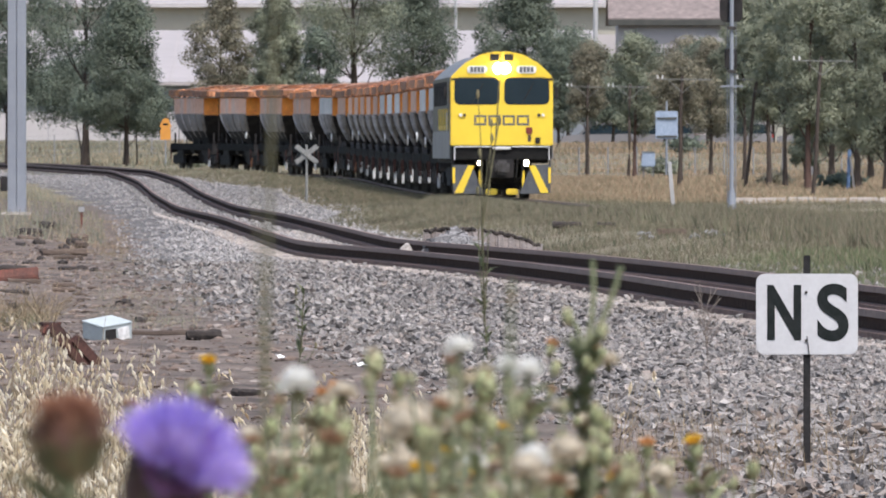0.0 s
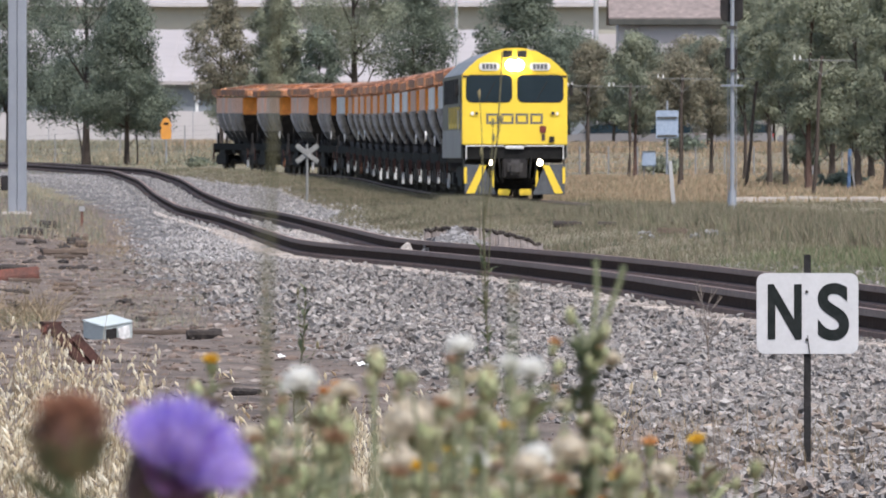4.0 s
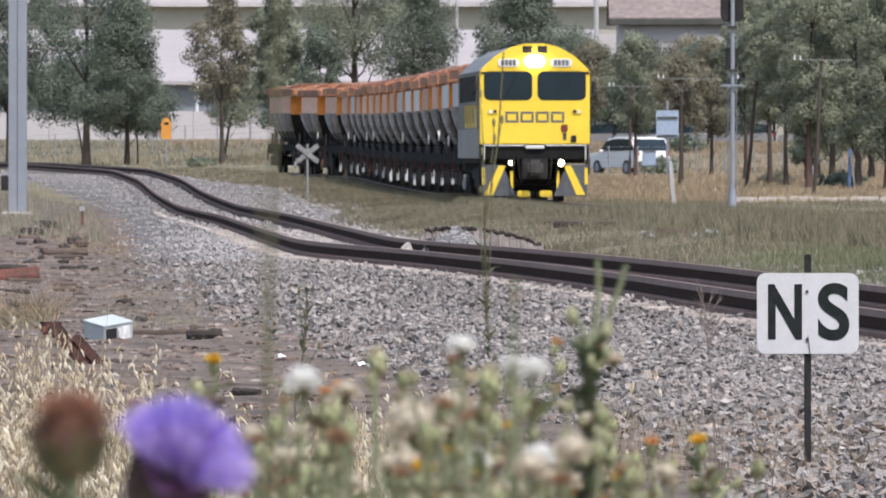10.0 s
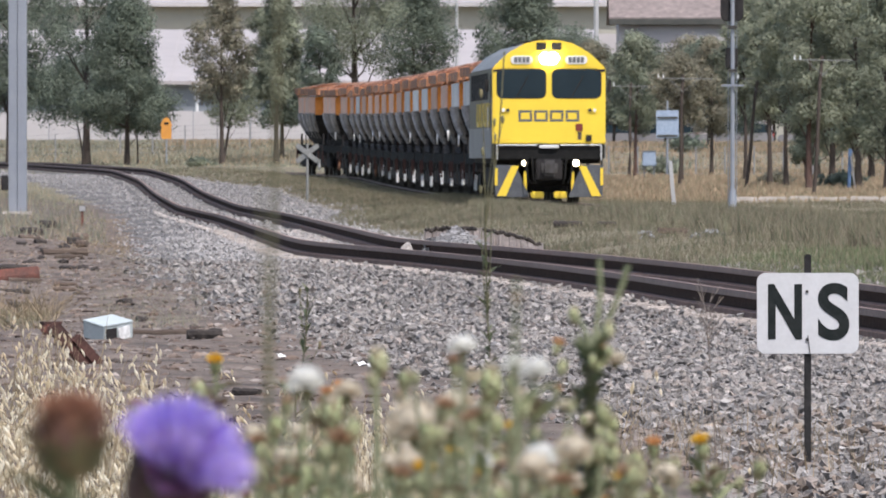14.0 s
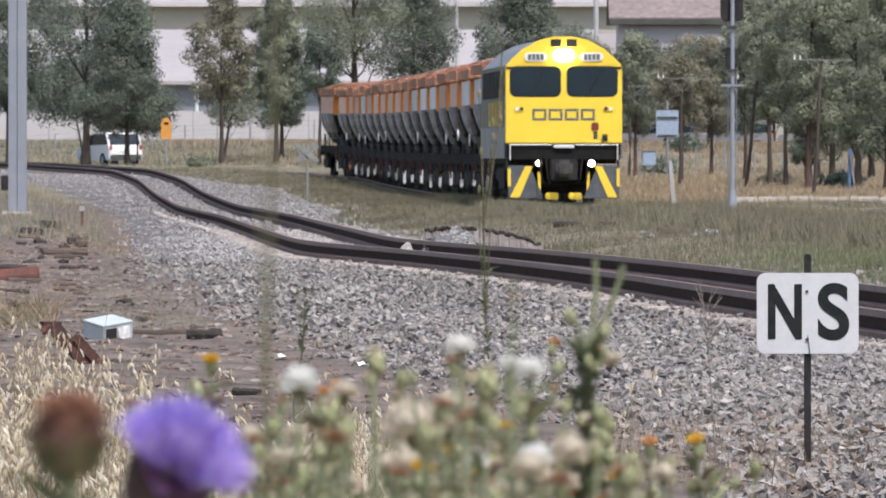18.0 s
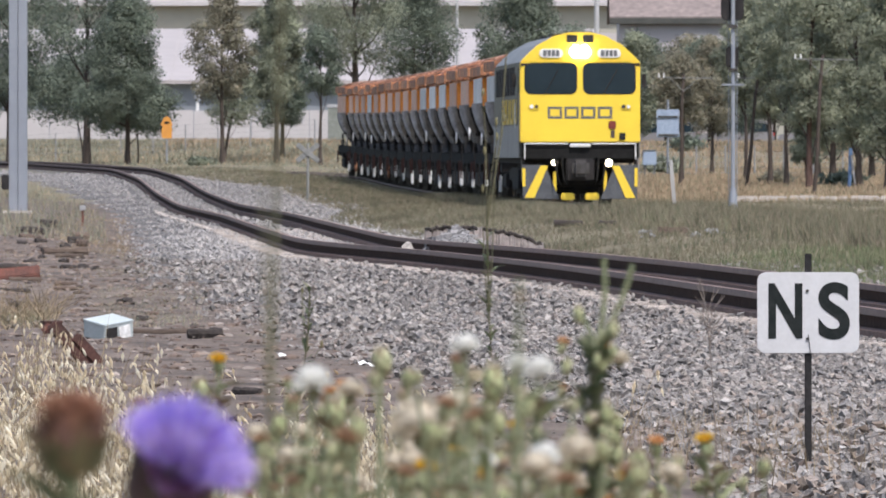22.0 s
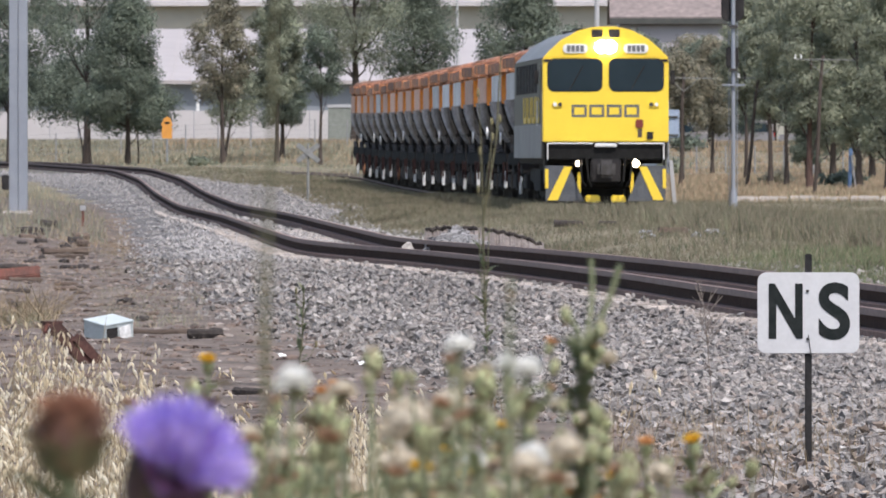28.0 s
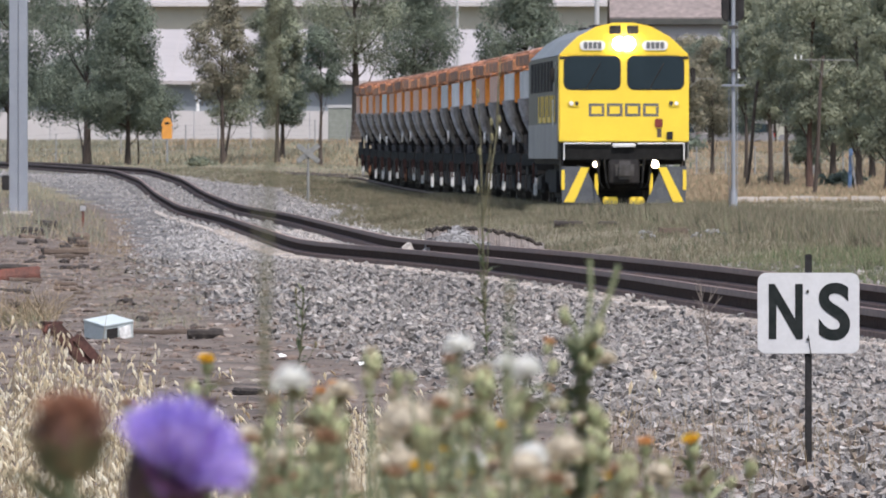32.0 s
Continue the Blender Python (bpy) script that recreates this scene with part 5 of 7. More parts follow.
hx = at(18.7, 820)
hall = thing("gabled_hall", pose(hx, 820, 0), "white hall with a brown roof and a wide dark doorway", "building")
part("wall", box((0, 6, 4.55), (9.4, 12, 9.5)), M_WALLPINK, hall, "pale wall")
part("roof", prism([(-0.5, 9.2), (-0.5, 9.55), (6, 12.9), (13.2, 9.55), (13.2, 9.2), (6, 12.5)], -5.3, 5.3, axis="X"), M_ROOFBROWN, hall, "brown roof with deep eaves")
part("fascia", box((0, -0.56, 9.28), (10.6, 0.1, 0.36), 0.02), M_CHARCOAL, hall, "dark fascia board")
part("doorway", box((1.4, -0.06, 7.4), (2.8, 0.1, 1.3)), M_BLACK, hall, "wide dark opening")
part("lintel", box((1.2, -0.12, 8.3), (4.6, 0.2, 0.5), 0.02), M_WALLWHITE, hall, "white canopy over the opening")
part("downpipe", tube((-3.6, -0.15, 0), (-3.6, -0.15, 8.9), 0.08), M_SKIRT, hall)

# the low white wall along the road, in panels
wall = thing("panel_wall", pose(0, 0, 0), "long low white panel wall beyond the road", "wall", kind="structure")
_first = None
for i in range(19):
    x = at(-36, 905) + i * 1.9
    if _first is None:
        ob = _first = part("panel", box((0, 0, 0), (1.86, 0.12, 2.9), 0.02), M_WALLWHITE, wall)
    else:
        ob = new("panel", _first.data)
        ob.parent = wall
    ob.matrix_basis = pose(x, 892 + 0.25 * math.sin(i * 0.6), float(ground_z(x, 892)) + 0.95)

# the road on which the car passes
road = sheet("road", lambda y: np.linspace(-4.0, 4.0, 5) + (12.5 - (y - 623) * 0.44), np.arange(540, 760, 4.0), lambda x, y: 0.05 + 0 * x, M_ASPHALT, "grey asphalt road crossing behind the railway", "road")
for b, h in ((-22.7, 30), (1.0, 30), (11.3, 30)):
    dist = 905
    x = at(b, dist)
    P = thing("light_pole", pose(x, dist, float(ground_z(x, dist)) - 0.05), "dark slender timber pole by the road" if b < -20 else "white steel lamp pole beside the warehouse", "pole")
    part("shaft", tube((0, 0, 0), (0, 0, 16), 0.2 if b > 10 else 0.12, 0.16 if b > 10 else 0.08, 10), M_BARK if b < -20 else M_POLE, P)


x = at(-18.15, 900)
P = thing("light_pole", pose(x, 900, float(ground_z(x, 900)) - 0.05), "short white post before the warehouse wall", "pole")
part("shaft", tube((0, 0, 0), (0, 0, 4.2), 0.13, 0.11, 10), M_WHITE, P)
part("collar", tube((0, 0, 3.1), (0, 0, 3.5), 0.19, 0.19, 10), M_POLE, P)

# a sheeted container beyond the crossing
x = at(-5.4, 865)
SHED = thing("storage_container", pose(x, 865, float(ground_z(x, 865)) - 0.05), "grey-green sheeted container with a pale roof edge", "container")
part("body", box((0, 1.2, 1.3), (5.4, 2.4, 2.6), 0.04), M_SHED, SHED, "grey-green corrugated body")
part("roof_edge", box((0, 1.2, 2.68), (5.5, 2.5, 0.22), 0.03), M_POLE, SHED, "pale roof edge")
for i in range(18):
    part("corrugation", box((-2.55 + i * 0.3, -0.01, 1.3), (0.12, 0.06, 2.4), 0.01), M_SHED, SHED)


# ---- fences ----
def fence(x0, y0, x1, y1, n, tall, label):
    F = thing("wire_fence", pose(0, 0, 0), label, "fence")
    a, b = Vector((x0, y0)), Vector((x1, y1))
    post0 = None
    tops = []
    for i in range(n):
        p = a.lerp(b, i / (n - 1))
        z = float(ground_z(p.x, p.y))
        if post0 is None:
            ob = post0 = part("post", tube((0, 0, -0.1), (0, 0, tall), 0.035, n=8), M_SKIRT, F)
        else:
            ob = new("post", post0.data)
            ob.parent = F
        ob.matrix_basis = pose(p.x, p.y, z)
        tops.append(Vector((p.x, p.y, z)))
    for k in range(6):
        part("wire", stalk([p + Vector((0, 0, tall * (0.1 + 0.175 * k))) for p in tops], 0.006, 0.006, 4), M_SKIRT, F)


fence(at(-36, 720), 724, at(0, 730), 730, 16, 1.5, "grey wire fence along the road")
fence(at(8, 588), 590, at(36, 580), 580, 14, 1.3, "grey wire fence behind the young gums")

# pale gravel edge in the grass, laid kerb by kerb
kerb = thing("kerb", pose(0, 0, 0), "low pale concrete kerb in the dry grass", "kerb", kind="structure")
k0 = None
for i in range(9):
    x = at(22.1, 402) + i * 0.9
    if k0 is None:
        ob = k0 = part("kerbstone", box((0, 0, 0), (0.86, 0.25, 0.22), 0.03), M_CONCRETE, kerb)
    else:
        ob = new("kerbstone", k0.data)
        ob.parent = kerb
    ob.matrix_basis = pose(x, 402 + 0.2 * math.sin(i), float(ground_z(x, 402)) + 0.07, 0, 0, random.uniform(-2, 2))


# ---- cars ----
def car(name, label, paint):
    C = thing(name, Matrix(), label, "car")
    body = [(-2.35, 0.32), (2.3, 0.32), (2.36, 0.62), (2.3, 0.98), (1.25, 1.08), (0.55, 1.66), (-0.4, 1.78), (-1.9, 1.75), (-2.28, 1.08), (-2.37, 0.92)]
    part("body", prism(body, -0.9, 0.9, axis="X", bevel=0.06), paint, C, "glossy body")
    glass = [(1.12, 1.10), (0.52, 1.58), (-0.4, 1.68), (-1.86, 1.66), (-2.14, 1.14)]
    for sgn in (-1, 1):
        part("side_window", prism(glass, sgn * 0.885, sgn * 0.915, axis="X"), M_GLASS, C, "dark side windows")
        part("headlamp", box((sgn * 0.68, 2.31, 0.8), (0.34, 0.10, 0.18), 0.03), M_GALV, C)
        part("tail_lamp", box((sgn * 0.80, -2.33, 0.98), (0.14, 0.08, 0.24), 0.02), M_TAIL, C, "red tail lamp")
        part("mirror", box((sgn * 1.0, 0.85, 1.13), (0.2, 0.12, 0.14), 0.03), paint, C)
        part("roof_rail", tube((sgn * 0.72, 0.2, 1.80), (sgn * 0.72, -1.6, 1.82), 0.02), M_GALV, C)
    part("rear_window", box((0, 0, 0), (1.62, 0.05, 0.60), 0.01, m=Matrix.Translation((0, -2.11, 1.40)) @ Matrix.Rotation(radians(-32), 4, "X")), M_GLASS, C, "dark rear window")
    part("windscreen", box((0, 0.92, 1.36), (1.55, 0.03, 0.66), 0.01, m=Matrix.Translation((0, 0.92, 1.36)) @ Matrix.Rotation(radians(52), 4, "X") @ Matrix.Translation((0, -0.92, -1.36))), M_GLASS, C, "dark windscreen")
    part("rear_bumper", box((0, -2.36, 0.5), (1.7, 0.12, 0.26), 0.04), M_CHARCOAL, C)
    part("number_plate", box((0, -2.40, 0.82), (0.42, 0.02, 0.12), 0.005), M_WHITE, C)
    for sx in (-1, 1):
        for y in (-1.42, 1.4):
            t = part("wheel", tube((-0.11, 0, 0), (0.11, 0, 0), 0.35, n=22), M_TYRE, C, "black tyre")
            part("rim", tube((-0.115, 0, 0), (0.115, 0, 0), 0.21, n=12), M_GALV, t, "alloy rim")
            t.location = (sx * 0.82, y, 0.35)
    return C


CAR = car("passing_car", "white station wagon with dark windows driving along the road", M_CARWHITE)
for b, d, turn in ((9.6, 850, 84), (11.6, 807, 92), (15.9, 807, 88), (21.4, 807, 94), (27.6, 807, 90)):
    p = car("parked_car", "grey car parked beyond the fence", M_CARGREY)
    x = at(b, d)
    p.matrix_world = pose(x, d, float(ground_z(x, d)), 0, 0, turn)


def car_spot(t):
    """Bearing of the passing car and its distance, at t seconds."""
    b = np.interp(t, (0, 5.5, 6.5, 7.0, 8.0, 8.5, 9.0, 9.5, 10.0, 10.5, 14.5, 16.5, 17.0, 17.5, 18.0, 18.5, 19.0, 19.5, 21, 32),
                  (80, 36.8, 33.3, 31.2, 25.9, 23.3, 20.1, 17.1, 13.7, 10.5, -9.7, -18.5, -20.6, -22.6, -24.6, -26.8, -28.7, -31.0, -36.5, -75))
    d = 623 + (t - 9) * 7.4
    return float(at(b, d)), float(d)


def move_car():
    rows, old = [], None
    for i in range(65):
        t = i * 0.5
        (x, y), (x2, y2) = car_spot(t), car_spot(t + 0.6)
        (x3, y3) = car_spot(max(0.0, t - 0.6)) if t >= 0.6 else (2 * x - x2, 2 * y - y2)
        z = float(ground_z(x, y)) + 0.06
        rows.append((t, pose(x, y, z, 0, 0, math.degrees(math.atan2(-(x2 - x3), y2 - y3)))))
    walk(CAR, rows)
    for c in CAR.children:
        if c.name.startswith("wheel"):
            loc = Vector(c.location)
            walk(c, [(i * 0.025, Matrix.Translation(loc) @ Matrix.Rotation(-i * 0.025 * 8.1 / 0.35, 4, "X")) for i in range(int(32 / 0.025) + 1)])


# ---- things beside the line ----
def sign_letters(text, size, m, material, parent, name, squeeze=1.0, heavy=0.006):
    cu = bpy.data.curves.new(name, "FONT")
    cu.body, cu.size, cu.extrude, cu.align_x, cu.align_y, cu.offset = text, size, 0.001, "CENTER", "CENTER", heavy
    tmp = new(name, cu)
    me = bpy.data.meshes.new_from_object(tmp.evaluated_get(bpy.context.evaluated_depsgraph_get()))
    bpy.data.objects.remove(tmp)
    me.transform(Matrix.Diagonal((squeeze, 1, 1, 1)))
    me.materials.clear()
    me.materials.append(material)
    ob = new(name, me)
    ob.parent = parent
    ob.matrix_basis = m
    return ob


d = 62.0
x = at(26.9, d)
zb = float(ground_z(x, d)) + 0.02
NS = thing("track_sign", pose(x, d, zb), "white enamel sign with black letters on a dark post", "sign")
zc = 1.25 - 281 / 24000 * d - zb
part("post", box((0, 0.012, (zc + 0.27) / 2 - 0.05), (0.032, 0.018, zc + 0.27 + 0.1), 0.004), M_BLACK, NS, "dark steel picket")
plate = part("plate", prism(rounded(-0.233, 0.233, zc - 0.185, zc + 0.185, 0.04, 6), -0.006, 0.0, bevel=0.0015), M_SIGNPLATE, NS, "white plate with rounded corners")
sign_letters("N", 0.338, Matrix.Translation((-0.104, -0.0072, zc - 0.006)) @ pose(0, 0, 0, 90), M_SIGNBLACK, plate, "letter_n", 0.66, 0.011)
sign_letters("S", 0.350, Matrix.Translation((0.117, -0.0072, zc - 0.006)) @ pose(0, 0, 0, 90), M_SIGNBLACK, plate, "letter_s", 0.94, 0.009)
for z in (0.10, -0.12):
    part("bolt", tube((-0.004, -0.012, zc + z), (-0.004, 0, zc + z), 0.007, n=8), M_STEEL, NS)
part("wire_tie", tube((0, -0.01, zc - 0.10), (0.012, -0.012, zc - 0.20), 0.002, n=5), M_BLACK, NS)

# light grey mast close to the line
d = 330.0
x = at(-31.4, d)
MAST = thing("steel_mast", pose(x, d, float(ground_z(x, d)) - 0.05), "tall light grey steel mast beside the track", "mast")
part("shaft", box((-0.10, 0, 6), (0.22, 0.30, 12.2), 0.01), M_GALV, MAST, "galvanised steel shaft")
part("flange", box((0.125, 0.0, 6), (0.22, 0.36, 12.2), 0.01), M_GALV, MAST)
part("base_plate", box((0, 0, 0.1), (0.7, 0.7, 0.12), 0.02), M_CONCRETE, MAST, "concrete footing")
part("cable_box", box((-0.30, -0.1, 0.85), (0.18, 0.2, 0.36), 0.02), M_BLACK, MAST, "black cable box")

# signal
d = 330.0
x = at(21.35, d)
SIG = thing("railway_signal", pose(x, d, float(ground_z(x, d)) - 0.03), "grey signal mast with a black signal head", "signal")
h0 = 1.25 - float(SIG.matrix_world.translation.z)
part("mast", tube((0, 0, 0.5), (0, 0, 5.4), 0.058, 0.05, 14), M_GALV, SIG, "round galvanised mast")
part("mast_base", tube((0, 0, 0), (0, 0, 0.62), 0.13, 0.07, 14), M_GALV, SIG, "flared mast base")
part("signal_head", prism(rounded(-0.29, 0.27, h0 + 3.24, h0 + 4.3, 0.16, 5), 0.10, 0.30, bevel=0.02), M_BLACK, SIG, "black signal head seen from behind")
for k in range(2):
    part("lamp_hood", tube((-0.01, 0.29, h0 + 3.5 + 0.42 * k), (-0.01, 0.52, h0 + 3.5 + 0.42 * k), 0.13, n=14), M_BLACK, SIG)
part("bracket", box((0, 0, h0 + 3.1), (0.22, 0.22, 0.08), 0.01), M_STEEL, SIG)
part("relay_box", box((-0.02, 0.10, h0 + 2.35), (0.30, 0.2, 0.5), 0.03), M_BLACK, SIG, "black relay box behind the mast")
part("cross_arm", box((0, -0.1, h0 + 1.68), (0.56, 0.05, 0.05), 0.01), M_GALV, SIG, "short cross arm")
part("clamp", box((0, 0, h0 + 2.05), (0.22, 0.22, 0.07), 0.01), M_STEEL, SIG)
part("ladder", tube((0.1, 0.2, 0.3), (0.1, 0.12, 5.2), 0.012, bm=tube((-0.1, 0.2, 0.3), (-0.1, 0.12, 5.2), 0.012)), M_GALV, SIG)

# the back of a blue-grey sign on a leaning post
d = 352.0
x = at(16.55, d)
SB = thing("line_sign", pose(x, d, float(ground_z(x, d)) - 0.03), "blue-grey sign seen from behind on a leaning white post", "sign")
g = float(SB.matrix_world.translation.z)
part("post", box((0.06, 0, 0.62), (0.10, 0.10, 1.26), 0.01, m=pose(0.12, 0, 0, 0, -5)), M_POLE, SB, "leaning pale post")
zt = 1.25 + (274 - 220) / 24000 * d - g
part("upright", tube((0, 0.03, 0.9), (0, 0.03, zt + 0.62), 0.03), M_GALV, SB, "steel upright")
part("plate", prism(rounded(-0.29, 0.29, zt - 0.36, zt + 0.36, 0.03), -0.01, 0.01), M_BLUEGREY, SB, "blue-grey plate")
for z in (zt + 0.17, zt - 0.30):
    part("brace", box((0, -0.03, z), (0.52, 0.03, 0.05), 0.006), M_CHARCOAL, SB, "dark brace across the plate")
x2 = at(15.2, 560)
CB = thing("relay_cabinet", pose(x2, 560, float(ground_z(x2, 560))), "grey-blue lineside cabinet on two short legs", "cabinet")
part("body", box((0, 0, 0.80), (0.56, 0.4, 0.60), 0.04), M_BLUEGREY, CB)
part("lid", box((0, 0, 1.12), (0.62, 0.46, 0.05), 0.02), M_ROOFGREY, CB)
for k in (-0.2, 0.2):
    part("leg", box((k, 0, 0.25), (0.06, 0.06, 0.56), 0.01), M_ROOFGREY, CB)

# a blue and a white board that stand in the grove
x = at(30.1, 466)
GB = thing("marker_board", pose(x, 466, float(ground_z(x, 466)) - 0.03), "blue plastic board with a white one leaning on it", "board")
part("blue_board", box((-0.08, 0, 0.72), (0.13, 0.05, 1.45), 0.02, m=pose(0, 0, 0, 0, 2)), M_BLUE, GB, "blue plastic board")
part("white_board", box((0.14, -0.05, 0.6), (0.08, 0.04, 1.2), 0.02, m=pose(0, 0, 0, 0, -7)), M_POLE, GB, "white board")

# orange warning sign by the road
d = 662.0
x = at(-20.4, d)
OS = thing("warning_sign", pose(x, d, float(ground_z(x, d)) - 0.03), "orange warning sign on a grey post by the fence", "sign")
zt = 1.25 + (274 - 226) / 24000 * d - float(OS.matrix_world.translation.z)
part("post", tube((0, 0.03, 0), (0, 0.03, zt + 0.3), 0.035), M_GALV, OS)
part("plate", prism([(-0.29, zt + 0.1), (0, zt - 0.25), (0.29, zt + 0.1), (0.14, zt + 0.44), (0, zt + 0.51), (-0.14, zt + 0.44)], -0.01, 0.01), M_SIGNORANGE, OS, "orange plate")
part("lower_plate", prism(rounded(-0.25, 0.25, zt - 0.56, zt - 0.02, 0.06), -0.02, -0.012), M_SIGNORANGE, OS, "orange lower plate")
part("symbol", prism(rounded(-0.12, 0.12, zt + 0.14, zt + 0.25, 0.03), -0.02, -0.012), M_SIGNBLACK, OS, "black mark")

# crossbuck seen from behind
d = 420.0
x = at(-10.0, d)
XB = thing("crossing_sign", pose(x, d, float(ground_z(x, d)) - 0.03), "grey back of a crossbuck on a short post", "sign")
zt = 1.25 - float(XB.matrix_world.translation.z) + (274 - 272) / 24000 * d
part("post", tube((0, 0.04, 0), (0, 0.04, zt + 0.3), 0.04), M_CROSS, XB)
for a in (38, -38):
    part("crossbuck_arm", box((0, 0, 0), (0.86, 0.03, 0.16), 0.02, m=Matrix.Translation((0, -0.03 * (a > 0), zt)) @ Matrix.Rotation(radians(a), 4, "Y")), M_CROSS, XB, "grey crossbuck arm")
d = 300.0
x = at(-26.6, d)
MK = thing("marker_post", pose(x, d, float(ground_z(x, d)) - 0.03), "small pale marker plate on a rusty stake", "post")
part("stake", box((0, 0, 0.22), (0.05, 0.05, 0.5), 0.005), M_RUSTSTEEL, MK)
part("plate", box((0, -0.03, 0.46), (0.14, 0.02, 0.12), 0.01), M_POLE, MK)

# cable box in the dirt
d = 107.0
x = at(-24.7, d)
BX = thing("cable_box", Matrix.Translation((x, d, float(ground_z(x, d)) + 0.035)) @ Matrix.Rotation(radians(13), 4, "X") @ Matrix.Rotation(radians(-51), 4, "Z"), "pale blue-grey steel cable box tipped forward in the dirt", "box")
part("body", box((0, 0, 0.06), (0.27, 0.29, 0.13), 0.006), M_BOXTOP, BX, "painted steel body")
part("lid", box((0, 0, 0.131), (0.28, 0.30, 0.014), 0.005), M_BOXTOP, BX, "pale flat lid")
part("shadowed_port", box((0.133, -0.07, 0.058), (0.012, 0.11, 0.10), 0.004), M_BLACK, BX, "dark cable opening")
part("torn_panel", box((0.142, 0.06, 0.05), (0.004, 0.11, 0.10), 0.001, m=pose(0.0, 0, 0, 6, 0, 0)), M_PAPER, BX, "torn pale panel")

# old sleepers and scrap in the dirt
def timber(b, d, long, turn, tilt=0.0, up=0.0, wide=0.2, thick=0.10):
    x = at(b, d)
    z = float(ground_z(x, d)) + 0.02 + thick / 2 + up
    ob = tagged(part("old_sleeper", box((0, 0, 0), (long, wide, thick), 0.015), M_OLDTIMBER), "weathered brown timber sleeper lying in the dirt", "sleeper", "old sleepers in the dirt")
    for v in ob.data.vertices:
        v.co.z += 0.012 * math.sin(v.co.x * 7 + b)
    ob.matrix_world = pose(x, d, z, tilt, 0, turn)
    return ob


for a in ((16.9, 229, 0.5, 5), (23.0, 251, 0.35, -6)):
    timber(*a)


def fallen_log(b, d, long, thick, turn, material, label):
    """A worn round log, lying on the ground, with a broken end."""
    random.seed(int(d * 7 + long * 100))
    bm = bmesh.new()
    n, rings = 9, []
    for i in range(9):
        f = i / 8
        r_ = thick * (1 - 0.18 * f) * random.uniform(0.88, 1.1)
        rings.append([bm.verts.new((long * (f - 0.5), r_ * math.cos(6.2832 * j / n) * random.uniform(0.9, 1.1), thick * 0.8 + r_ * math.sin(6.2832 * j / n) * random.uniform(0.85, 1.1))) for j in range(n)])
    for p, q in zip(rings, rings[1:]):
        for j in range(n):
            bm.faces.new((p[j], p[(j + 1) % n], q[(j + 1) % n], q[j]))
    bm.faces.new(rings[0][::-1]), bm.faces.new(rings[-1])
    ob = tagged(part("fallen_log", bm, material), label, "log", "logs in the dirt")
    x = at(b, d)
    ob.matrix_world = pose(x, d, float(ground_z(x, d)) + 0.01, 0, 0, turn)


for a in ((-27.9, 195, 0.66, 0.075, 198, M_OLDTIMBER, "weathered grey-brown log with a dark sawn end"), (-28.4, 206, 0.55, 0.035, 8, M_OLDTIMBER, "thin grey-brown log in the dirt"),
          (-27.6, 189, 0.40, 0.045, -12, M_OLDTIMBER, "short weathered log in the dirt"), (-26.7, 247, 0.34, 0.09, 15, M_OLDTIMBER, "short grey stump of wood"),
          (-30.5, 250, 0.50, 0.085, 6, M_CHAR, "charred black log in the dirt"), (-29.1, 272, 0.32, 0.10, 20, M_CHAR, "charred black stump of wood"), (-29.6, 282, 0.30, 0.07, -10, M_CHAR, "charred black stick of wood"),
          (-29.7, 226, 0.20, 0.055, 25, M_CHAR, "charred lump of wood"), (-29.4, 198, 0.12, 0.05, 0, M_CHAR, "charred lump of wood"), (-30.9, 131, 0.30, 0.04, 12, M_CHAR, "blackened stick in the grass"),
          (-20.6, 109.5, 0.66, 0.036, 186, M_OLDTIMBER, "long thin brown pole lying in the dirt"), (-17.6, 108, 0.28, 0.052, 190, M_CHAR, "dark stub of a log in the dirt"),
          (9.2, 258, 0.55, 0.07, 4, M_CHAR, "blackened log in the grass"), (12.1, 254, 0.34, 0.06, -6, M_CHAR, "blackened log in the grass"), (26.2, 238, 0.36, 0.05, 3, M_CHAR, "blackened log in the grass"), (28.3, 235, 0.5, 0.05, -4, M_CHAR, "blackened log in the grass"),
          (-22.2, 117, 0.10, 0.04, 20, M_CHAR, "dark lump of wood by the box"), (-32.0, 171, 0.46, 0.06, 5, M_CHAR, "charred black log in the dirt"), (-14.4, 81, 0.20, 0.03, -40, M_CHAR, "dark broken stick in the dirt")):
    fallen_log(*a)
r = np.random.default_rng(77)
for k in range(13):
    fallen_log(r.uniform(-32.3, -26.5), r.uniform(140, 262), r.uniform(0.12, 0.45), r.uniform(0.03, 0.08), r.uniform(-25, 25), (M_CHAR, M_OLDTIMBER)[k % 2], ("charred piece of wood in the dirt", "weathered brown piece of wood in the dirt")[k % 2])
r = np.random.default_rng(31)
for k in range(60):
    b, d = r.uniform(-32.5, -23.0), r.uniform(125, 250)
    s = r.uniform(0.02, 0.065)
    x = at(b, d)
    bm = bmesh.new()
    bmesh.ops.create_icosphere(bm, subdivisions=2, radius=1.0)
    for v in bm.verts:
        n = noise.noise(v.co * 1.7 + Vector((k * 3.1, 0, 0)))
        v.co = Vector((v.co.x * s * 1.7, v.co.y * s, v.co.z * s * 0.7)) * (1 + 0.6 * n)
    ob = tagged(part("rubble_chunk", bm, (M_OLDTIMBER, M_DIRT, M_CHAR)[k % 3]), "dark brown chunk of rubble half sunk in dirt", "rubble", "rubble chunks in the dirt")
    ob.matrix_world = pose(x, d, float(ground_z(x, d)) + 0.02 + s * 0.2, 0, 0, r.uniform(0, 180))
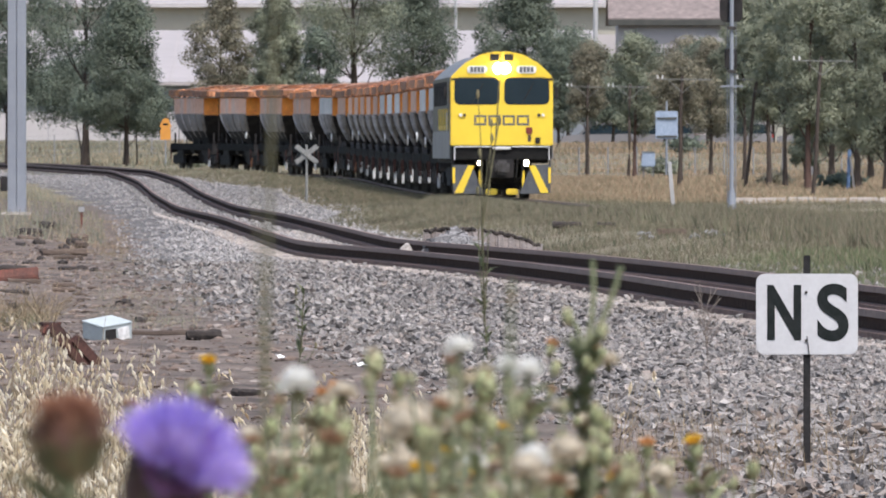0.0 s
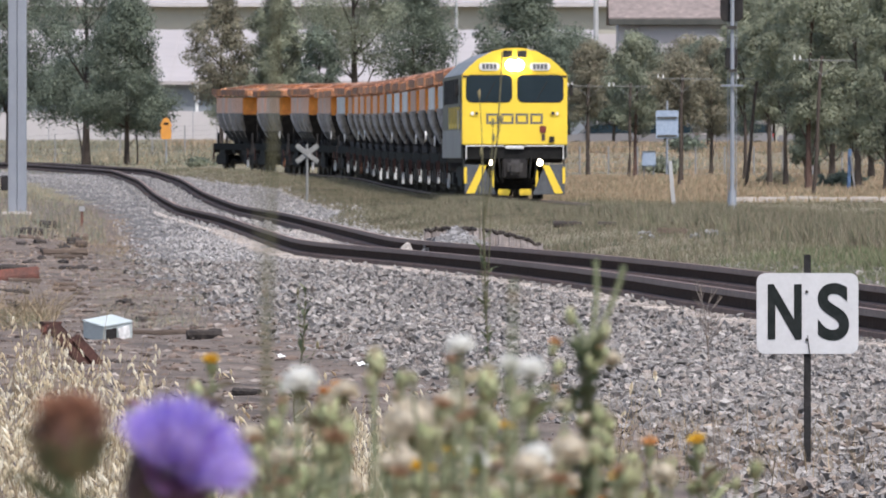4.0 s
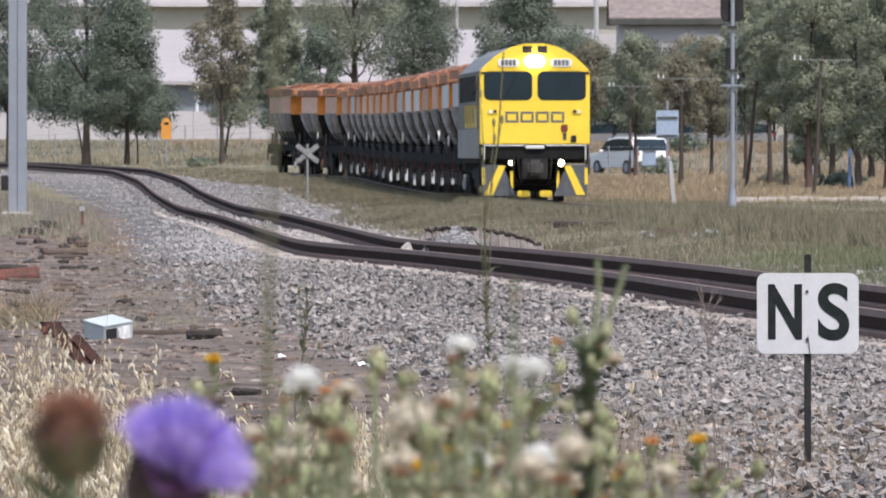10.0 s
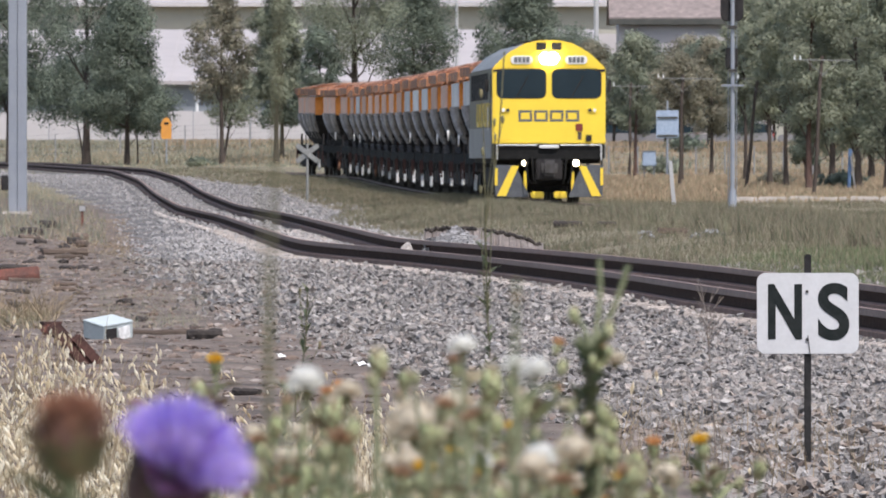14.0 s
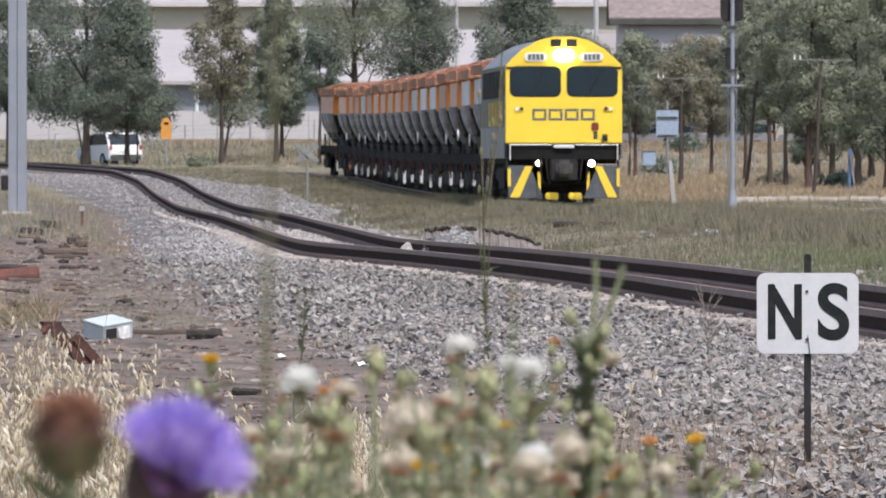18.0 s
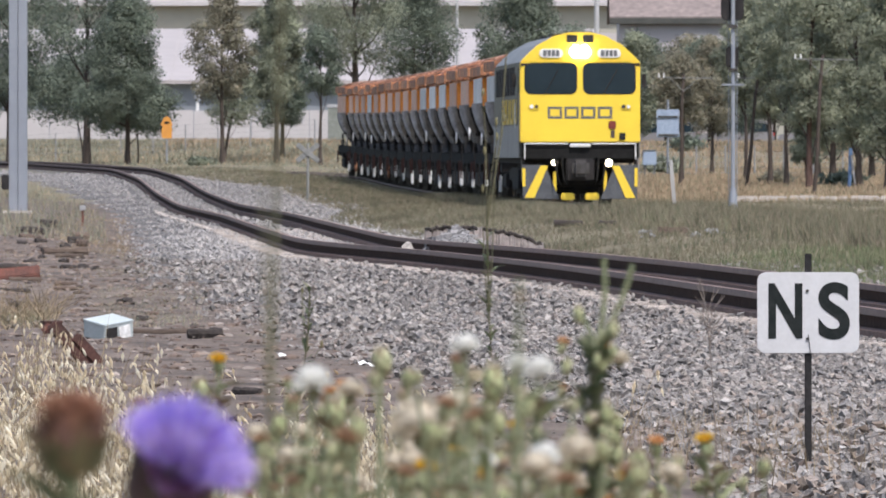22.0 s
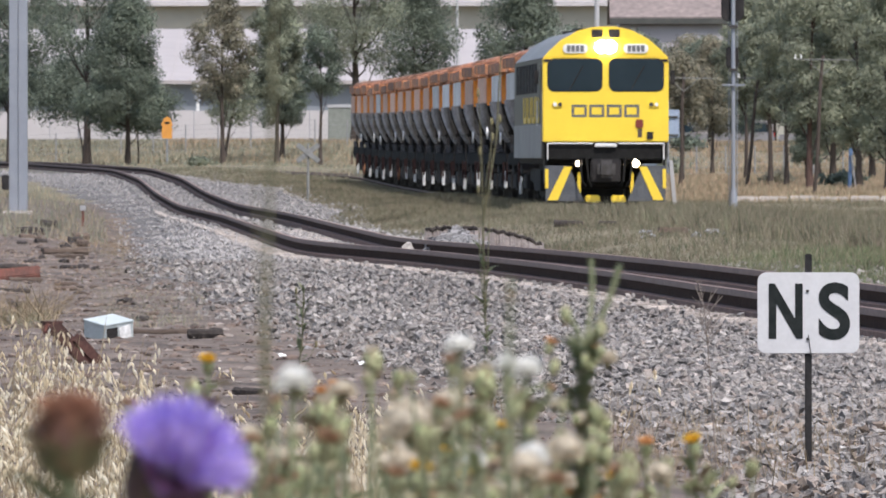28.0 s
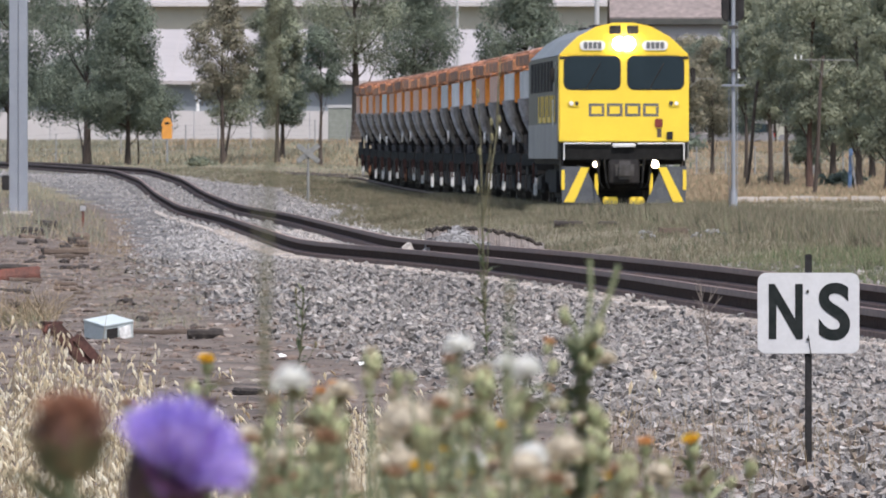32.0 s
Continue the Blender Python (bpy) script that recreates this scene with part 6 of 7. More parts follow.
x = at(-32.4, 158)
ob = tagged(part("rusty_slab", prism([(-0.14, 0), (0.14, 0), (0.16, 0.03), (0.10, 0.14), (-0.10, 0.15), (-0.15, 0.05)], -0.42, 0.42, axis="X", bevel=0.01), M_RUSTSTEEL), "dusty red slab of rusty steel in the dirt", "scrap")
ob.matrix_world = pose(x, 158, float(ground_z(x, 158)) + 0.01, 0, -5, 4)
for b, d, long, turn, up in ((-28.9, 112, 0.16, 20, 0.0),):
    x = at(b, d)
    ob = tagged(part("scrap_beam", prism([(-0.05, 0), (0.05, 0), (0.05, 0.015), (0.012, 0.025), (0.012, 0.08), (0.05, 0.09), (0.05, 0.105), (-0.05, 0.105), (-0.05, 0.09), (-0.012, 0.08), (-0.012, 0.025), (-0.05, 0.015)], -long / 2, long / 2, axis="X"), M_RUSTSTEEL if up else M_DARKRUST),
                "dark rusty steel offcut lying in the dirt", "scrap")
    ob.matrix_world = pose(x, d, float(ground_z(x, d)) + up, 0, 0, turn)
x = at(-27.3, 95)
ob = tagged(part("leaning_beam", box((0, 0, 0), (0.46, 0.10, 0.10), 0.015, bm=box((0.08, -0.02, 0.06), (0.28, 0.09, 0.08), 0.015)), M_DARKRUST), "dark rusty beam end leaning out of the dirt", "scrap")
ob.matrix_world = pose(x, 95, float(ground_z(x, 95)) + 0.12, 0, 48, 6)
x = at(-29.1, 111)
ob = tagged(part("rusty_bracket", box((0, 0, 0.05), (0.13, 0.10, 0.09), 0.02, m=pose(0, 0, 0, 0, 14, 25)), M_RUSTSTEEL), "red rusty bracket beside the cable box", "scrap")
ob.matrix_world = pose(x, 111, float(ground_z(x, 111)) + 0.01)
blades("rank_grass", 520, between(112, 128, lambda y: -0.0335 * y, lambda y: -0.0284 * y, 1.0, 0.9), 0.36, 0.009, M_STRAW, "rank straw tufts in the dirt", 2.6)
blades("rank_grass", 480, between(114, 126, lambda y: -0.0335 * y, lambda y: -0.0292 * y, 1.0, 0.95), 0.13, 0.008, M_DARKWEED, "dark olive grass tufts in the dirt", 1.5)
blades("dry_stalks", 700, between(58, 72, lambda y: 0.012 * y, lambda y: 0.035 * y, 1.0, 0.8), 0.30, 0.005, M_STRAW, "sparse dry stalks between the stones", 0.7)
blades("rank_grass", 8000, between(112, 200, lambda y: -0.0255 * y, lambda y: -0.0175 * y, 1.0, 0.9), 0.12, 0.006, M_PALEGRASS, "sparse straw along the edge of the stones", 1.4)
blades("rank_grass", 5200, between(150, 270, lambda y: -0.0335 * y, lambda y: -0.0235 * y, 1.0, 0.8), 0.09, 0.014, M_DRYGRASS, "sparse straw tufts in the dirt")

blades("rank_grass", 5200, between(205, 345, lambda y: -0.0285 * y, lambda y: -0.0232 * y, 1.0, 0.85), 0.13, 0.014, M_DRYGRASS, "orange straw along the edge of the stones", 1.2)
# a line of loose stones in the grass
r = np.random.default_rng(21)
for k in range(44):
    b, d = r.uniform(14.5, 30.5), r.normal(231, 5)
    x, s = at(b, d), r.uniform(0.04, 0.08)
    bm = bmesh.new()
    bmesh.ops.create_icosphere(bm, subdivisions=1, radius=1.0)
    for v in bm.verts:
        v.co = Vector((v.co.x * s * r.uniform(0.9, 1.6), v.co.y * s, v.co.z * s * r.uniform(0.5, 0.9)))
    ob = tagged(part("stone", bm, M_SKIRT), "pale rough stone lying in the grass", "stone", "stones in the grass")
    ob.matrix_world = pose(x, d, float(ground_z(x, d)) + s * 0.4, 0, 0, r.uniform(0, 180))

M_PALESTONE = surface("pale_rough_stone", (0.26, 0.24, 0.225), (0.42, 0.39, 0.37), 9, 0.9, fine=40, fine_amount=0.4)
x = at(-2.65, 207)
bm = bmesh.new()
bmesh.ops.create_icosphere(bm, subdivisions=2, radius=0.11)
for v in bm.verts:
    v.co *= 1 + 0.5 * noise.noise(v.co * 9)
    v.co.z *= 1.25 + 0.3 * math.sin(v.co.x * 30)
ob = tagged(part("stone", bm, M_PALESTONE), "pale rough stone against the rail", "stone")
ob.matrix_world = pose(x, 207, float(near_track(207)[1]) - 0.17)

# clods and rubble in the dirt
r = np.random.default_rng(8)
n = 15000
yy = 58 + 210 * r.random(n) ** 1.3
ee = curve(yy, EDGE_X)
xx = -yy * 0.034 + (ee + 0.6 + yy * 0.034) * r.random(n)
zz = ground_z(xx, yy) + 0.02
ico = bmesh.new()
bmesh.ops.create_icosphere(ico, subdivisions=1, radius=1.0)
iv = np.array([v.co[:] for v in ico.verts])
ifc = np.array([[v.index for v in f.verts] for f in ico.faces])
ico.free()
iv = iv / np.linalg.norm(iv, axis=1)[:, None]
sz = (0.008 + 0.036 * r.random(n) ** 4)[:, None, None]
vv = iv[None] * (0.6 + 0.6 * r.random((n, len(iv), 1))) * sz * np.array([1.3, 1.0, 0.7]) + np.stack([xx, yy, zz], -1)[:, None]
tagged(fast_mesh("rubble", vv.reshape(-1, 3), (np.arange(n)[:, None, None] * len(iv) + ifc[None]).reshape(-1, 3),
                 palette("rubble_clods", [(0.08, 0.057, 0.048), (0.15, 0.11, 0.09), (0.24, 0.19, 0.16), (0.12, 0.083, 0.066), (0.045, 0.034, 0.03), (0.30, 0.26, 0.235), (0.06, 0.045, 0.04)], 0.95, 0.2)), "clods and rubble strewn over the dirt", "rubble", kind="stuff")

for b, d, s in ((-5.8, 93.5, 0.10), (-11.9, 98, 0.06), (-19.3, 204, 0.14), (-2.6, 213, 0.16)):
    x = at(b, d)
    cx, cz = near_track(d)
    bm = bmesh.new()
    bmesh.ops.create_grid(bm, x_segments=4, y_segments=3, size=0.5)
    for v in bm.verts:
        v.co = Vector((v.co.x * s * 1.3, v.co.y * s, 0.05 * s + 0.35 * s * abs(math.sin(v.co.x * 4 + v.co.y * 3))))
    bmesh.ops.solidify(bm, geom=bm.faces[:], thickness=0.003)
    ob = tagged(part("litter", bm, M_PAPER), "crumpled scrap of white litter on the stones", "litter")
    ob.matrix_world = pose(x, d, float(ground_z(x, d) + max(0, ballast_lift(x, d))) + 0.02, 20, 10, 30)

# a low cut bank of soil behind the near track, turf hanging over its edge
M_SOIL = surface("cut_soil", (0.13, 0.108, 0.096), (0.215, 0.185, 0.168), 3.0, 0.95, fine=20, fine_amount=0.4, bump=0.8)
r = np.random.default_rng(44)


def bank_edge(b):
    """Height of the bank's edge at a bearing."""
    e = np.interp(b, (-3.0, -0.6, 0.8, 3.2, 4.8, 6.1, 7.0, 9.0, 10.8), (-5.8, -5.45, -5.35, -5.5, -5.8, -6.15, -6.6, -6.75, -7.1))
    return EYE.z + e * 0.207 + 0.012 * math.sin(b * 9) + 0.008 * math.sin(b * 23)


V, F, cols = [], [], np.linspace(-1.4, 7.4, 66)
for k, bb in enumerate(cols):
    top = bank_edge(bb)
    low = float(ground_z(at(bb, 204), 204)) - 0.05
    back = float(ground_z(at(bb, 216), 216)) - 0.03
    V += [(at(bb, 203.6), 203.6 + 0.15 * math.sin(bb * 5), min(low, top - 0.02)), (at(bb, 206), 205.6 + 0.2 * math.sin(bb * 7), (low + top) / 2 + 0.02 * math.sin(bb * 11)), (at(bb, 207), 207, top), (at(bb, 210), 210, top), (at(bb, 216), 216, back)]
    if k:
        F += [((k - 1) * 5 + i, k * 5 + i, k * 5 + i + 1, (k - 1) * 5 + i + 1) for i in range(4)]
tagged(fast_mesh("soil_bank", np.array(V), np.array(F), M_SOIL), "low cut bank of pinkish grey soil behind the rails", "bank", kind="structure")
# near-black roots also paint the shadow line under the turf's edge
TURF = thing("turf_edge", Matrix(), "overhanging roots, coloured dark as in shadow, along the edge of the soil bank", "turf")
for lo_, hi_ in ((-1.3, 0.2), (-0.1, 2.4), (2.9, 5.0), (4.8, 7.2)):
    line = [Vector((at(bb, 206.8), 206.8 + r.uniform(-0.05, 0.05), bank_edge(bb) - 0.01 + r.uniform(-0.008, 0.008))) for bb in np.linspace(lo_, hi_, 12)]
    part("root_mat", stalk(line, 0.026, 0.036, 7), M_CHAR, TURF, "root mat with the overhang's shadow in its dark colour")
heap = r.normal(size=(420, 2))
HV, HF = [], []
cube = np.array([(x_, y_, z_) for z_ in (-1, 1) for x_, y_ in ((-1, -1), (1, -1), (1, 1), (-1, 1))], float)
for k in range(420):
    bb = float(np.clip(0.9 + heap[k, 0] * 1.1, -1.2, 3.3))
    f_ = r.random()
    p_ = np.array([at(bb, 205), 204.0 + 2.6 * f_, -0.22 + (bank_edge(bb) - 0.05 + 0.22) * f_ * max(0.25, 1 - abs(bb - 0.9) / 3.2)])
    HV.append(p_ + cube * (0.6 + 0.5 * r.random((8, 1))) * 0.045 * (0.7 + 0.6 * r.random()) + 0.02 * r.normal(size=(8, 3)))
    HF.append(np.array([(0, 3, 2, 1), (4, 5, 6, 7), (0, 1, 5, 4), (1, 2, 6, 5), (2, 3, 7, 6), (3, 0, 4, 7)]) + 8 * k)
tagged(fast_mesh("stone_heap", np.concatenate(HV), np.concatenate(HF), palette("pale_heap_stone", [(0.225, 0.218, 0.22), (0.27, 0.263, 0.265), (0.18, 0.176, 0.178)], 0.9, 0.15)), "heap of pale grey stones against the soil bank", "gravel", kind="stuff")
blades("bank_foot", 2200, lambda n: (lambda bb, yy: (bb * yy / 1000, yy))(rng.uniform(6.0, 10.5, n), rng.uniform(202.5, 208, n)), 0.22, 0.012, M_GRASS, "grass at the foot of the soil bank")
blades("bank_turf", 5000, lambda n: (lambda bb, yy: (bb * yy / 1000, yy))(rng.uniform(-1.4, 7.2, n), rng.uniform(207, 214, n)), 0.30, 0.012, M_GRASS, "grass on top of the soil bank")


# ---- weeds, thistles and oats before the camera ----
SWAYING = []


def spot(b, e, d):
    """A place by its bearing and elevation, in thousandths, and its distance."""
    return Vector((b * d / 1000, d, EYE.z + e * d / 1000))


def bend(a, b, sag=0.02, n=6):
    """A gently bowed line of points from a to b."""
    a, b = Vector(a), Vector(b)
    side = Vector((random.uniform(-1, 1), random.uniform(-1, 1), 0)) * sag
    return [a.lerp(b, i / n) + side * math.sin(math.pi * i / n) for i in range(n + 1)]


def hairs(c, axis, n, length, open_angle, wide, r, start=0.0, curl=0.0):
    """Fine florets or hairs that fan out from c round an axis, as slim blades: corners and faces."""
    q = Vector(axis).to_track_quat("Z", "Y").to_matrix()
    th, ph = open_angle * np.sqrt(r.random(n)), r.random(n) * 6.283
    d = np.stack([np.sin(th) * np.cos(ph), np.sin(th) * np.sin(ph), np.cos(th)], -1) @ np.array(q).T
    side = np.cross(d, r.normal(size=(n, 3)))
    side /= np.linalg.norm(side, axis=1)[:, None]
    L = (length * (0.78 + 0.3 * r.random(n)))[:, None]
    base, w = np.array(c) + d * start, wide
    tip = np.array(c) + d * L
    tip[:, 2] -= curl * (np.sin(th) ** 2) * L[:, 0]
    v = np.stack([base - side * w * 0.5, base + side * w * 0.5, tip + side * w, tip - side * w], 1)
    return v.reshape(-1, 3), np.arange(4 * n).reshape(-1, 4)


def scales(c, axis, rad, tall, n, size, r):
    """Overlapping bracts on an egg-shaped calyx."""
    q = np.array(Vector(axis).to_track_quat("Z", "Y").to_matrix())
    v = []
    for i in range(n):
        f = (i + 0.5) / n
        a = i * 2.399
        rr = rad * math.sin(math.pi * (0.12 + 0.66 * f)) ** 0.7
        z = tall * (f - 0.5)
        n_ = np.array([math.cos(a), math.sin(a), 0.0])
        t_ = np.array([-math.sin(a), math.cos(a), 0.0])
        p = n_ * rr + np.array([0, 0, z])
        up = np.array([0, 0, 1.0]) * size * 1.5 + n_ * size * 0.45
        v += [p - t_ * size * 0.6 - up * 0.5, p + t_ * size * 0.6 - up * 0.5, p + up * 0.6 + t_ * size * 0.12, p + up * 0.6 - t_ * size * 0.12]
    return np.array(v) @ q.T + np.array(c), np.arange(4 * n).reshape(-1, 4)


def egg(c, axis, rad, tall, n=10):
    bm = bmesh.new()
    bmesh.ops.create_uvsphere(bm, u_segments=n, v_segments=7, radius=1.0)
    m = Matrix.Translation(c) @ Vector(axis).to_track_quat("Z", "Y").to_matrix().to_4x4() @ Matrix.Diagonal((rad, rad, tall, 1))
    bmesh.ops.transform(bm, matrix=m, verts=bm.verts)
    return bm


def head(kind, p, c, size, axis, r):
    """A flower head of the plant p at c: seed fluff, yellow or orange bud, green bud, violet or withered thistle."""
    axis = Vector(axis).normalized()
    c = Vector(c)
    if kind in ("white", "cream"):
        size *= 1.2
        h = part("calyx", egg(c - axis * size * 0.75, axis, size * 0.42, size * 0.5), M_BRACTGREEN, p, "green calyx with a fluffy seed head")
        part("seed_core", egg(c, axis, size * 0.82, size * 0.58, 14), M_FLUFF if kind == "white" else M_CREAM, h)
        fast_mesh("fluff_tuft", *hairs(c - axis * size * 0.4, axis, 420, size * 1.2, 1.75, size * 0.05, r), M_FLUFF if kind == "white" else M_CREAM, h, "white fluffy seed head" if kind == "white" else "cream tattered seed head", kind="stuff")
    elif kind in ("yellow", "orange", "green", "rust"):
        h = part("bud", egg(c - axis * size * 0.6, axis, size * 0.62, size * 0.95), M_BUD, p, "green bud")
        fast_mesh("bract_cup", *scales(c - axis * size * 0.6, axis, size * 0.64, size * 1.7, 26, size * 0.34, r), M_WEEDLEAF, h, kind="stuff")
        if kind != "green":
            fast_mesh("petal_tuft", *hairs(c - axis * size * 0.2, axis, 120, size * 1.15, 1.0, size * 0.10, r), M_PETAL if kind == "yellow" else M_ORANGEPETAL if kind == "orange" else M_WILTED, h, "yellow petals" if kind == "yellow" else "faded orange petals" if kind == "orange" else "wilted tan petals", kind="stuff")
        else:
            fast_mesh("tip", *hairs(c - axis * size * 0.1, axis, 60, size * 0.7, 0.7, size * 0.08, r), M_CREAM, h, kind="stuff")
    else:
        violet = kind == "violet"
        cup = c - axis * size * (0.62 if violet else 0.45)
        h = part("calyx", egg(cup, axis, size * (0.56 if violet else 0.66), size * (0.62 if violet else 0.58), 16), M_BRACT if violet else M_WITHERED, p, "scaly dark calyx")
        if violet:
            fast_mesh("bract_cup", *scales(cup, axis, size * 0.70, size * 1.2, 170, size * 0.22, r), M_BRACT, h, "overlapping pointed bracts", kind="stuff")
        else:
            fast_mesh("bract_cup", *scales(cup - axis * size * 0.14, axis, size * 0.80, size * 0.8, 40, size * 0.34, r), M_BRACTGREEN, h, "overlapping olive bracts", kind="stuff")
            fast_mesh("bract_cup", *scales(cup + axis * size * 0.32, axis, size * 0.78, size * 0.72, 26, size * 0.38, r), M_DRYBRACT, h, "overlapping dry reddish bracts", kind="stuff")
        if violet:
            part("floret_cushion", egg(c - axis * size * 0.22, axis, size * 0.66, size * 0.36, 18), M_PURPLEDEEP, h, "dense violet floret cushion")
            fast_mesh("floret_tuft", *hairs(c - axis * size * 0.45, axis, 1300, size * 1.30, 1.15, size * 0.020, r, 0.2 * size, 0.08), M_PURPLE, h, "fine violet florets", kind="stuff")
            fast_mesh("disc_tuft", *hairs(c - axis * size * 0.35, Vector((axis.x * 0.4, -0.9, 0.25)), 420, size * 1.02, 0.75, size * 0.018, r, 0.3 * size), M_MAUVE, h, "mauve shaded inner florets", kind="stuff")
        else:
            fast_mesh("floret_tuft", *hairs(c - axis * size * 0.70, axis, 420, size * 1.42, 0.55, size * 0.025, r, 0.2 * size), M_RUSTFLORET, h, "withered rust-brown florets", kind="stuff")
            fast_mesh("bract_fan", *hairs(c - axis * size * 1.05, axis, 70, size * 1.72, 0.60, size * 0.11, r, 0.5 * size), M_DRYBRACT, h, "long dry reddish bracts", kind="stuff")
            fast_mesh("bract_fan", *hairs(c - axis * size * 1.05, axis, 130, size * 1.25, 0.92, size * 0.07, r, 0.4 * size), M_WITHERED, h, "pointed olive bracts", kind="stuff")


def leaf_blades(n, path, long, wide, r, spread=1.0):
    """Slim pointed leaves set along a stem."""
    v, f = [], []
    for i in range(n):
        k = r.random() * (len(path) - 1)
        a, b = path[int(k)], path[min(len(path) - 1, int(k) + 1)]
        p = np.array(a.lerp(b, k - int(k)))
        ang = r.random() * 6.283
        d = np.array([math.cos(ang) * spread, math.sin(ang) * spread, 0.25 + 0.9 * r.random()])
        d /= np.linalg.norm(d)
        s = np.cross(d, np.array([0, 0, 1.0]))
        s /= np.linalg.norm(s) + 1e-6
        L, w = long * (0.5 + r.random()), wide * (0.6 + 0.7 * r.random())
        m = p + d * L * 0.45 + np.array([0, 0, 0.05 * L])
        t = p + d * L + np.array([0, 0, -0.22 * L])
        j = len(v)
        v += [p, m - s * w, t, m + s * w]
        f.append((j, j + 1, j + 2, j + 3))
    return np.array(v), np.array(f)


def foot(b, d):
    x = at(b, d) + random.uniform(-0.03, 0.03)
    return Vector((x, d, float(ground_z(x, d)) - 0.02))


def weed(b, e, d, heads, seed, label, name="weed", sway=1.0, leaves=16, stem=0.0021, long=0.046, group="flowering weeds"):
    """A weed rooted in the ground whose leading head stands at bearing b and elevation e; heads: kind, size, and offset sideways, away and up."""
    r = np.random.default_rng(seed)
    random.seed(seed)
    base = foot(b, d)
    P = thing(name, Matrix.Translation(base), label, "weed", group)
    top = spot(b, e, d) - base
    lead = bend((0, 0, 0), top - Vector((0, 0, heads[0][1])), 0.03, 8)
    part("stem", stalk(lead, stem * 1.4, stem * 0.7), M_STEM, P, "ribbed green stem")
    for i, (kind, size, dx, dy, dz) in enumerate(heads):
        c = top + Vector((dx, dy, dz))
        axis = Vector((dx * 3 + random.uniform(-0.2, 0.2), random.uniform(-0.5, 0.1), 1))
        if i:
            root = lead[5].lerp(lead[7], random.random())
            root = root if root.z < c.z - 0.02 else lead[4]
            twig = bend(root, c - Vector((0, 0, size)), 0.008, 4)
            part("twig", stalk(twig, stem * 0.7, stem * 0.45), M_STEM, P)
        head(kind, P, c, size, axis, r)
    if leaves:
        fast_mesh("foliage", *leaf_blades(leaves, [lead[7].lerp(lead[8], f) for f in (0.2, 0.4, 0.6, 0.8, 0.96)], long, long * 0.2, r), M_WEEDLEAF, P, "slim grey-green leaves", kind="stuff")
    SWAYING.append((P, base, top.z, d, sway))
    return P


# the violet thistle and its withered neighbour
random.seed(3)
P = thing("thistle", Matrix.Translation(foot(-19.3, 4.7)), "violet artichoke thistle in full bloom on a thick stem", "thistle", "thistles")
o = Vector(P.matrix_world.translation)
c = spot(-19.3, -22.0, 4.7) - o
part("stem", stalk(bend((0, 0, 0), c - Vector((0.010, 0, 0.026)), 0.02, 8), 0.006, 0.005), M_STEM, P, "thick green stem")
head("violet", P, c, 0.0216, (0.50, -0.35, 1), np.random.default_rng(1))
SWAYING.append((P, o, c.z, 4.7, 0.16))
P = thing("thistle", Matrix.Translation(foot(-27.5, 4.5)), "withered brown thistle head on a thick stem", "thistle", "thistles")
o = Vector(P.matrix_world.translation)
c = spot(-27.6, -20.0, 4.5) - o
lead = bend((0, 0, 0), c - Vector((0, 0, 0.013)), 0.02, 8)
part("stem", stalk(lead, 0.0042, 0.0030), M_STEM, P, "thick green stem")
fast_mesh("foliage", *leaf_blades(16, [lead[7].lerp(lead[8], f) for f in (0.75, 0.8, 0.85, 0.9, 0.95)], 0.024, 0.004, np.random.default_rng(12)), M_DARKWEED, P, "grey-green pointed leaves", kind="stuff")
head("withered", P, c, 0.0150, (0.0, -0.2, 1), np.random.default_rng(2))
SWAYING.append((P, o, c.z, 4.5, 0.12))

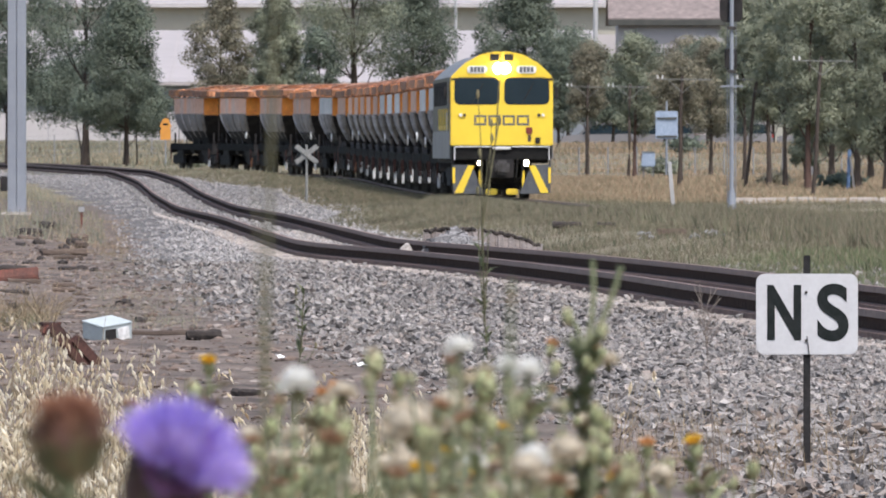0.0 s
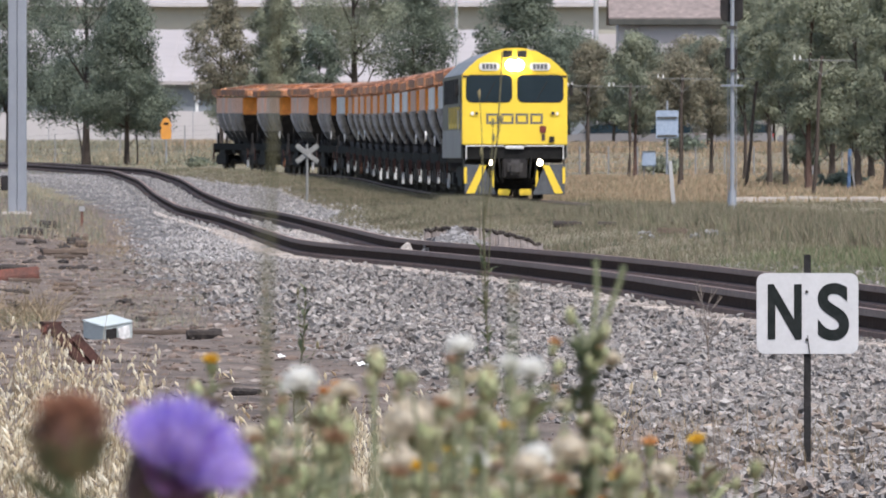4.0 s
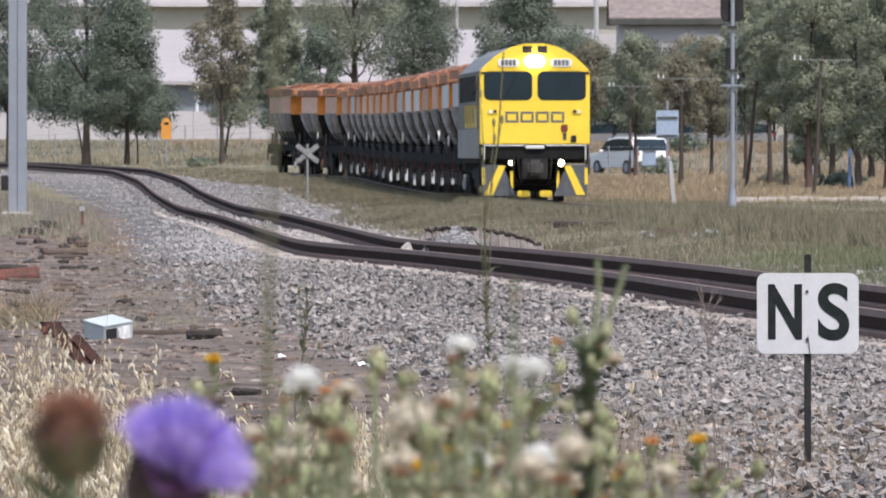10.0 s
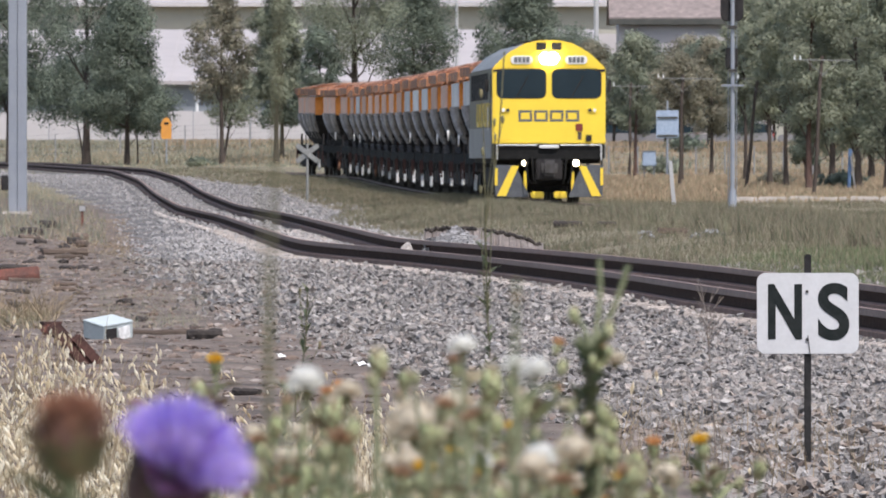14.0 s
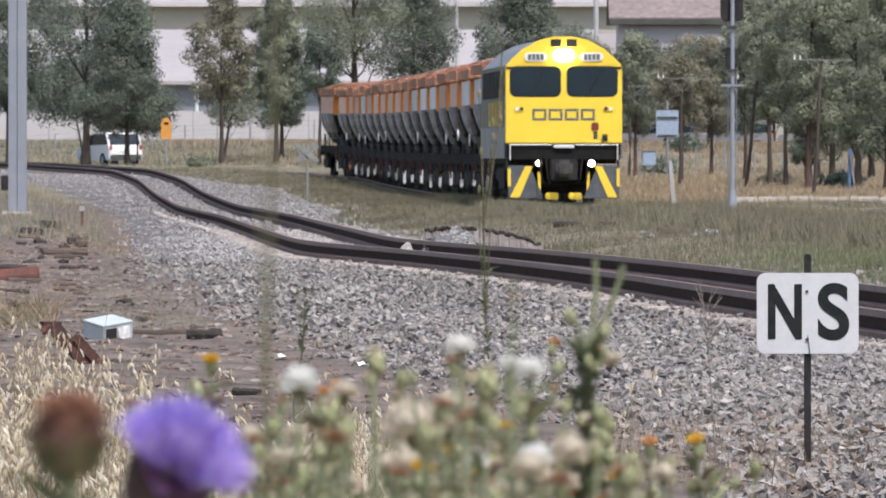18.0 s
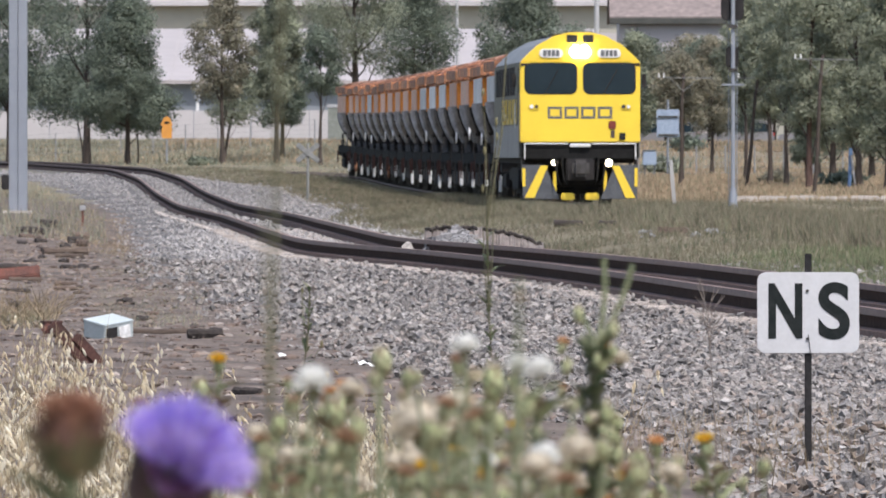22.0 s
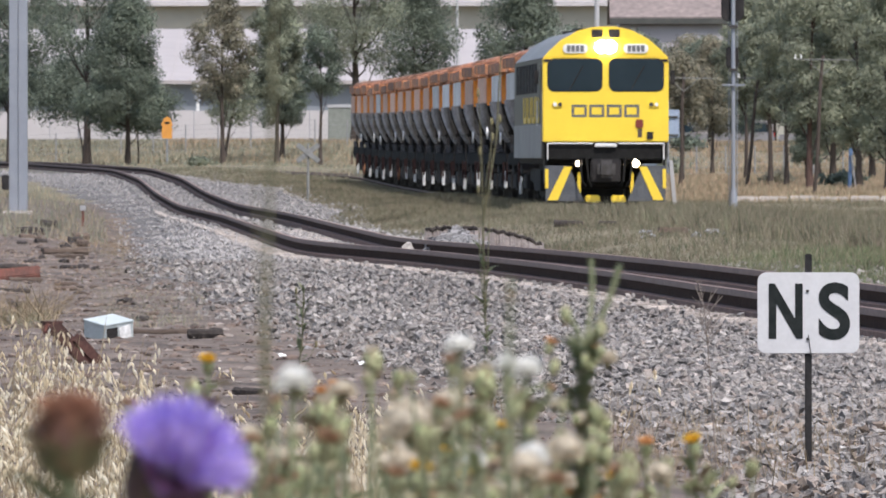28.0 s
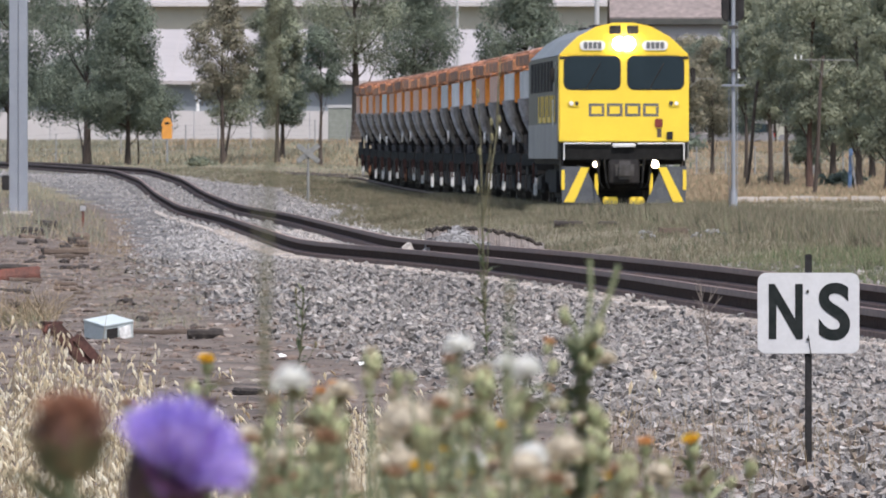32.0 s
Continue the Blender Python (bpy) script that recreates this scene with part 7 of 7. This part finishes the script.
WHITE = "weed with a fluffy white seed head and green buds"
YELL = "weed with a yellow flower and green buds"
BUDS = "weed with pale green buds and slim leaves"
n = 200
for b, e, d, kind, size, sway in (
        (-10.8, -16.5, 6.0, "white", 0.0085, 1.0), (1.2, -13.9, 6.6, "white", 0.0068, 0.32), (4.8, -15.3, 5.8, "white", 0.0050, 0.6), (6.3, -15.6, 6.1, "white", 0.0068, 0.65),
        (6.7, -22.1, 6.0, "white", 0.0075, 0.7), (2.5, -22.4, 6.3, "white", 0.0052, 0.6), (-2.3, -19.4, 5.6, "cream", 0.0095, 0.5), (0.7, -18.2, 6.0, "cream", 0.006, 0.5), (8.6, -24.0, 6.2, "cream", 0.006, 0.6),
        (-17.2, -15.3, 7.0, "yellow", 0.0048, 0.6), (4.6, -20.3, 6.4, "yellow", 0.0046, 0.7), (18.6, -21.3, 6.8, "yellow", 0.0055, 0.7), (1.9, -23.9, 6.2, "yellow", 0.0048, 0.6), (-1.2, -21.3, 6.4, "yellow", 0.0042, 0.5),
        (13.6, -24.2, 7.0, "yellow", 0.0044, 0.6), (15.1, -21.4, 7.0, "orange", 0.0048, 0.6), (10.7, -23.2, 6.6, "orange", 0.0046, 0.6), (-8.0, -17.1, 7.2, "orange", 0.0036, 0.5), (-8.9, -17.6, 6.6, "orange", 0.0038, 0.5),
        (-5.1, -14.8, 6.2, "green", 0.0072, 0.5), (-3.1, -16.2, 6.4, "green", 0.0052, 0.5), (-18.4, -17.0, 6.6, "green", 0.0058, 0.4), (3.2, -16.2, 6.0, "green", 0.0085, 0.5), (-8.6, -18.6, 6.0, "green", 0.0078, 0.6),
        (-12.6, -19.6, 6.8, "green", 0.006, 0.5), (16.6, -22.6, 7.2, "green", 0.006, 0.6), (19.6, -23.2, 7.4, "green", 0.006, 0.6), (-8.0, -21.0, 6.3, "green", 0.007, 0.5), (8.9, -20.8, 6.5, "green", 0.0066, 0.6),
        (-15.6, -22.0, 6.6, "green", 0.006, 0.4), (-10.2, -23.2, 6.4, "green", 0.0068, 0.5), (-13.8, -23.2, 6.0, "green", 0.0072, 0.5), (12.2, -21.8, 6.8, "green", 0.006, 0.6), (0.2, -20.4, 6.7, "green", 0.007, 0.5)):
    n += 1
    random.seed(n)
    if kind == "white":
        d, size = d * 0.82, size * 0.60
    d, size = d * 1.4, size * 1.4
    heads = [(kind, size, 0, 0, 0)]
    for k in range(11 if abs(b) < 14 else 7):
        bud = (random.choice(("green", "green", "green", "green", "rust", "cream", "yellow" if k > 7 else "rust", "white" if k == 4 else "green")), random.uniform(0.0040, 0.0082), random.uniform(-0.056, 0.056), random.uniform(-0.1, 0.1), random.uniform(-0.088, -0.010))
        # a gap between the plants lets the straw behind show through
        if not (-6.9 < b + bud[2] / d * 1000 < -4.2 and e + bud[4] / d * 1000 < -18.0):
            heads.append(bud)
    weed(b, e, d, heads, n, WHITE if kind in ("white", "cream") else YELL if kind in ("yellow", "orange") else BUDS, sway=sway, leaves=0 if b == -5.1 else 18, long=0.025)

# tall stalks: rows of bearing, elevation at the top; distance; thickness
for i, (b, e, d, stem, kind, nleaf, long, sway, lean, lab) in enumerate((
        (-12.3, 12.5, 5.0, 0.0017, "green", 2, 0.010, 0.35, -0.02, "tall olive stalk close to the lens"),
        (-10.4, -9.8, 24.0, 0.0024, "green", 30, 0.034, 0.5, -0.01, "thin tall weed with small grey leaves"),
        (4.1, 7.6, 21.0, 0.0023, "green", 60, 0.030, 0.4, -0.015, "tall branching weed with narrow leaves"),
        (10.5, -14.4, 9.0, 0.0046, "green", 60, 0.024, 0.7, 0.004, "thick leafy weed stalk with forked top"),
        (5.1, -9.2, 5.2, 0.0020, "green", 6, 0.02, 0.5, 0.0, "blurred slender weed stalk"),
        (19.3, -11.6, 30.0, 0.0017, "dry", 3, 0.012, 0.2, 0.010, "dry brown twig of a dead weed"))):
    random.seed(400 + i)
    r = np.random.default_rng(400 + i)
    base = foot(b, d)
    S = thing("tall_weed", Matrix.Translation(base), lab, "weed", "tall stalks")
    top = spot(b, e, d) - base
    path = bend((lean * d / 10, 0, 0), top, 0.012 if d < 10 else 0.03, 12)
    mat_ = M_DRYSTEM if kind == "dry" else M_DARKSTEM if i < 4 else M_STEM
    if i in (1, 2):
        path = [p + Vector((0.010 * math.sin(k * 1.7) + 0.006 * math.sin(k * 4.1), 0, 0)) for k, p in enumerate(path)]
    part("stem", stalk(path, stem * 1.5, stem * (0.5 if i != 3 else 0.95)), mat_, S, "upright stem")
    forks = {0: 1, 1: 2, 2: 6, 3: 0, 4: 1, 5: 0}[i]
    for k in range(forks):
        f = random.uniform(0.72, 0.97)
        root = path[int(f * 12)]
        reach = (top.z - root.z) * random.uniform(0.3, 0.8) + 0.01 * d / 10
        tip = root + Vector((random.uniform(-1, 1) * (0.002 if i in (1, 2) else 0.0042) * d, random.uniform(-0.05, 0.05), reach))
        twig = bend(root, tip, 0.004, 4)
        part("twig", stalk(twig, min(0.002, stem * 0.5), min(0.001, stem * 0.25)), mat_, S)
        if kind == "green" and i in (1, 2, 3):
            part("bud", egg(tip, (0, 0, 1), 0.0026, 0.007, 8), M_BRACTGREEN, S)
    if i == 5:
        # a fine open umbel, and one bare side shoot
        for k in range(15):
            root = path[11].lerp(path[12], random.random())
            ang, far = random.uniform(-1.15, 1.15), random.uniform(0.035, 0.075)
            tip = root + Vector((math.sin(ang) * far * 0.75, random.uniform(-0.02, 0.02), math.cos(ang) * far))
            part("twig", stalk(bend(root, tip, 0.003, 4), 0.0008, 0.0005), mat_, S)
            for j in range(3):
                end = tip + Vector((random.uniform(-0.016, 0.016), 0, random.uniform(0.002, 0.018)))
                part("twig", stalk(bend(root.lerp(tip, random.uniform(0.5, 0.9)), end, 0.001, 2), 0.0006, 0.0005, 5), mat_, S)
        part("twig", stalk(bend(path[7], path[7] + Vector((0.05, 0, 0.13)), 0.006, 5), 0.0012, 0.0006), mat_, S)
    if i == 3:
        # the forks of the top: sideways, up, thickness
        for dx, dz, w in ((0.005, 0.060, 0.0021), (0.024, 0.056, 0.0023), (-0.012, 0.026, 0.0018), (0.012, 0.016, 0.0018)):
            tip = top + Vector((dx, random.uniform(-0.01, 0.01), dz))
            part("twig", stalk(bend(top, tip, 0.003, 5), w * 0.8, w), M_STEM, S, "pale green forked tip")
            if dz < 0.05:
                head("green", S, tip, 0.006, (dx * 10, 0, 1), r)
        for k in range(34):
            q = path[11].lerp(path[12], random.random()) + Vector((random.uniform(-0.022, 0.022), random.uniform(-0.02, 0.02), random.uniform(-0.01, 0.012)))
            head(random.choice(("green", "green", "green", "orange", "cream")), S, q, random.uniform(0.0035, 0.0065), (random.uniform(-0.6, 0.6), 0, 1), r)
    lo = {0: 6, 1: 10, 2: 7, 3: 7, 4: 7, 5: 6}[i]
    fast_mesh("foliage", *leaf_blades(nleaf, path[lo:13 if i == 1 else 11 if i == 2 else 13] if i != 3 else [path[11].lerp(path[12], f) for f in (0, 0.2, 0.4, 0.6, 0.8, 0.95)], long, long * (0.12 if i != 3 else 0.3), r, 0.6), M_DARKWEED if i in (1, 2, 3) else M_WEEDLEAF if kind != "dry" else M_DRYGRASS, S, "narrow leaves", kind="stuff")
    SWAYING.append((S, base, top.z, d, sway))


# wild oats
def oats(b, d, n, e_top, seed, wide):
    r = np.random.default_rng(seed)
    base = foot(b, d)
    O = thing("oat_grass", Matrix.Translation(base), "tuft of dry straw-coloured wild oats with drooping seeds", "grass", "wild oat tufts")
    V, F = [], []

    def blade(p, q, w):
        s = np.array([w, 0, 0])
        j = len(V)
        V.extend([p - s, p + s, q + s * 0.5, q - s * 0.5])
        F.append((j, j + 1, j + 2, j + 3))

    SV, SF = [], []
    for k in range(n):
        x0 = r.normal() * wide * 0.5
        p = np.array([x0, r.normal() * 0.3, 0.0])
        h = spot(b, e_top, d).z - base.z
        h *= 0.80 + 0.27 * r.random()
        lean = r.normal() * 0.13
        pts = [p + np.array([lean * f * f, 0.03 * f, h * f]) for f in np.linspace(0, 1, 5)]
        for a, c in zip(pts, pts[1:]):
            blade(a, c, 0.0011)
        side = 1 if r.random() < 0.65 else -1
        for m in range(9):
            f = 0.62 + 0.40 * r.random()
            a = p + np.array([lean * f * f, 0.03 * f, h * f])
            out = side * (0.006 + 0.03 * r.random()) * (1 if r.random() < 0.85 else -1)
            q = a + np.array([out, r.normal() * 0.01, 0.004 + 0.012 * r.random()])
            blade(a, q, 0.0006)
            L, w = 0.019 + 0.017 * r.random(), 0.0034 + 0.0026 * r.random()
            dn = np.array([out * 0.35 + r.normal() * 0.006, r.normal() * 0.004, -L * (0.7 + 0.4 * r.random())])
            j = len(SV)
            s, t = np.array([w, 0, 0]), np.array([0, w, 0])
            SV.extend([q, q + dn * 0.4 + s, q + dn, q + dn * 0.4 - s, q + dn * 0.4 + t, q + dn * 0.4 - t])
            SF.extend([(j, j + 1, j + 4), (j + 4, j + 1, j + 2), (j, j + 4, j + 3), (j + 4, j + 2, j + 3), (j, j + 5, j + 1), (j + 5, j + 2, j + 1)])
    fast_mesh("straw", np.array(V), np.array(F), M_STRAW, O, "thin straw stalks", kind="stuff")
    fast_mesh("seed_spray", np.array(SV), np.array(SF), M_OAT, O, "pale drooping oat seeds", kind="stuff")
    SWAYING.append((O, base, h, d, 0.25))


random.seed(9)
for i, (b, d, n, e, w) in enumerate(((-32.5, 40, 60, -13.3, 0.20), (-30.5, 44, 60, -13.0, 0.20), (-28.5, 38, 56, -14.2, 0.18), (-26.5, 42, 50, -14.4, 0.18), (-24.3, 39, 44, -15.0, 0.18), (-22.5, 43, 30, -15.7, 0.14), (-21.0, 38, 20, -16.2, 0.12),
                                    (-32.0, 34, 60, -15.5, 0.18), (-29.5, 33, 60, -16.5, 0.18), (-26.8, 34, 56, -17.0, 0.18), (-24.0, 32, 44, -18.0, 0.16), (-31.0, 28, 56, -18.5, 0.16), (-28.0, 27, 56, -19.5, 0.16), (-25.0, 28, 46, -20.2, 0.14), (-21.0, 28, 34, -20.6, 0.14), (-23.0, 36, 30, -17.0, 0.14),
                                    (-5.8, 42, 40, -17.6, 0.07), (-5.0, 40, 44, -19.4, 0.10), (-4.2, 38, 40, -21.4, 0.10), (-10.6, 40, 30, -20.6, 0.12), (-8.4, 38, 30, -22.2, 0.12), (-11.0, 27, 14, -20.0, 0.07), (-13.5, 26, 18, -21.4, 0.09), (7.0, 30, 5, -18.5, 0.04), (-0.6, 27, 10, -22.0, 0.07), (15.4, 29, 6, -22.8, 0.07), (-16.5, 28, 16, -22.0, 0.08))):
    oats(b, d, max(5, int(n * (0.47 if b < -20 else 1.1))), e, 600 + i, w)

blades("straw_clump", 190, lambda n: (lambda bb, yy: (bb * yy / 1000, yy))(rng.normal(-5.3, 0.9, n), rng.uniform(36, 40, n)), 0.66, 0.008, M_OAT, "clump of bleached straw behind the weeds", 0.3)
blades("straw_clump", 60, lambda n: (lambda bb, yy: (bb * yy / 1000, yy))(rng.normal(-8.6, 0.5, n), rng.uniform(36, 40, n)), 0.55, 0.007, M_OAT, "clump of bleached straw behind the weeds", 0.4)

# the wind, every half second, as the leaning of the plants
WIND = (0, -1, 0, 2, 3, 2, 3, 5, 6, 7, 7, 7, 1, 9, 13, 17, 17, 14, 9, 3, 11, 34, 17, 31, 23, 20, 15, 17, 16, 12, 9, 5, 1, 0, 8, 11, 5, 17, 28, 18, 26, 25, 5, 25, 25, 21, 5, 5, -2, -3, -2, -6, -6, -6, -6, -6, -7, -9, -9, -9, -9, -8, -9, -9, -10)


def sway_plants():
    for k, (ob, base, tall, d, amount) in enumerate(SWAYING):
        rows = []
        for i, w in enumerate(WIND):
            a = amount * (w + 0.8 * math.sin(i * 1.7 + k)) * d / 24000 / max(0.3, tall) * min(1.0, 12.0 / d) ** 0.5
            rows.append((i * 0.5, Matrix.Translation(base) @ Matrix.Rotation(a, 4, "Y")))
        walk(ob, rows)


motions()
